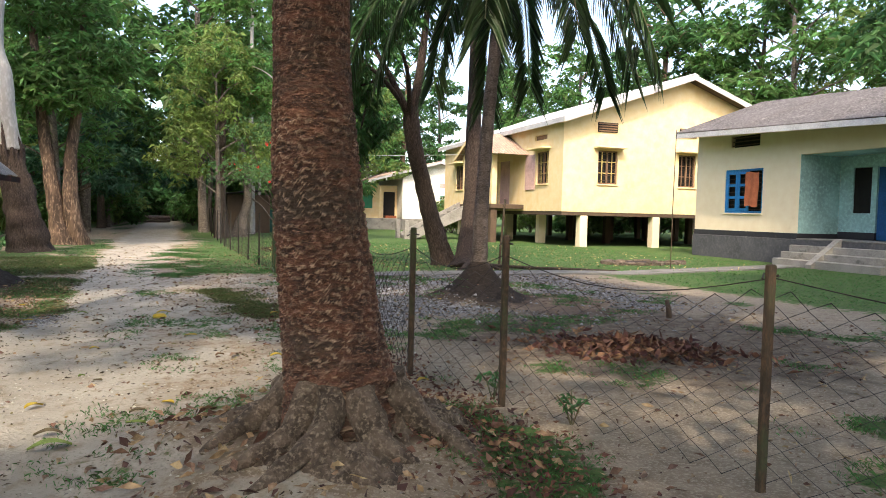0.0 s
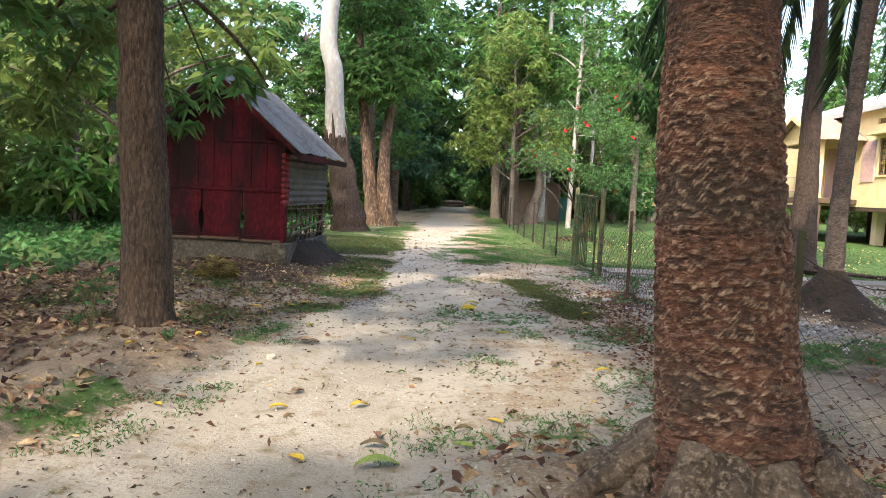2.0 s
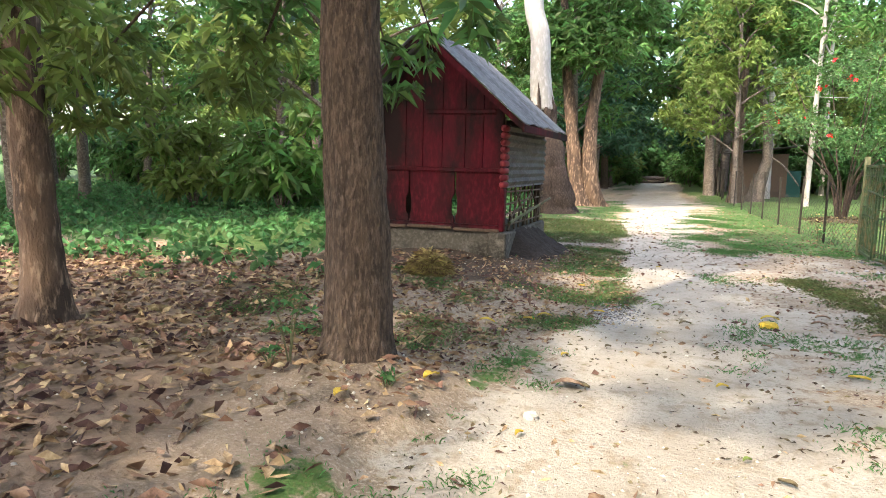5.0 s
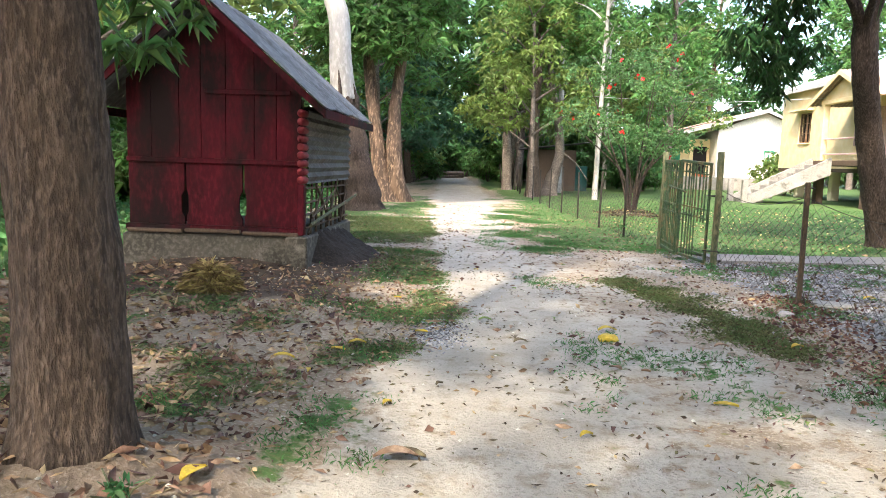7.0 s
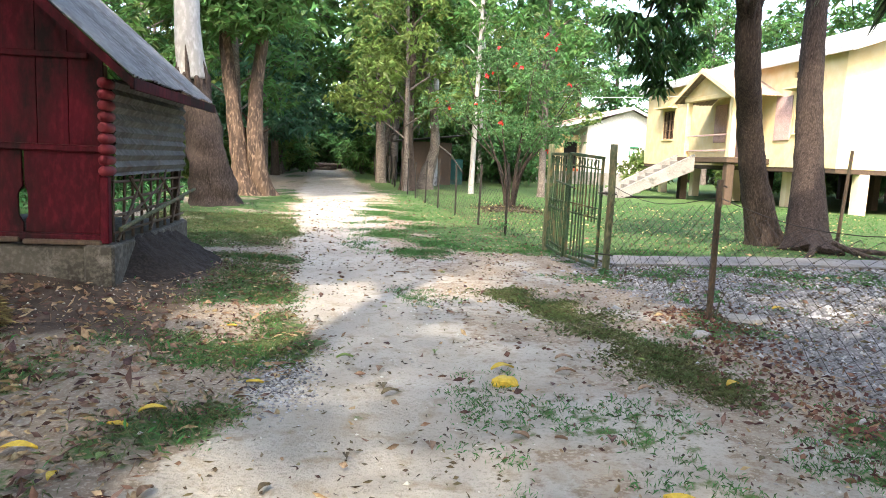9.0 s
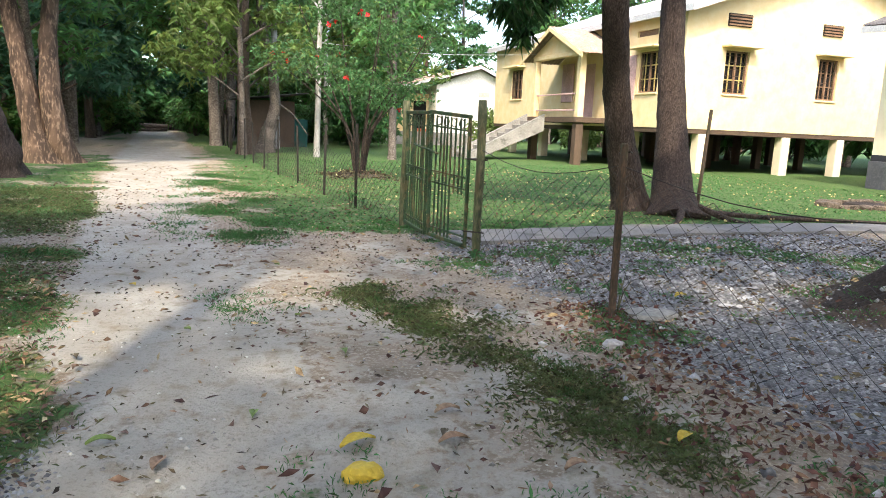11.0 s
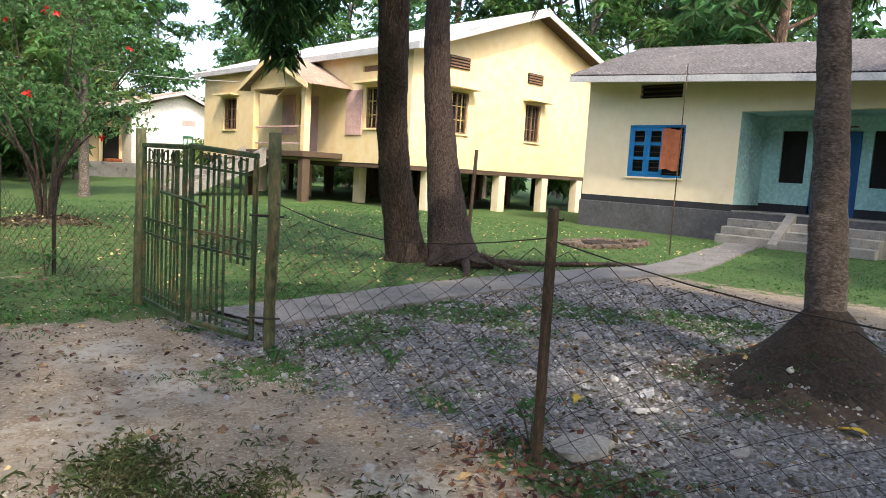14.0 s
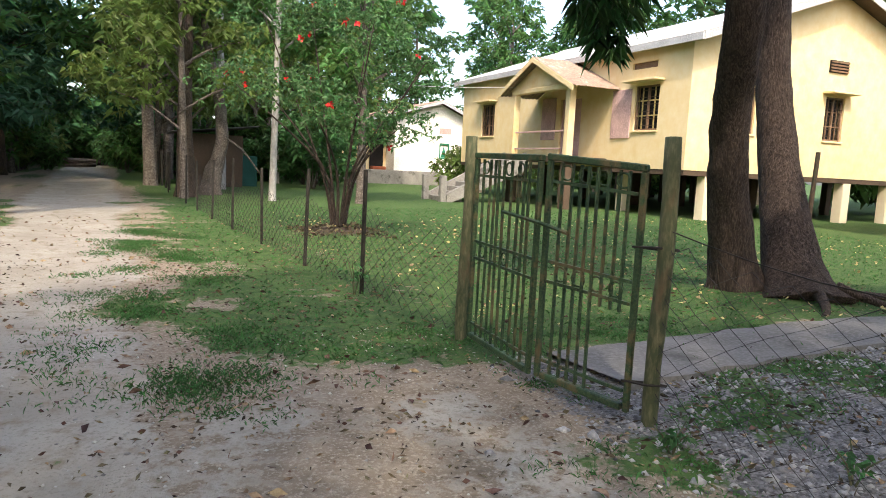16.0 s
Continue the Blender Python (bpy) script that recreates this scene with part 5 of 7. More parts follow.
def flaky_trunk():
    """The big tapped tree: a finely broken bark skin with cut bands and flared roots."""
    t = thing("rubber_tree", "thick old tree with flaky scarred red-brown bark, spreading roots", "tree")
    line = curve_pts([(1.80, 4.30, -0.1), (1.72, 4.30, 0.25), (1.64, 4.3, 0.8), (1.56, 4.3, 1.5), (1.525, 4.3, 2.2), (1.50, 4.3, 3.2)], 64)
    rad = lerp_list([0.48, 0.325, 0.265, 0.235, 0.205, 0.20], len(line))
    g = Geo()

    def bulge(q, a, i):
        h = max(0.0, 1 - (q.z - 0.05) / 0.5)
        b = 1 + 0.05 * noise3(q, 2.0) + 0.42 * h * h * (0.5 + 0.5 * math.cos(6 * a + 1.0 + 1.5 * q.z))
        # thin flaking plates, broader than tall, with ragged curled edges
        u = Vector((math.cos(a) * 1.6, math.sin(a) * 1.6, q.z * 11.0))
        cell = noise.noise(u * 3.1) + 0.7 * noise.noise(u * 6.0) + 0.25 * noise.noise(Vector((a * 3, q.z * 2, 1.0)))
        amp = 0.055 * (1.0 if q.z < 1.9 else 0.6)
        b += amp * (0.7 * smoothstep(cell, 0.12, 0.26) - 0.6 * smoothstep(-cell, 0.1, 0.3)) + 0.016 * noise.noise(u * 9)
        return b
    g.tube(line, rad, 150, True, bulge)
    upper = curve_pts([(1.50, 4.3, 3.15), (1.5, 4.35, 4.6), (1.4, 4.4, 7.0)], 10)
    g.tube(upper, lerp_list([0.198, 0.18, 0.12], len(upper)), 20)
    part("trunk", g, M_BARKRED, t, smooth=False)
    for k in range(11):
        a = k * 0.571 + 0.3 + 0.2 * math.sin(k * 2.3)
        c, reach = Vector((1.74, 4.3, 0)), 0.62 + 0.35 * random.random()
        q = [c + Vector((math.cos(a + w), math.sin(a + w), 0)) * d for w, d in ((0, 0.28), (0.08 * math.sin(k), 0.46), (0.25 * math.sin(k * 1.7), 0.46 + (reach - 0.46) * 0.55), (0.4 * math.sin(k * 1.7), reach))]
        pts = curve_pts([(v.x, v.y, height(v.x, v.y) + h) for v, h in zip(q, (0.20, 0.05, 0.012, -0.05))], 8)
        part("root", trunk_geo(pts, lerp_list([0.10, 0.075, 0.05, 0.018], len(pts)), 11, 0.45, freq=9), M_ROOT, t, smooth=True)
    vs, fs, nr, na = [], [], 34, 150
    for r in range(nr):
        q = r / (nr - 1)
        for k in range(na):
            a = 2 * math.pi * k / na
            rad0 = 0.27 + q * (0.50 + 0.16 * math.sin(3 * a + 0.7) + 0.12 * math.sin(5 * a + 2.0))
            x, y = 1.74 + rad0 * math.cos(a), 4.3 + rad0 * math.sin(a)
            ridge = 1 - abs(noise.noise(Vector((math.cos(a) * 2.6, math.sin(a) * 2.6, q * 1.2)))) * 2.2
            lump = noise.noise(Vector((x, y, 1.0)) * 9) + 0.7 * noise.noise(Vector((x, y, 4.0)) * 21) + 0.5 * (0.3 - abs(noise.noise(Vector((x, y, 7.0)) * 14)))
            z = height(x, y) * min(1, q * 2) + 0.16 * (1 - q) ** 2.2 + (0.09 * ridge + 0.055 * lump) * math.sin(math.pi * (0.15 + 0.85 * q)) - 0.07 * q
            vs.append((x, y, z))
            if r:
                i, j = (r - 1) * na, r * na
                fs.append((i + k, i + (k + 1) % na, j + (k + 1) % na, j + k))
    part("root_skirt", Geo().add(vs, fs), M_ROOT, t, "gnarled earth-covered root base", False)
    blobs = [(2.4 + 2.8 * math.cos(a), 5.4 + 3.0 * math.sin(a), 7.4 + 1.4 * math.sin(3 * a), 1.6) for a in np.linspace(0, 6.0, 9)]
    # Unseen clumps added to throw shade on track and gravel.
    blobs += [(1.4, 2.1, 7.2, 1.3), (3.1, 2.4, 7.5, 1.4), (0.2, 3.4, 7.8, 1.2), (4.2, 3.4, 7.2, 1.3), (-0.5, 2.7, 7.3, 1.2), (0.3, 1.5, 7.4, 1.2), (0.2, 0.4, 7.5, 1.0), (-1.2, 3.4, 7.4, 0.8), (-1.7, 2.9, 7.0, 0.9), (-1.4, 3.1, 8.4, 0.9), (-2.2, 2.3, 8.2, 0.8), (-2.4, 1.4, 7.2, 0.8)]
    for b in blobs:
        ln = curve_pts([(1.45, 4.37, 5.6), ((1.45 + b[0]) / 2, (4.4 + b[1]) / 2, 6.4), b[:3]], 4)
        part("limb", trunk_geo(ln, lerp_list([0.08, 0.025], len(ln)), 6, 0.15), M_BARKBROWN, t, smooth=True)
    for e, k in (((1.02, 3.45, 2.36), 0), ((2.75, 3.05, 2.42), 1)):
        ln = curve_pts([(1.5, 4.33, 4.2), ((1.5 + e[0]) / 2, (4.3 + e[1]) / 2, 3.4), e], 5)
        part("limb", trunk_geo(ln, lerp_list([0.04, 0.006], len(ln)), 6, 0.15), M_BARKBROWN, t, smooth=True)
        part("hanging_leaf", whorls(blob_points([(e[0], e[1], e[2], 0.16), (e[0] + 0.25 * k, e[1] - 0.1, e[2] + 0.12, 0.18)], 9), 5, 0.2, 0.36, 0.6), M_LEAFDEEP, t)
    part("crown", whorls(blob_points(blobs, 4900), 5, 0.25, 0.36), M_LEAF, t)


flaky_trunk()

tree("tree", "straight furrowed brown tree trunk beside the sandy track", [(-2.1, 6.8, -0.15), (-2.1, 6.8, 0.3), (-2.12, 6.8, 1.1), (-2.17, 6.8, 2.1), (-2.2, 6.8, 4.0), (-2.3, 6.9, 6.5), (-2.3, 6.9, 8.5)],
     [0.30, 0.205, 0.185, 0.168, 0.15, 0.11, 0.05], M_BARKBROWN, 84, 24, 0.07, 0.5, 3.2, furrow=0.06,
     # High limbs and clumps, from seven metres up, are unseen, added for track shade.
     limbs=[([(-2.3, 6.9, 6.0), (-2.8, 8.2, 7.2), (-2.9, 9.8, 8.4)], 0.08, 0.03), ([(-2.3, 6.9, 5.7), (-2.4, 5.6, 6.8), (-2.6, 3.8, 7.2)], 0.06, 0.02), ([(-2.2, 6.8, 2.9), (-3.2, 6.4, 2.8), (-5.2, 6.5, 2.25)], 0.05, 0.012), ([(-2.2, 6.8, 3.3), (-3.0, 7.4, 3.1), (-4.2, 8.4, 2.7)], 0.05, 0.012), ([(-2.2, 6.8, 3.1), (-1.7, 7.5, 2.6), (-1.55, 8.0, 2.25)], 0.03, 0.008)],
     blobs=[(-3.2, 7.0, 2.8, 0.5), (-3.6, 8.2, 2.7, 0.5), (-1.72, 7.6, 2.25, 0.24), (-2.7, 7.7, 7.3, 1.2), (-2.3, 4.5, 7.4, 1.0), (-2.9, 3.2, 7.2, 0.9), (-3.4, 7.8, 8.0, 1.7), (-1.4, 8.4, 8.2, 1.5), (-3.0, 9.6, 8.6, 1.6), (-1.6, 10.0, 9.0, 1.3), (-4.4, 9.0, 7.6, 1.3)], count=3000, leaf=0.19, width=0.3, lmat=M_LEAF)
sprays = [([(-2.2, 6.8, 3.0), (-3.4, 6.5, 2.9), (-4.6, 6.4, 2.1)], (-4.3, 6.5, 2.0, 0.55)), ([(-2.2, 6.8, 3.1), (-3.6, 7.4, 2.8), (-5.4, 7.9, 1.9)], (-5.2, 7.8, 1.85, 0.6)), ([(-2.2, 6.8, 2.8), (-3.0, 7.6, 2.7), (-4.2, 8.8, 2.1)], (-4.1, 8.6, 2.05, 0.5)),
          ([(-2.2, 6.8, 2.9), (-3.0, 6.0, 2.8), (-3.9, 5.7, 2.3)], (-3.8, 5.8, 2.25, 0.4)), ([(-2.2, 6.8, 3.3), (-4.0, 7.0, 3.1), (-5.9, 6.9, 2.2)], (-5.8, 6.9, 2.1, 0.55))]
low = thing("drooping_branch", "drooping leafy yellow-green branches beside the track", "branch")
for pts, blob in sprays:
    ln = curve_pts(pts, 5)
    part("twig", trunk_geo(ln, lerp_list([0.03, 0.006], len(ln)), 6, 0.15), M_BARKBROWN, low)
    mids = [(*ln[k], 0.3) for k in (5, 8)]
    part("foliage", whorls(blob_points([blob, *mids], 95), 6, 0.17, 0.27, 0.5, 0.5), M_LEAFYEL, low)
spray = thing("drooping_branch", "leafy green spray hanging before the shed gable", "branch")
for pts, blobs, count in (([(-2.2, 6.8, 3.2), (-2.5, 7.6, 2.75), (-2.5, 8.2, 1.95)], [(-2.5, 8.15, 1.85, 0.22), (-2.55, 8.05, 2.1, 0.22)], 26),
                          ([(-2.2, 6.8, 3.3), (-2.4, 7.9, 3.0), (-2.4, 8.9, 2.25)], [(-2.4, 8.9, 2.2, 0.16), (-2.45, 8.8, 2.35, 0.14)], 12)):
    ln = curve_pts(pts, 6)
    part("twig", trunk_geo(ln, lerp_list([0.022, 0.005], len(ln)), 6, 0.15), M_BARKBROWN, spray)
    part("foliage", whorls(blob_points(blobs, count), 6, 0.14, 0.28, 0.6, 0.4), M_LEAF, spray)
tree("tree", "slim brown trunk in the leaf litter", [(-5.05, 7.2, -0.15), (-5.05, 7.2, 0.4), (-5.15, 7.2, 1.6), (-5.3, 7.3, 4.0), (-5.4, 7.4, 7.0)], [0.24, 0.16, 0.14, 0.12, 0.06], M_BARKTAN, 18, 8, 0.1, 0.5, 6.0,
     # High clumps are unseen, thickened to shade the shed front.
     blobs=[(-5.6, 7.4, 3.0, 0.8), (-6.4, 8.3, 2.6, 0.9), (-5.4, 7.6, 6.5, 1.7), (-6.8, 6.5, 6.2, 1.6), (-4.4, 8.6, 6.6, 1.5), (-5.6, 5.6, 7.0, 1.5), (-6.5, 8.6, 7.4, 1.5), (-4.6, 6.4, 7.6, 1.3)], count=2200, lmat=M_LEAFYEL)

# a pair of trunks on the lawn, with hanging dark foliage
tree("twin_tree", "dark furrowed leaning tree with drooping fine foliage on lawn", [(6.64, 16.83, -0.1), (6.46, 16.82, 0.4), (6.15, 16.69, 1.2), (5.88, 16.49, 2.0), (5.50, 16.07, 2.9), (5.36, 15.95, 3.7)],
     [0.36, 0.265, 0.215, 0.195, 0.185, 0.18], M_BARKDARK, 60, 20, 0.10, 0.35, 4.0, furrow=0.06,
     limbs=[([(5.36, 15.97, 3.5), (4.8, 15.6, 4.3), (4.2, 15.9, 5.4)], 0.11, 0.03), ([(5.37, 15.96, 3.45), (5.5, 15.6, 4.8), (5.7, 15.6, 7.0)], 0.14, 0.04), ([(5.36, 15.96, 3.55), (4.5, 15.4, 4.3), (3.5, 15.5, 4.9)], 0.07, 0.02), ([(5.36, 15.95, 3.5), (5.0, 15.0, 4.4), (4.5, 14.5, 5.2)], 0.07, 0.02), ([(5.0, 15.75, 4.1), (4.6, 16.6, 4.2), (4.3, 16.9, 2.7)], 0.06, 0.012), ([(4.7, 15.5, 4.3), (4.0, 16.0, 4.0), (3.8, 16.3, 3.1)], 0.04, 0.01)],
     blobs=[(4.1, 16.5, 3.05, 0.42), (3.7, 16.2, 3.4, 0.5), (4.5, 17.0, 2.95, 0.32), (4.3, 16.6, 2.6, 0.22), (4.8, 17.2, 3.3, 0.4), (4.0, 16.0, 4.2, 0.7), (3.6, 15.4, 4.6, 0.7), (4.6, 17.3, 3.65, 0.35), (4.4, 14.3, 5.2, 0.8), (5.5, 15.4, 7.2, 1.7), (4.2, 15.9, 6.0, 1.2), (5.0, 17.0, 3.4, 0.3), (4.3, 16.2, 3.8, 0.4), (6.0, 16.2, 6.2, 1.2), (7.0, 15.0, 7.4, 1.4)], count=2000, leaf=0.17, width=0.15, lmat=M_LEAFDEEP, per=8, droop=0.9)
tree("twin_tree", "grey-brown straight tree with buttress roots on lawn", [(6.98, 16.25, -0.1), (7.12, 16.55, 0.4), (7.32, 16.95, 1.2), (7.45, 17.25, 2.0), (7.52, 17.5, 3.2), (7.56, 17.6, 5.0), (7.5, 17.6, 9.0)],
     [0.42, 0.32, 0.255, 0.225, 0.205, 0.17, 0.08], M_BARKDARK, 60, 20, 0.06, 0.6, 4.0, lobes=6, furrow=0.03,
     limbs=[([(7.25, 16.1, 0.12), (8.2, 15.75, 0.07), (9.4, 15.45, 0.05), (10.6, 15.35, 0.0)], 0.045, 0.03), ([(6.85, 15.95, 0.15), (6.65, 15.7, 0.06), (6.4, 15.5, -0.02)], 0.07, 0.03), ([(7.2, 16.0, 0.2), (7.5, 15.7, 0.06), (7.9, 15.55, -0.03)], 0.06, 0.02)],
     blobs=[(7.3, 17.4, 8.6, 1.9), (8.4, 18.2, 8.0, 1.5), (6.3, 16.6, 9.2, 1.6)], count=900, lmat=M_LEAFDEEP)


def palm():
    t = thing("palm_tree", "grey lichened palm trunk on an earth mound, drooping dark fronds", "palm")
    line = curve_pts([(5.10, 10.79, 0.1), (5.13, 10.83, 0.6), (5.17, 10.9, 1.4), (5.25, 11.0, 2.3), (5.41, 11.18, 3.6), (5.7, 11.5, 5.4)], 12)
    g = Geo()
    g.tube(line, lerp_list([0.19, 0.13, 0.112, 0.105, 0.10, 0.09], len(line)), 18, True, lambda q, a, i: 1 + 0.09 * noise3(q, 7) + (0.07 if i % 5 == 0 else 0.0))
    part("trunk", g, M_BARKPALM, t, smooth=True)
    top = Vector((5.7, 11.5, 5.4))
    for k in range(12):
        a = k * 2.4
        reach = 2.6 + 0.5 * math.sin(k * 1.9)
        o = Vector((math.cos(a), math.sin(a), 0))
        rise = 0.9 - 0.09 * k
        pts = curve_pts([top, top + o * reach * 0.4 + Vector((0, 0, rise)), top + o * reach * 0.8 + Vector((0, 0, rise * 0.3 - 0.45)), top + o * reach + Vector((0, 0, rise * 0.2 - 1.6))], 6)
        fr = new("frond")
        fr.parent = t
        part("rib", Geo().tube(pts, lerp_list([0.03, 0.008], len(pts)), 5), M_POSTGREEN, fr)
        base, out = [], []
        for i in range(3, len(pts)):
            d = (pts[i] - pts[i - 1]).normalized()
            sd = d.cross(Vector((0, 0, 1))).normalized()
            for s in (-1, 1):
                for q in np.linspace(0, 1, 4, endpoint=False):
                    base.append(pts[i - 1].lerp(pts[i], float(q)))
                    out.append(sd * s * 0.7 + d * 0.6 + Vector((0, 0, -0.5)))
        base, out = np.array(base), np.array(out)
        n = len(base)
        part("foliage", leaf_mesh(base, out, rng.uniform(0.5, 0.75, n), np.full(n, 0.035), 0.35), M_PALM, fr)


palm()

# white-barked tree, its dark stripped foot and the tan pair behind it
t = tree("white_tree", "tall smooth white-barked tree with rough dark foot", [(-4.0, 21.4, 2.7), (-4.1, 21.4, 3.6), (-4.15, 21.4, 4.6), (-4.35, 21.4, 5.6), (-4.2, 21.4, 8), (-4.1, 21.5, 12)], [0.33, 0.27, 0.25, 0.25, 0.22, 0.12], M_BARKPALE, 20, 8, 0.05,
         blobs=[(-4, 21.5, 11, 2.2), (-5.6, 22, 10, 2.0), (-2.6, 21, 11.6, 1.8)], count=900, leaf=0.3, lmat=M_LEAF)
part("foot", trunk_geo(curve_pts([(-3.5, 21.4, -0.2), (-3.6, 21.4, 0.6), (-3.8, 21.4, 1.7), (-4.02, 21.4, 2.8)], 8), lerp_list([0.62, 0.45, 0.36, 0.31], 25), 22, 0.3, 0.5, 6, 3.0), M_BARKDARK, t, "dark ragged bark on the lower trunk", True)
for k in range(16):
    a, top = k * 0.393 + 0.15 * math.sin(k * 3.1), 2.95 + 0.35 * math.sin(k * 2.2) + 0.2 * math.sin(k * 5.3)
    pts = [(-4.0 - 0.1 * (z - 2.7) + rr * math.cos(a), 21.4 + rr * math.sin(a), z) for z, rr in ((2.3, 0.30), (2.7, 0.325), ((2.7 + top) / 2, 0.305), (top, 0.27))]
    part("bark_strip", trunk_geo(curve_pts(pts, 4), lerp_list([0.05, 0.06, 0.045, 0.006], 13), 6, 0.4, freq=8), M_BARKDARK, t, "ragged dark bark strip", True)
for dx, lean in ((0.0, -0.35), (0.45, 0.25)):
    tree("tan_tree", "tan peeling trunk of a leaning roadside tree", [(-3.6 + dx, 26.2 + dx, -0.2), (-3.75 + dx, 26.2, 0.8), (-3.9 + dx + lean * 0.3, 26.2, 2.6), (-3.9 + dx + lean, 26.3, 4.5), (-3.9 + dx + lean * 2, 26.5, 8)], [0.46, 0.27, 0.20, 0.17, 0.09], M_BARKTAN, 18, 8, 0.18, 0.45, 3.0,
         blobs=[(-3.4, 25.2, 5.0, 1.3), (-4.8, 26, 5.4, 1.5), (-2.6, 26, 6.2, 1.4), (-4, 26.5, 8, 2.0)], count=900, leaf=0.28, lmat=M_LEAF)


tree("pale_tree", "very tall slender pale grey stem by the fence", [(3.1, 38.3, -0.2), (3.1, 38.3, 3), (3.0, 38.3, 7), (3.05, 38.4, 14)], [0.2, 0.13, 0.115, 0.06], M_BARKPALE, 12, 8, 0.06, 0.3,
     blobs=[(3.0, 38.4, 12, 1.8), (2.2, 39, 13.5, 1.5), (4.2, 38, 13, 1.5)], count=500, leaf=0.28, lmat=M_LEAF)
tree("stump_tree", "leaning grey-brown trunk with a forked top by the fence", [(2.3, 34.6, -0.2), (2.45, 34.6, 0.7), (2.7, 34.7, 1.7), (2.6, 34.8, 3.2), (2.2, 35.0, 5.2), (2.0, 35.2, 8)], [0.45, 0.28, 0.2, 0.17, 0.13, 0.06], M_BARKGREY, 14, 8, 0.2, 0.4,
     limbs=[([(2.3, 34.9, 4.4), (1.8, 34.9, 5.0), (1.5, 34.8, 5.8)], 0.07, 0.03), ([(2.7, 34.7, 1.9), (3.3, 34.4, 1.5), (3.9, 34.2, 0.7)], 0.05, 0.02)],
     blobs=[(2.0, 35.2, 8, 1.8), (1.2, 34.8, 6.2, 1.2)], count=500, leaf=0.26, lmat=M_LEAFDEEP)
tree("stump_tree", "short thick brown trunk beside the track fence", [(1.5, 33.0, -0.2), (1.5, 33.0, 0.8), (1.45, 33.0, 2.0), (1.5, 33.1, 4.5), (1.6, 33.2, 8)], [0.34, 0.26, 0.22, 0.17, 0.07], M_BARKBROWN, 14, 8, 0.15, 0.4,
     blobs=[(1.6, 33.2, 7.6, 1.8), (2.6, 33.0, 6.6, 1.3)], count=500, leaf=0.26, lmat=M_LEAF)


def hibiscus():
    t = thing("hibiscus_bush", "tall hibiscus shrub with many stems and red flowers", "bush")
    c = Vector((3.36, 22.8, 0.1))
    blobs = []
    for k in range(11):
        a = k * 2.4
        r = 0.9 + 0.8 * ((k * 37) % 10) / 10
        e = c + Vector((math.cos(a) * r * 1.25, math.sin(a) * r, 1.9 + 2.5 * ((k * 53) % 10) / 10))
        pts = curve_pts([c + Vector((0.1 * math.cos(a), 0.1 * math.sin(a), 0)), c + Vector((0.35 * math.cos(a), 0.35 * math.sin(a), 1.1)), e], 5)
        part("stem", trunk_geo(pts, lerp_list([0.035, 0.022, 0.008], len(pts)), 7, 0.15), M_BARKDARK, t, smooth=True)
        blobs.append((e.x, e.y, e.z, 0.75))
        blobs.append(((e.x + c.x) / 2, (e.y + c.y) / 2, e.z - 0.1, 0.6))
    pts = blob_points(blobs, 1450)
    part("crown", whorls(pts, 6, 0.09, 0.45, 0.2, 0.8), M_LEAFSHRUB, t)
    pick = pts[rng.choice(len(pts), 17)]
    for q in pick:
        d = (Vector(q) - (c + Vector((0, 0, 2.6)))).normalized()
        f = whorls(np.array([Vector(q) + d * 0.12]), 7, 0.08, 0.8, 0.1, 0.9)
        part("flower", f, M_FLOWER, t)


hibiscus()


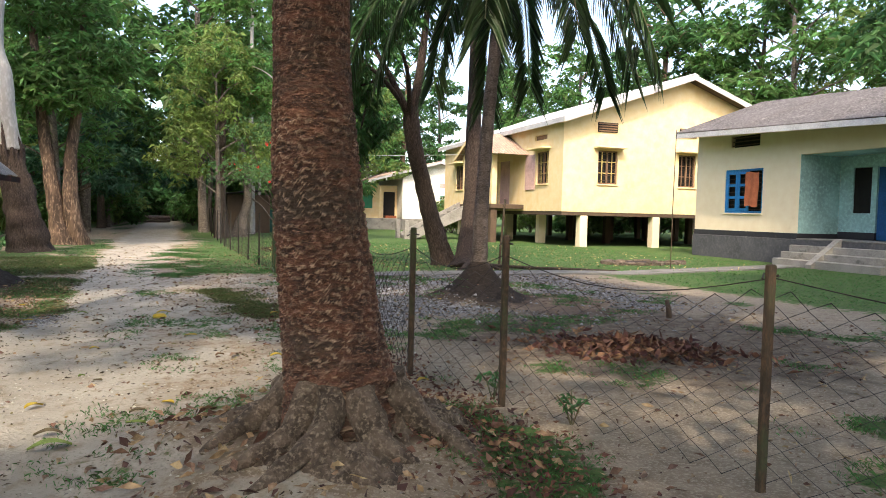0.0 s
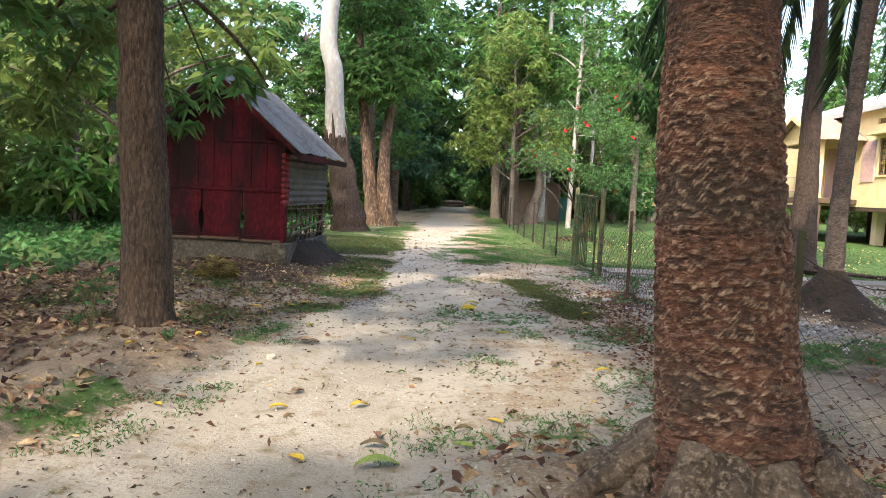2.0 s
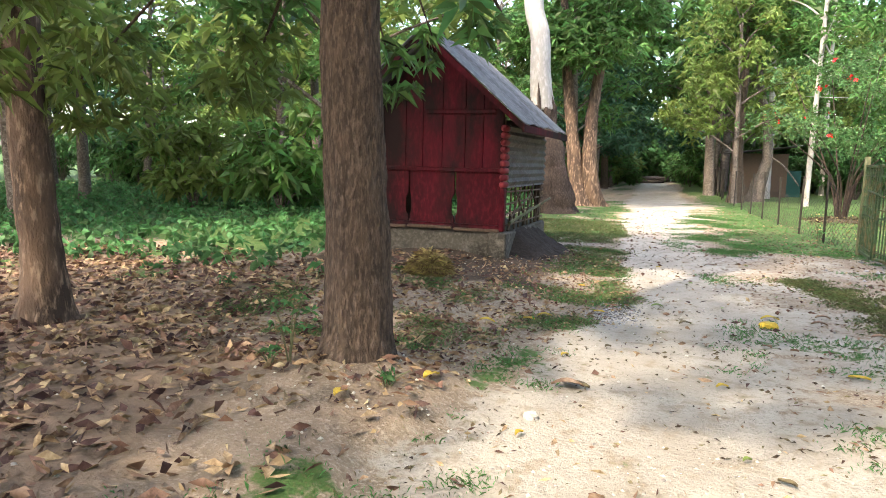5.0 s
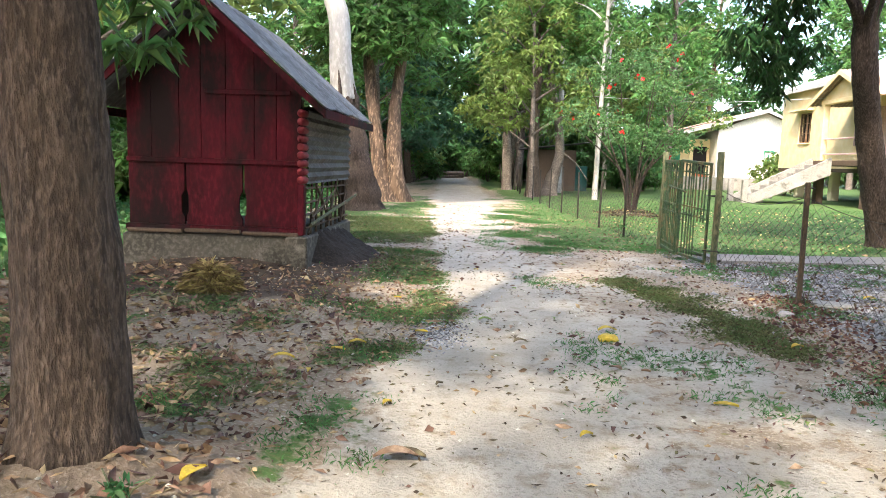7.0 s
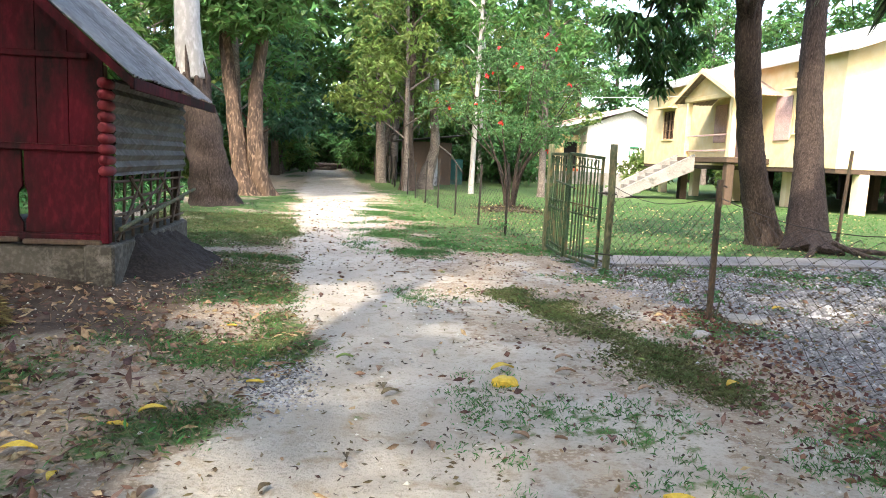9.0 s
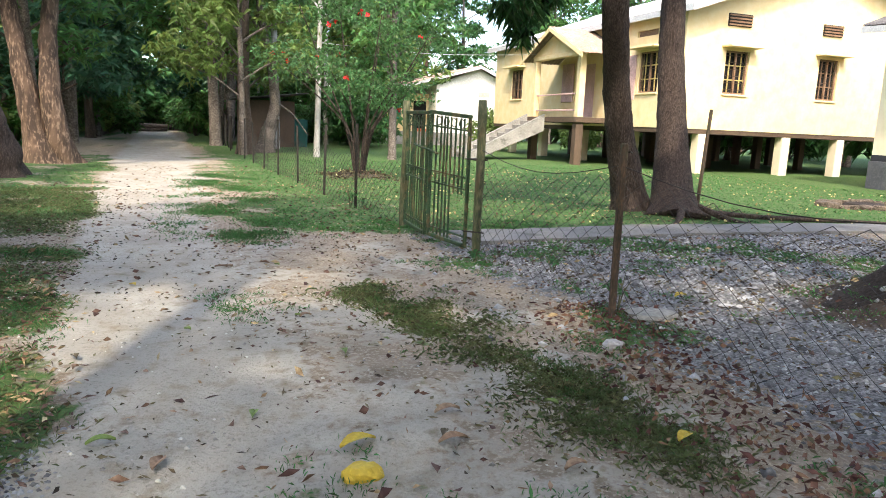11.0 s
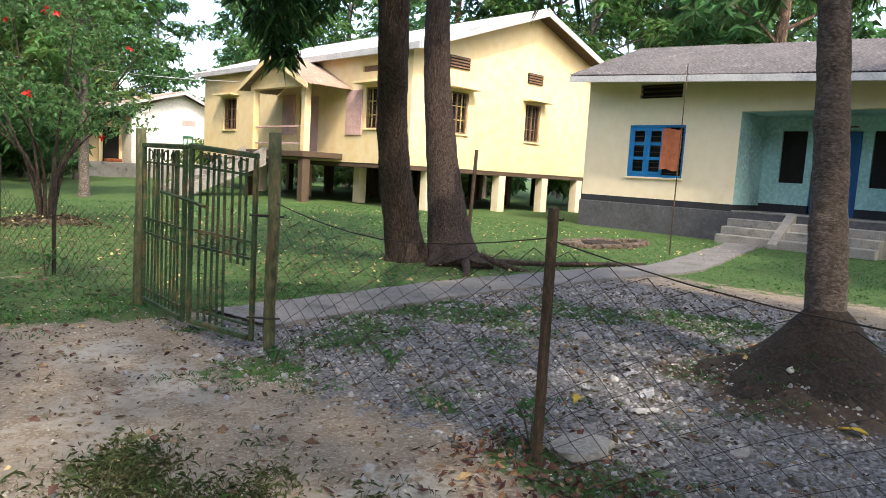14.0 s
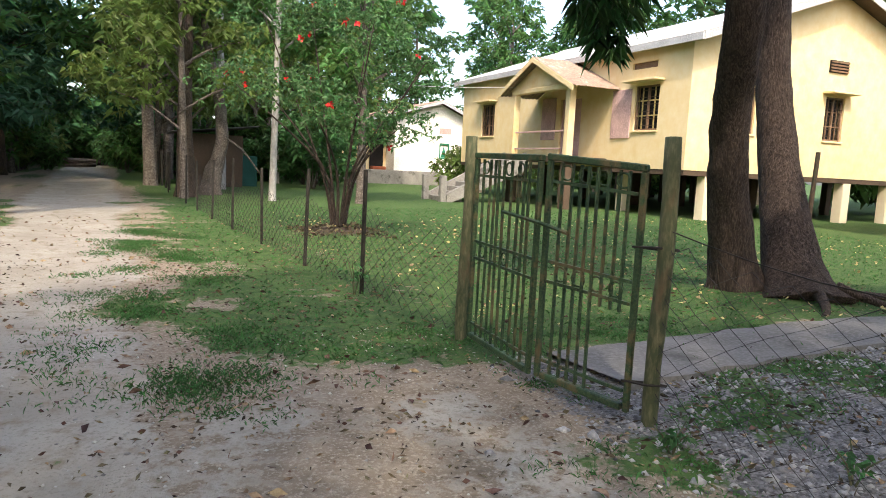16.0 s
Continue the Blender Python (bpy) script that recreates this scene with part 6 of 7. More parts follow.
# ---- forest ----
def forest_tree(kind):
    """Prototype trees: slim trunk, limbs, uneven crown of leaf whorls."""
    lm = (M_LEAF, M_LEAFDEEP, M_LEAFYEL, M_LEAFBLUE, M_LEAF, M_LEAFDEEP)[kind]
    bk = (M_BARKGREY, M_BARKTAN, M_BARKGREY, M_BARKBROWN, M_BARKPALE, M_BARKGREY)[kind]
    H = (9, 10, 8, 7.5, 13, 11)[kind]
    low = (3.0, 3.6, 2.4, 1.8, 5.0, 3.2)[kind]
    label = ("slender forest tree with layered fresh green crown", "tall forest tree with deep green crown", "young forest tree with yellow-green leaves", "broad shade tree with blue-green foliage", "tall pale-stemmed forest tree, high thin crown", "forest tree with dense dark crown")[kind]
    t = thing("forest_tree", label, "tree", "forest trees")
    bend = random.uniform(-0.5, 0.5)
    line = curve_pts([(0, 0, -0.3), (0.05 * bend, 0, 0.5), (0.4 * bend, 0.1, H * 0.45), (0.8 * bend, 0.2, H * 0.9)], 6)
    r = (0.16, 0.2, 0.13, 0.2, 0.12, 0.22)[kind]
    part("trunk", trunk_geo(line, lerp_list([r * 1.5, r, r * 0.75, r * 0.3], len(line)), 10, 0.12, 0.4), bk, t, smooth=True)
    blobs, top = [], Vector((0.6 * bend, 0.1, 0))
    for k in range(13):
        a = k * 2.4 + random.uniform(-0.4, 0.4)
        z = low + (H - low) * (k + 0.5) / 13
        reach = (2.5 if kind != 4 else 1.6) * (1 - 0.45 * k / 13) * random.uniform(0.7, 1.15)
        e = top + Vector((math.cos(a) * reach, math.sin(a) * reach, z + 0.3))
        ln = curve_pts([top + Vector((0, 0, z - 0.6)), top + Vector((math.cos(a) * reach * 0.5, math.sin(a) * reach * 0.5, z)), e], 3)
        part("limb", trunk_geo(ln, lerp_list([0.05, 0.012], len(ln)), 5, 0.1), bk, t)
        blobs += [(e.x, e.y, e.z, random.uniform(0.7, 1.15)), (e.x * 0.55, e.y * 0.55, e.z + 0.2, random.uniform(0.6, 0.9))]
    n = (880, 880, 820, 1000, 560, 1000)[kind]
    part("crown", whorls(blob_points(blobs, n), 5, (0.33, 0.35, 0.30, 0.37, 0.30, 0.35)[kind], 0.34, 0.4), lm, t)
    return t


KINDS = [forest_tree(k) for k in range(6)]
used = set()


def plant(kind, x, y, s=1.0):
    m = pose(x, y, height(x, y) if abs(x) < 60 else 0, 0, 0, random.uniform(0, 360)) @ Matrix.Scale(1, 4)
    proto = KINDS[kind]
    if kind not in used:
        used.add(kind)
        proto.matrix_basis = m
        proto.scale = (s, s, s)
        return proto
    c = copy_thing(proto, m)
    c.scale = (s, s, s * random.uniform(0.92, 1.1))
    return c


def far_enough(x, y, taken, d):
    return all((x - a) ** 2 + (y - b) ** 2 > d * d for a, b in taken)


taken = []
rnd = random.Random(5)


def scatter_trees(n, x0, x1, y0, y1, kinds, gap, ok, smin=0.85, smax=1.25):
    made = tries = 0
    while made < n and tries < n * 40:
        tries += 1
        x, y = rnd.uniform(x0, x1), rnd.uniform(y0, y1)
        if not ok(x, y) or not far_enough(x, y, taken, gap):
            continue
        taken.append((x, y))
        plant(rnd.choice(kinds), x, y, rnd.uniform(smin, smax))
        made += 1


def bush_proto(kind):
    t = thing("bush", ("leafy green undergrowth bush", "pale yellow-green undergrowth bush", "dark green undergrowth thicket")[kind], "bush", "undergrowth")
    blobs = []
    for k in range(8):
        a = k * 2.4
        e = (0.9 * math.cos(a) * random.uniform(0.5, 1.2), 0.9 * math.sin(a) * random.uniform(0.5, 1.2), 0.5 + 1.7 * random.random())
        ln = curve_pts([(0, 0, -0.1), (e[0] * 0.4, e[1] * 0.4, e[2] * 0.6), e], 3)
        part("stem", trunk_geo(ln, lerp_list([0.03, 0.008], len(ln)), 4, 0.1), M_BARKGREY, t)
        blobs.append((*e, random.uniform(0.5, 0.8)))
    part("crown", whorls(blob_points(blobs, 330), 5, 0.31, 0.38, 0.35, 0.6), (M_LEAF, M_LEAFYEL, M_LEAFDEEP)[kind], t)
    return t


# left wood, track verges, far end, behind the houses, behind the walker
scatter_trees(32, -26, -8.5, 4, 40, (2, 0, 2, 0), 2.3, lambda x, y: not (x > -10.5 and y < 17), 0.8, 1.1)
scatter_trees(14, -45, -22, 5, 70, (0, 1, 3, 5), 3.5, lambda x, y: True)
scatter_trees(14, -9, -3.8, 29, 66, (0, 0, 2, 5, 3), 2.4, lambda x, y: x < road_x(y) - 2.4)
scatter_trees(16, 0.8, 9.0, 30, 66, (0, 4, 4, 2, 2), 2.2, lambda x, y: x > road_x(y) + 2.2 and not (1.4 < x < 5.5 and 35 < y < 45))
scatter_trees(6, -7.5, 4.5, 36, 58, (0, 5, 3, 0), 2.0, lambda x, y: 2.2 < abs(x - road_x(y)) < 4.6 and not (1.0 < x < 5.5 and 35 < y < 45), 1.35, 1.7)
scatter_trees(6, -16, 6, 80, 92, (3, 5, 1), 3.0, lambda x, y: True, 1.1, 1.5)
scatter_trees(12, 3, 40, 62, 84, (0, 1, 2, 5), 4.0, lambda x, y: True, 1.3, 1.8)
scatter_trees(16, 29.5, 52, 14, 62, (0, 2, 0, 1), 4.0, lambda x, y: True, 1.3, 1.8)
scatter_trees(5, 5, 12, 44, 60, (0, 1, 2), 3.0, lambda x, y: x < 10.5, 0.9, 1.2)
# Mostly unseen trees added to shade track and yard; last row backs the houses.
for x, y, sc, k in ((-1.9, -4.3, 1.15, 1), (3.4, -2.6, 1.15, 5), (6.4, 0.4, 1.1, 0), (9.4, 2.6, 1.1, 1), (-7.5, 0.5, 1.2, 0), (12.6, 5.4, 1.1, 1), (6.8, -4.4, 1.2, 5), (15.0, 8.0, 1.1, 0),
                    (-6.9, 15.4, 1.1, 2), (-4.9, 0.9, 0.8, 4), (-12, -8, 1.1, 0), (-8, -11, 1.1, 1), (-5, -7, 1.1, 0), (4.5, -8, 1.0, 1), (8.5, -7, 1.1, 0), (-9.5, -5.5, 1.1, 2), (-3.2, -10, 1.1, 0), (2.6, -11, 1.1, 2), (6.5, -12, 1.1, 1), (-6.5, -14, 1.1, 0), (-1.9, -6.5, 1.2, 0),
                    (34, 33, 1.7, 0), (39, 29, 1.7, 1), (31.5, 39, 1.6, 0), (43, 36, 1.9, 2), (36, 24, 1.6, 0)):
    plant(k, x, y, sc)
    taken.append((x, y))
BUSHES = [bush_proto(k) for k in range(3)]
first = set()


def scatter_bushes(n, x0, x1, y0, y1, ok, smin, smax, kinds=(0, 1, 2)):
    made = tries = 0
    while made < n and tries < n * 30:
        tries += 1
        x, y = rnd.uniform(x0, x1), rnd.uniform(y0, y1)
        if not ok(x, y):
            continue
        made += 1
        k, sc = rnd.choice(kinds), rnd.uniform(smin, smax)
        m = pose(x, y, height(x, y), 0, 0, rnd.uniform(0, 360))
        if k in first:
            copy_thing(BUSHES[k], m).scale = (sc, sc, sc)
        else:
            first.add(k)
            BUSHES[k].matrix_basis = m
            BUSHES[k].scale = (sc, sc, sc)


scatter_bushes(26, -36, -19, 11, 46, lambda x, y: True, 0.8, 1.6, (0, 2, 2))
scatter_bushes(12, -13, -7.5, 17, 30, lambda x, y: True, 0.7, 1.3, (0, 1, 0))
scatter_bushes(16, -12, -4.6, 30, 66, lambda x, y: x < road_x(y) - 3.2, 0.9, 1.7, (0, 1, 1))
scatter_bushes(18, -14, 5, 67, 80, lambda x, y: True, 1.5, 2.6, (2, 0, 2))
scatter_bushes(9, -8, 1, 68, 73, lambda x, y: True, 1.6, 2.4, (2, 2, 0))
scatter_bushes(14, 1.0, 9, 38, 66, lambda x, y: x > road_x(y) + 3.0 and not (1.4 < x < 5.5 and y < 45), 0.9, 1.6, (0, 2))
scatter_bushes(20, 8, 46, 62, 80, lambda x, y: True, 1.4, 2.4, (0, 1))
scatter_bushes(16, 29.5, 46, 12, 60, lambda x, y: True, 1.2, 2.2, (0, 1))
scatter_bushes(26, -9, 5, 52, 68, lambda x, y: abs(x - road_x(y)) > 2.2, 0.8, 1.6, (0, 1, 0))
scatter_bushes(9, 16, 30, 44.6, 49, lambda x, y: True, 0.8, 1.3, (0, 1))

# bare earth heaped round the palm's foot
vs, fs, nr, na = [], [], 26, 72
for r in range(nr):
    for k in range(na):
        a, q = 2 * math.pi * k / na, r / (nr - 1)
        d = q * (0.86 + 0.10 * math.sin(2 * a - 2.2) + 0.05 * math.sin(5 * a))
        x, y = 5.12 + d * math.cos(a), 10.80 + d * math.sin(a)
        vs.append((x, y, height(x, y) + 0.16 * math.exp(-(d / 0.22) ** 2) + 0.035 * (1 - q * q) + 0.03 * noise3((x, y, 2), 4.5) - (0.006 if q < 0.9 else 0.012 + 0.6 * (q - 0.9))))
        if r:
            i, j = (r - 1) * na, r * na
            fs.append((i + k, i + (k + 1) % na, j + (k + 1) % na, j + k))
tagged(part("earth_mound", Geo().add(vs, fs), M_SOIL, smooth=True), "dark bare earth mound round the palm foot", "mound")

# ---- ground cover ----
def ground_points(n, x0, x1, y0, y1, keep):
    """Random places with a chance keep(x, y)."""
    out = []
    r = random.Random(n)
    tries = 0
    while len(out) < n and tries < n * 12:
        tries += 1
        x, y = r.uniform(x0, x1), r.uniform(y0, y1)
        if r.random() < keep(x, y):
            out.append((x, y, height(x, y)))
    return np.array(out)


def lawn_keep(x, y):
    if (x > 15.3 and y > 27.2) or (x > 17.3 and y < 22.5) or abs(x - 13.0) < 1.2 and abs(y - 17.7) < 0.5:
        return 0
    s, g, gr, li = zone(x, y)
    return max(0.0, g - 0.25) * (1 - 0.8 * s)


def stuff(name, label, category, mesh, mat):
    return tagged(part(name, mesh, mat), label, category, kind="stuff")


p = ground_points(26000, -3, 17, 1.5, 30, lawn_keep)
out = rng.normal(size=(len(p), 3)) * np.array([0.6, 0.6, 0.1]) + np.array([0, 0, 0.75])
stuff("lawn_grass", "short green lawn grass blades", "grass", leaf_mesh(p, out, rng.uniform(0.035, 0.10, len(p)), rng.uniform(0.008, 0.016, len(p)), 0.25), M_GRASS)

p = ground_points(7000, -24, -4.0, 9.5, 34, lambda x, y: 0 if (-4.7 < x < -2 and 11 < y < 15) else smoothstep(-x, 3.8, 5.6))
stuff("ground_weeds", "low leafy green weeds under the trees", "weeds", whorls(p + np.array([0, 0, 0.10]) * rng.uniform(0.5, 2.2, (len(p), 1)), 5, 0.15, 0.5, 0.3, 0.8), M_WEED)

p = ground_points(17000, -9, -1.5, 1.0, 11.5, lambda x, y: zone(x, y)[3] + 0.05)
flat = rng.normal(size=(len(p), 3)) * np.array([1, 1, 0.25])
stuff("leaf_litter", "dry brown fallen leaves covering the forest floor", "leaves", leaf_mesh(p + np.array([0, 0, 0.015]), flat, rng.uniform(0.04, 0.14, len(p)), rng.uniform(0.02, 0.06, len(p)), 0.05), M_LITTER)

p = ground_points(2400, -2.5, 9, 1.0, 26, lambda x, y: 0.7)
flat = rng.normal(size=(len(p), 3)) * np.array([1, 1, 0.25])
stuff("scattered_leaves", "scattered small dry leaves on track and yard", "leaves", leaf_mesh(p + np.array([0, 0, 0.012]), flat, rng.uniform(0.04, 0.10, len(p)), rng.uniform(0.015, 0.045, len(p)), 0.05), M_LITTER)

p = ground_points(15000, -5, 9, 0.8, 22, lambda x, y: 0.25 + 0.75 * smoothstep(abs(x - road_x(y)) / road_w(y) + 0.5 * noise3((x, y, 9), 1.2), 0.5, 1.2))
flat = rng.normal(size=(len(p), 3)) * np.array([1, 1, 0.2])
stuff("leaf_debris", "small crumbled leaf bits and twigs on the ground", "debris", leaf_mesh(p + np.array([0, 0, 0.008]), flat, rng.uniform(0.015, 0.06, len(p)), rng.uniform(0.006, 0.022, len(p)), 0.03), M_LITTER)


def tuft_keep(x, y):
    d = abs(x - road_x(y)) / road_w(y)
    if d < 0.55 or (-4.8 < x < -2.3 and 11 < y < 14.6):
        return 0
    return max(smoothstep(noise3((x, y, 11), 0.55) + 0.7 * noise3((x, y, 5), 1.7), 0.05, 0.4), 1.0 if zone(x, y)[1] > 0.6 and y < 14.5 else 0.0)


c = ground_points(1700, -4, 8, 1.2, 16, tuft_keep)
p = np.repeat(c, 34, axis=0) + rng.normal(size=(len(c) * 34, 3)) * np.array([0.055, 0.055, 0])
out = rng.normal(size=(len(p), 3)) * np.array([0.6, 0.6, 0.1]) + np.array([0, 0, 1.0])
stuff("grass_tufts", "patchy green grass tufts on the sandy verge", "grass", leaf_mesh(p, out, rng.uniform(0.02, 0.06, len(p)), rng.uniform(0.003, 0.006, len(p)), 0.3), M_GRASS)

c = ground_points(400, -0.9, 2.4, 14.6, 23.5, lambda x, y: math.exp(-((x - road_x(y) - road_w(y) - 0.35) / 0.5) ** 2) * smoothstep(noise3((x, y, 17), 1.4), -0.15, 0.3))
p = np.repeat(c, 40, axis=0) + rng.normal(size=(len(c) * 40, 3)) * np.array([0.10, 0.10, 0])
out = rng.normal(size=(len(p), 3)) * np.array([0.6, 0.6, 0.1]) + np.array([0, 0, 1.0])
stuff("verge_grass", "thin patchy grass creeping over the sandy track edge", "grass", leaf_mesh(p, out, rng.uniform(0.02, 0.07, len(p)), rng.uniform(0.004, 0.008, len(p)), 0.3), M_GRASS)

heap = rng.normal(size=(900, 2))
heap = np.stack([5.05 + 0.45 * heap[:, 0] + 0.1 * heap[:, 1], 6.35 + 0.28 * heap[:, 1] - 0.25 * heap[:, 0], np.zeros(900)], axis=1)
heap[:, 2] = 0.02 + 0.10 * np.exp(-((heap[:, 0] - 5.05) ** 2 + (heap[:, 1] - 6.35) ** 2) * 3) * rng.uniform(0.2, 1, 900)
stuff("leaf_heap", "raked heap of dry red-brown leaves in the yard", "leaves", leaf_mesh(heap, rng.normal(size=(900, 3)) * np.array([1, 1, 0.5]), rng.uniform(0.08, 0.17, 900), rng.uniform(0.04, 0.07, 900), 0.1), M_LITTERRED)
p = ground_points(3600, 1.4, 3.4, 3.0, 11.6, lambda x, y: math.exp(-((x - float(np.interp(y, [3, 7, 9, 11.6], [2.6, 2.25, 2.1, 2.55]))) / 0.38) ** 2))
stuff("leaf_drift", "drift of dark red-brown leaves along the fence foot", "leaves", leaf_mesh(p + np.array([0, 0, 0.02]), rng.normal(size=(len(p), 3)) * np.array([1, 1, 0.4]), rng.uniform(0.02, 0.075, len(p)), rng.uniform(0.01, 0.035, len(p)), 0.1), M_LITTERRED)
p = ground_points(420, 2.6, 4.2, 22.0, 23.8, lambda x, y: 0.6)
stuff("leaf_drift", "dead brown leaves under the hibiscus shrub", "leaves", leaf_mesh(p + np.array([0, 0, 0.03]), rng.normal(size=(len(p), 3)) * np.array([1, 1, 0.4]), rng.uniform(0.06, 0.14, len(p)), rng.uniform(0.03, 0.06, len(p)), 0.1), M_TWIG)


def pebbles(p, lo, hi):
    """Small uneven octahedra."""
    n = len(p)
    s = rng.uniform(lo, hi, (n, 1, 1)) * rng.uniform(0.6, 1.3, (n, 6, 1))
    d = np.array([[1, 0, 0], [0, 1, 0], [-1, 0, 0], [0, -1, 0], [0, 0, 0.7], [0, 0, -0.7]])[None] * s
    a = rng.uniform(0, 6.28, n)
    c, sn = np.cos(a)[:, None], np.sin(a)[:, None]
    d = np.stack([d[..., 0] * c - d[..., 1] * sn, d[..., 0] * sn + d[..., 1] * c, d[..., 2]], axis=2)
    v = (p[:, None, :] + d).reshape(-1, 3)
    f = np.array([[0, 1, 4], [1, 2, 4], [2, 3, 4], [3, 0, 4], [1, 0, 5], [2, 1, 5], [3, 2, 5], [0, 3, 5]])
    return v, (np.arange(n)[:, None, None] * 6 + f[None]).reshape(-1, 3)


p = ground_points(15000, 1.6, 9, 6.8, 15, lambda x, y: zone(x, y)[2])
stuff("gravel", "grey crushed gravel spread inside the fence", "gravel", pebbles(p, 0.006, 0.024), M_PEBBLE)
p = ground_points(700, 1.5, 8, 7.0, 14.8, lambda x, y: 0.3 * zone(x, y)[2] + 0.1)
stuff("loose_stones", "larger loose grey stones among the gravel", "stones", pebbles(p, 0.02, 0.05), M_PEBBLE)
p = ground_points(3200, 2.0, 9, 7.0, 15, lambda x, y: zone(x, y)[2])
stuff("leaf_debris", "small dark dead leaves lying on the gravel", "debris", leaf_mesh(p + np.array([0, 0, 0.014]), rng.normal(size=(len(p), 3)) * np.array([1, 1, 0.3]), rng.uniform(0.02, 0.08, len(p)), rng.uniform(0.01, 0.03, len(p)), 0.06), M_TWIG)
p = ground_points(6500, -2.2, 2.4, 1.2, 20, lambda x, y: 0.25 + 0.75 * smoothstep(noise3((x, y, 41), 1.1), -0.1, 0.35))
stuff("leaf_debris", "dark leaf crumbs and twig bits on the sand", "debris", leaf_mesh(p + np.array([0, 0, 0.008]), rng.normal(size=(len(p), 3)) * np.array([1, 1, 0.2]), rng.uniform(0.012, 0.055, len(p)), rng.uniform(0.004, 0.02, len(p)), 0.05), M_TWIG)
c = ground_points(1500, -4.2, -0.5, 6.6, 20, lambda x, y: smoothstep(verge(x, y), 0.0, 0.25) * smoothstep(zone(x, y)[1], 0.2, 0.55) * (1 - damp_soil(x, y)))
p = np.repeat(c, 30, axis=0) + rng.normal(size=(len(c) * 30, 3)) * np.array([0.09, 0.09, 0])
stuff("verge_grass", "thin olive grass among litter on the shed verge", "grass", leaf_mesh(p, rng.normal(size=(len(p), 3)) * np.array([0.7, 0.7, 0.1]) + np.array([0, 0, 0.8]), rng.uniform(0.02, 0.075, len(p)), rng.uniform(0.003, 0.006, len(p)), 0.3), M_DRYGRASS)
p = ground_points(5000, -4.2, -0.6, 6.4, 13.5, lambda x, y: smoothstep(verge(x, y), -0.1, 0.2) * (1 - 0.6 * damp_soil(x, y)))
stuff("leaf_litter", "crumbled dry leaves and straw on the shed verge", "leaves", leaf_mesh(p + np.array([0, 0, 0.012]), rng.normal(size=(len(p), 3)) * np.array([1, 1, 0.25]), rng.uniform(0.02, 0.09, len(p)), rng.uniform(0.008, 0.03, len(p)), 0.05), M_LITTER)


def band_keep(x, y):
    best = 9.0
    for (ax, ay), (bx, by) in zip(BAND, BAND[1:]):
        t = min(max(((x - ax) * (bx - ax) + (y - ay) * (by - ay)) / ((bx - ax) ** 2 + (by - ay) ** 2), 0), 1)
        best = min(best, math.hypot(x - ax - t * (bx - ax), y - ay - t * (by - ay)))
    return math.exp(-(best / 0.26) ** 2) * smoothstep(noise3((x, y, 31), 2.3), -0.25, 0.25)


c = ground_points(300, 0.6, 2.2, 8.8, 12.8, band_keep)
p = np.repeat(c, 42, axis=0) + rng.normal(size=(len(c) * 42, 3)) * np.array([0.09, 0.09, 0])
stuff("grass_tufts", "soft grass strip growing along the track edge", "grass", leaf_mesh(p, rng.normal(size=(len(p), 3)) * np.array([0.6, 0.6, 0.1]) + np.array([0, 0, 0.9]), rng.uniform(0.025, 0.075, len(p)), rng.uniform(0.0025, 0.0045, len(p)), 0.4), M_DRYGRASS)
p = ground_points(4200, -3.5, 3, 0.8, 16, lambda x, y: 0.2 + 0.8 * smoothstep(noise3((x, y, 21), 0.9), 0.0, 0.4))
stuff("pebbles", "small pale pebbles on the sandy track", "pebbles", pebbles(p, 0.004, 0.015), M_STONE)

# single fallen leaves that stand out on the track
def fallen_leaf(x, y, size, turn, mat, label):
    t = tagged(new("fallen_leaf"), label, "leaf", "fallen leaves")
    g = Geo()
    m = Matrix.Translation((x, y, height(x, y) + 0.012)) @ Matrix.Rotation(turn, 4, "Z")
    up, dn = [], []
    for k in range(7):
        s = k / 6
        w = size * 0.21 * math.sin(math.pi * min(max(s, 0.04), 0.97)) ** 0.8
        z = size * (0.09 * math.sin(math.pi * s) + 0.06 * math.sin(3 * s + turn))
        up.append(m @ Vector((size * (s - 0.5), w, z + 0.012)))
        dn.append(m @ Vector((size * (s - 0.5), -w, z + 0.012)))
    mid = [(a + b) / 2 - Vector((0, 0, 0.012)) for a, b in zip(up, dn)]
    fs = [(k, k + 1, 8 + k, 7 + k) for k in range(6)] + [(7 + k, 8 + k, 15 + k, 14 + k) for k in range(6)]
    g.add(up + mid + dn, fs)
    part("blade", g, mat, t)
    return t


YL, BL = "curled yellow fallen leaf on the sand", "curled dark brown fallen leaf on the sand"
for x, y, s, a, mat, lab in ((0.46, 9.72, 0.17, 0.4, M_YELLEAF, YL), (-0.28, 9.8, 0.13, 1.3, M_LITTER, BL), (-0.9, 7.2, 0.2, 0.2, M_LITTER, BL), (-1.9, 6.2, 0.15, 1.6, M_YELLEAF, YL), (3.47, 11.6, 0.15, 0.3, M_YELLEAF, YL),
                             (4.31, 10.36, 0.16, 1.4, M_YELLEAF, YL), (0.9, 9.9, 0.13, 0.2, M_LITTER, BL), (-0.35, 3.9, 0.15, 2.6, M_YELLEAF, YL), (0.5, 3.3, 0.16, 0.8, M_YELLEAF, YL), (0.1, 5.1, 0.12, 1.9, M_LITTERRED, BL),
                             (2.6, 5.6, 0.12, 0.4, M_YELLEAF, YL), (-0.1, 5.6, 0.14, 0.9, M_YELLEAF, YL), (1.2, 9.3, 0.12, 0.3, M_LITTER, BL)):
    fallen_leaf(x, y, s, a, mat, lab)
GL = "flat green-yellow fallen leaf on the sand"
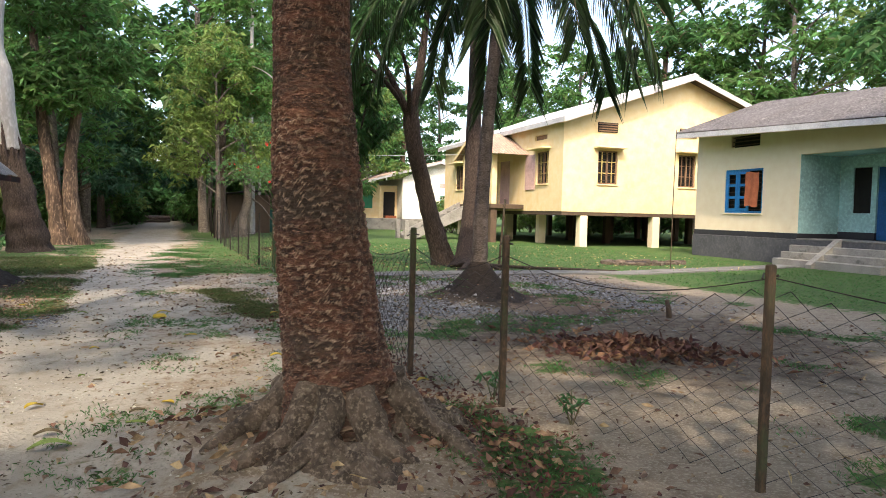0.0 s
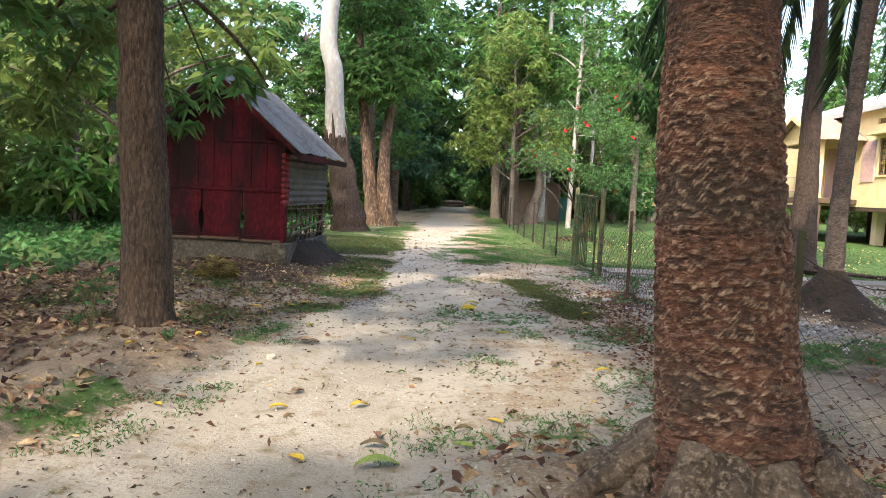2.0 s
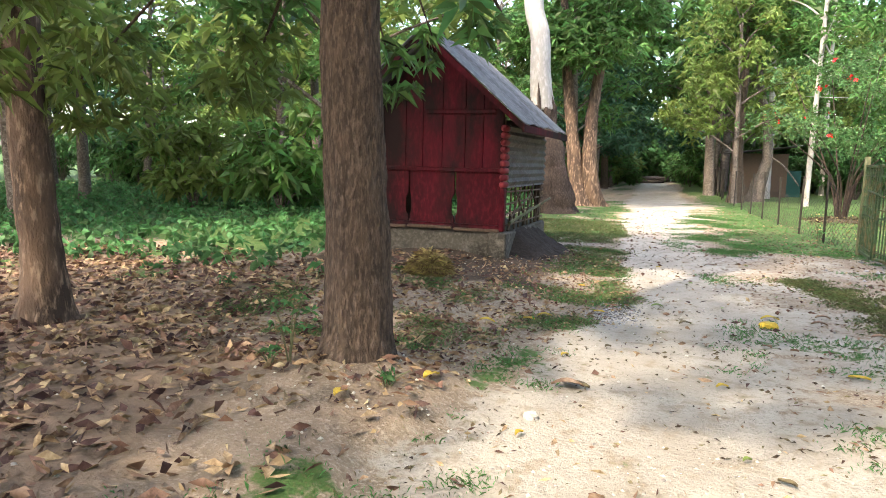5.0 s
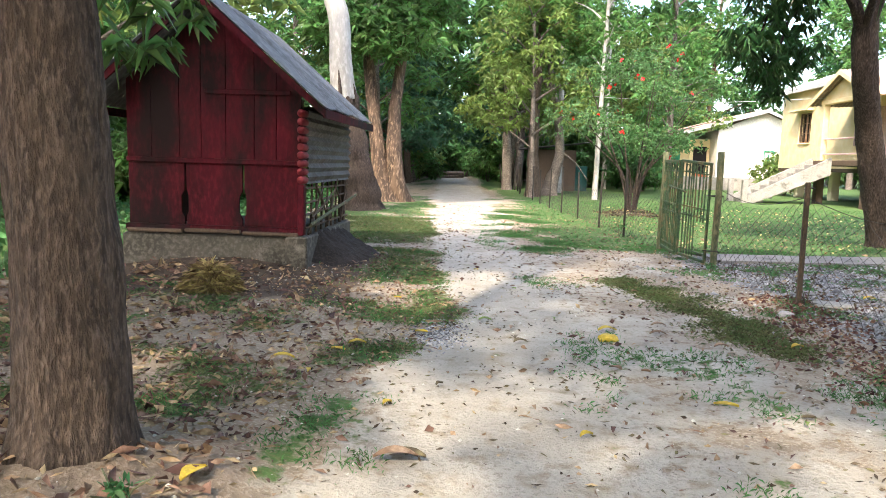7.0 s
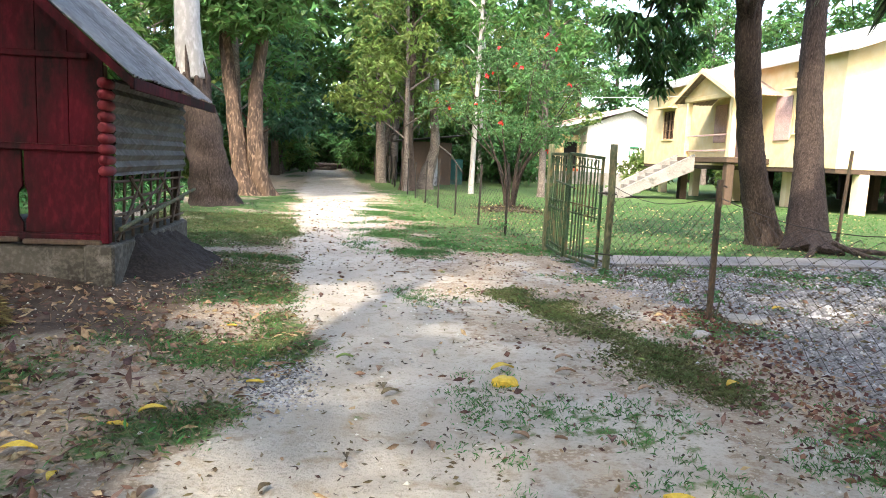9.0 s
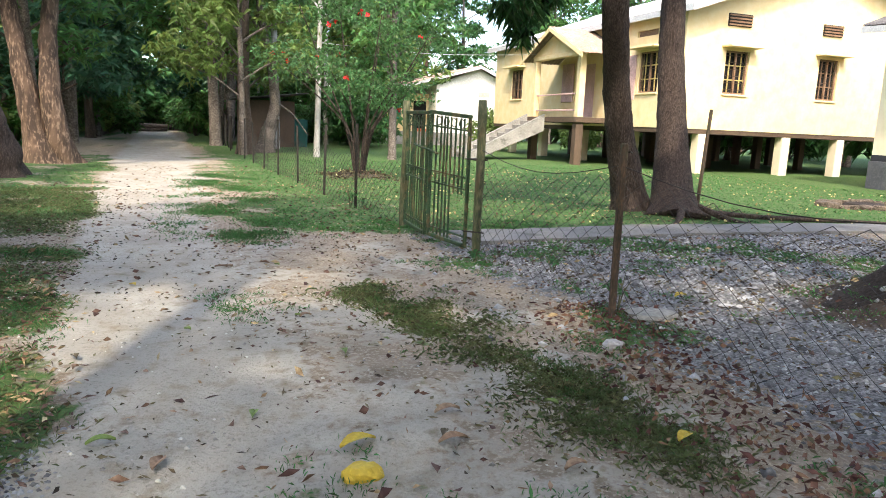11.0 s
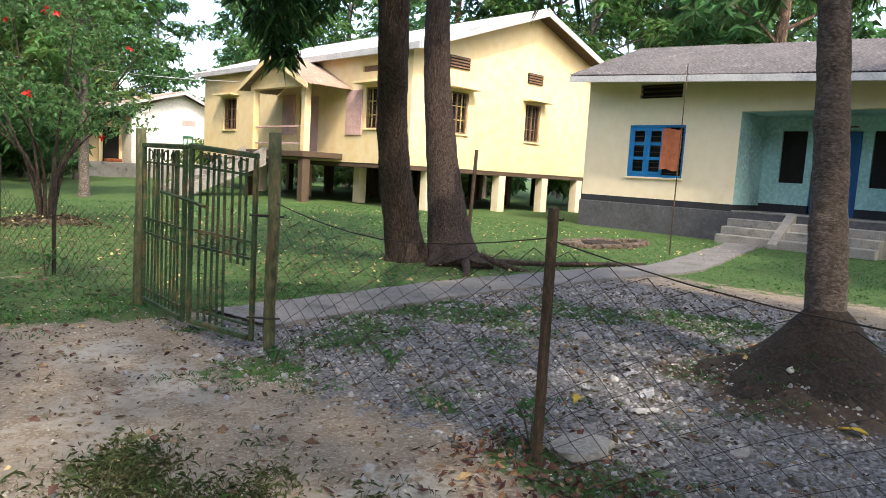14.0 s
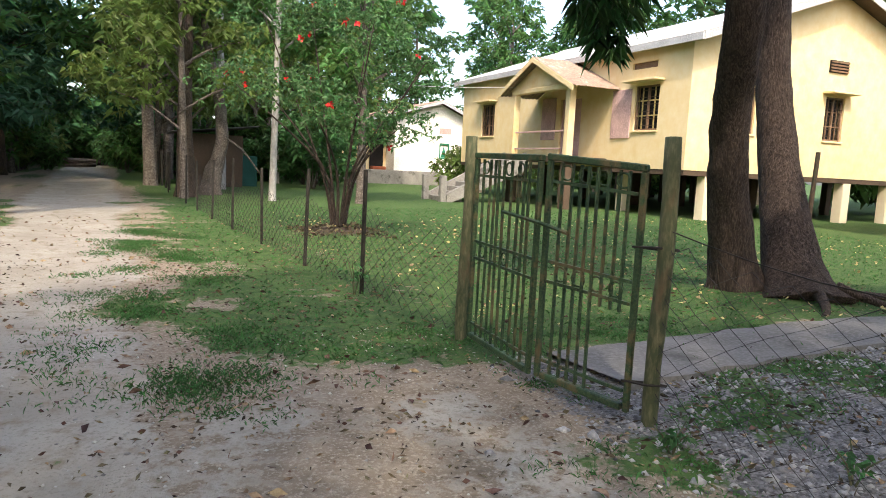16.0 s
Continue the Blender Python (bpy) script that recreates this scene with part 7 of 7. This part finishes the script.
for x, y, s, a, mat, lab in ((-0.57, 5.46, 0.11, 0.5, M_YELLEAF, YL), (-0.56, 5.83, 0.12, 1.1, M_LITTER, BL), (-0.24, 4.7, 0.14, 2.4, M_YELLEAF, YL), (0.11, 4.95, 0.15, 0.1, M_TWIG, BL), (0.17, 4.69, 0.22, 0.3, M_GREENLEAF, GL), (0.58, 4.98, 0.12, 2.8, M_GREENLEAF, GL), (0.74, 5.4, 0.12, 2.3, M_YELLEAF, YL),
                             (-0.24, 9.38, 0.13, 0.7, M_TWIG, BL), (1.22, 6.91, 0.13, 1.0, M_LITTER, BL), (1.58, 6.78, 0.12, 0.3, M_YELLEAF, YL), (-0.86, 7.25, 0.2, 2.7, M_TWIG, BL), (-1.59, 6.7, 0.17, 1.4, M_YELLEAF, YL), (-0.28, 9.5, 0.14, 1.6, M_TWIG, BL), (-0.5, 10.03, 0.11, 0.2, M_GREENLEAF, GL),
                             (0.83, 9.63, 0.13, 0.1, M_LITTER, BL), (1.79, 9.42, 0.13, 0.5, M_YELLEAF, YL), (0.82, 8.08, 0.13, 2.7, M_YELLEAF, YL), (0.76, 8.66, 0.11, 1.2, M_LITTERRED, BL), (-1.4, 9.04, 0.13, 0.4, M_YELLEAF, YL), (-1.8, 8.57, 0.15, 0.2, M_YELLEAF, YL)):
    fallen_leaf(x, y, s, a, mat, lab)
pick = random.Random(12)
for x, y, z in ground_points(60, -1.7, 2.3, 1.8, 13.5, lambda x, y: 0.8):
    mat, lab = pick.choice(((M_YELLEAF, YL), (M_LITTER, BL), (M_LITTER, BL), (M_TWIG, BL), (M_GREENLEAF, GL)))
    fallen_leaf(x, y, pick.uniform(0.06, 0.12), pick.uniform(0, 3.1), mat, lab)


# small weeds at the foot of posts and trunks
def weed(x, y, h, n, label):
    t = tagged(new("weed"), label, "weed", "small weeds")
    z = height(x, y)
    for k in range(3):
        a = k * 2.1 + x
        pts = [(x, y, z - 0.02), (x + 0.05 * math.cos(a), y + 0.05 * math.sin(a), z + h * 0.6), (x + 0.12 * math.cos(a), y + 0.12 * math.sin(a), z + h)]
        part("stem", Geo().tube(pts, [0.006, 0.005, 0.003], 5), M_POSTGREEN, t)
    part("foliage", whorls(blob_points([(x, y, z + h * 0.7, h * 0.45)], n), 5, 0.055, 0.4, 0.3), M_WEED, t)


for x, y, h, n in ((-2.42, 6.55, 0.42, 12), (2.03, 17.4, 0.35, 14), (2.72, 11.35, 0.25, 10), (-1.75, 6.45, 0.10, 7), (2.95, 12.75, 0.18, 9), (-2.45, 6.4, 0.10, 7), (2.4, 13.3, 0.14, 8), (-4.6, 8.9, 0.18, 9), (-3.9, 9.8, 0.15, 8), (2.95, 5.0, 0.22, 12), (3.2, 4.3, 0.2, 14)):
    weed(x, y, h, n, "small leafy green weed growing from the ground")


# ---- small things on the gravel and in the yard ----
def lump(name, label, category, x, y, size, squash, mat, seed):
    """An uneven worn stone or slab, sunk a little into the ground."""
    g, n, m = Geo(), 7, 12
    vs, fs = [], []
    for r in range(n):
        ph = math.pi * (r + 0.5) / n
        for k in range(m):
            a = 2 * math.pi * k / m
            d = Vector((math.cos(a) * math.sin(ph), math.sin(a) * math.sin(ph), math.cos(ph)))
            q = d * (1 + 0.35 * noise.noise(d * 1.7 + Vector((seed, 0, 0))))
            vs.append((x + q.x * size[0], y + q.y * size[1], height(x, y) + 0.25 * size[2] + max(min(q.z, squash), -squash) * size[2]))
    for r in range(n - 1):
        fs += [(r * m + k, r * m + (k + 1) % m, (r + 1) * m + (k + 1) % m, (r + 1) * m + k) for k in range(m)]
    fs += [tuple(range(m - 1, -1, -1)), tuple((n - 1) * m + k for k in range(m))]
    return tagged(part(name, g.add(vs, fs), mat), label, category)


p = ground_points(900, -1.4, -0.5, 8.9, 10.4, lambda x, y: math.exp(-((x + 0.85) / 0.16) ** 2 - ((y - 9.6) / 0.4) ** 2))
stuff("gravel", "small patch of dark grey stones at the track edge", "gravel", pebbles(p, 0.006, 0.017), M_PEBBLE)
lump("wrapper", "crumpled bright yellow wrapper on the sandy track", "litter", 0.43, 9.5, (0.075, 0.05, 0.045), 0.85, M_YELLEAF, 7.0)
lump("concrete_slab", "broken grey concrete slab lying beside the fence post", "slab", 2.86, 11.14, (0.20, 0.13, 0.07), 0.35, M_CEMENT, 1.0)
lump("stone", "smooth pale stone lying on the gravel", "stone", 3.51, 10.64, (0.06, 0.045, 0.04), 0.9, M_PEBBLE, 2.0)
lump("stone", "small pale stone at the track edge", "stone", -1.0, 6.62, (0.045, 0.04, 0.03), 0.9, M_STONE, 3.0)
lump("stone", "rough grey stone on the gravel", "stone", 2.2, 10.6, (0.07, 0.05, 0.045), 0.8, M_PEBBLE, 4.0)
lump("stone", "rough grey stone on the gravel", "stone", 4.9, 12.6, (0.09, 0.06, 0.05), 0.8, M_PEBBLE, 5.0)


def plastic_scrap(x, y, w, turn, seed):
    """A torn, crumpled sheet pressed into the gravel."""
    n = 14
    up = []
    for r in range(n):
        for k in range(n):
            u, v = k / (n - 1) - 0.5, r / (n - 1) - 0.5
            e = 1 + 0.35 * noise.noise(Vector((math.atan2(v, u) * 1.5, seed, 0)))
            X, Y = u * w * e, v * w * 0.35 * e
            px, py = x + X * math.cos(turn) - Y * math.sin(turn), y + X * math.sin(turn) + Y * math.cos(turn)
            up.append((px, py, height(px, py) + 0.016 + 0.022 * noise.noise(Vector((u * 5, v * 4, seed)))))
    fs = [(r * n + k, r * n + k + 1, (r + 1) * n + k + 1, (r + 1) * n + k) for r in range(n - 1) for k in range(n - 1)]
    g = Geo().add(up, fs).add([(a, b, c - 0.003) for a, b, c in up], [tuple(reversed(f)) for f in fs])
    tagged(part("plastic_scrap", g, M_SCRAP), "torn grimy white plastic scrap trodden into the gravel", "litter")


for x, y, w, a, sd in ((3.95, 11.42, 0.24, 0.5, 1.0), (3.65, 11.25, 0.18, -0.5, 2.0), (4.3, 11.75, 0.16, 0.2, 3.0), (3.75, 11.75, 0.14, 1.2, 4.0)):
    plastic_scrap(x, y, w, a, sd)
peg = thing("wooden_peg", "short dark wooden peg standing in the yard", "peg")
part("shaft", trunk_geo([(6.92, 8.30, height(6.92, 8.30) - 0.1), (6.90, 8.30, height(6.92, 8.30) + 0.1), (6.87, 8.31, height(6.92, 8.30) + 0.24)], [0.045, 0.04, 0.025], 9, 0.25, freq=9), M_WOODDARK, peg)

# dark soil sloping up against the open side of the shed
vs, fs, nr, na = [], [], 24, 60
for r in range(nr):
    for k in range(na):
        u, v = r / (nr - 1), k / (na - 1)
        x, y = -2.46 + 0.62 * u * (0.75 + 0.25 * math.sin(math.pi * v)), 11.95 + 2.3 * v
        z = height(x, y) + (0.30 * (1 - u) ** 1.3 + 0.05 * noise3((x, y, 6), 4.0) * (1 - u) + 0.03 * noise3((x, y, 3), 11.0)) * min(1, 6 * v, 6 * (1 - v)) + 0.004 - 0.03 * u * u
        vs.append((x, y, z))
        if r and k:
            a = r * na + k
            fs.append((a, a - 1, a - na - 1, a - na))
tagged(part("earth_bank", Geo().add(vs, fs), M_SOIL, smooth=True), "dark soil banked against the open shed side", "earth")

n = 420
ang, far = rng.uniform(0, 6.28, n), rng.uniform(0.55, 1.25, n)
p = np.array([(1.74 + r * math.cos(a), 4.3 + r * math.sin(a), height(1.74 + r * math.cos(a), 4.3 + r * math.sin(a)) + 0.02) for a, r in zip(ang, far)])
stuff("leaf_litter", "dry curled leaves lying among the tree roots", "leaves", leaf_mesh(p, rng.normal(size=(n, 3)) * np.array([1, 1, 0.35]), rng.uniform(0.05, 0.13, n), rng.uniform(0.02, 0.05, n), 0.08), M_LITTER)

p = ground_points(900, 2.6, 16, 15.2, 27, lambda x, y: 0.9 * lawn_keep(x, y))
stuff("fallen_petals", "pale dry petals and leaf bits dotted over the lawn", "petals", leaf_mesh(p + np.array([0, 0, 0.05]), rng.normal(size=(len(p), 3)) * np.array([1, 1, 0.3]), rng.uniform(0.03, 0.08, len(p)), rng.uniform(0.02, 0.045, len(p)), 0.05), M_STRAW)
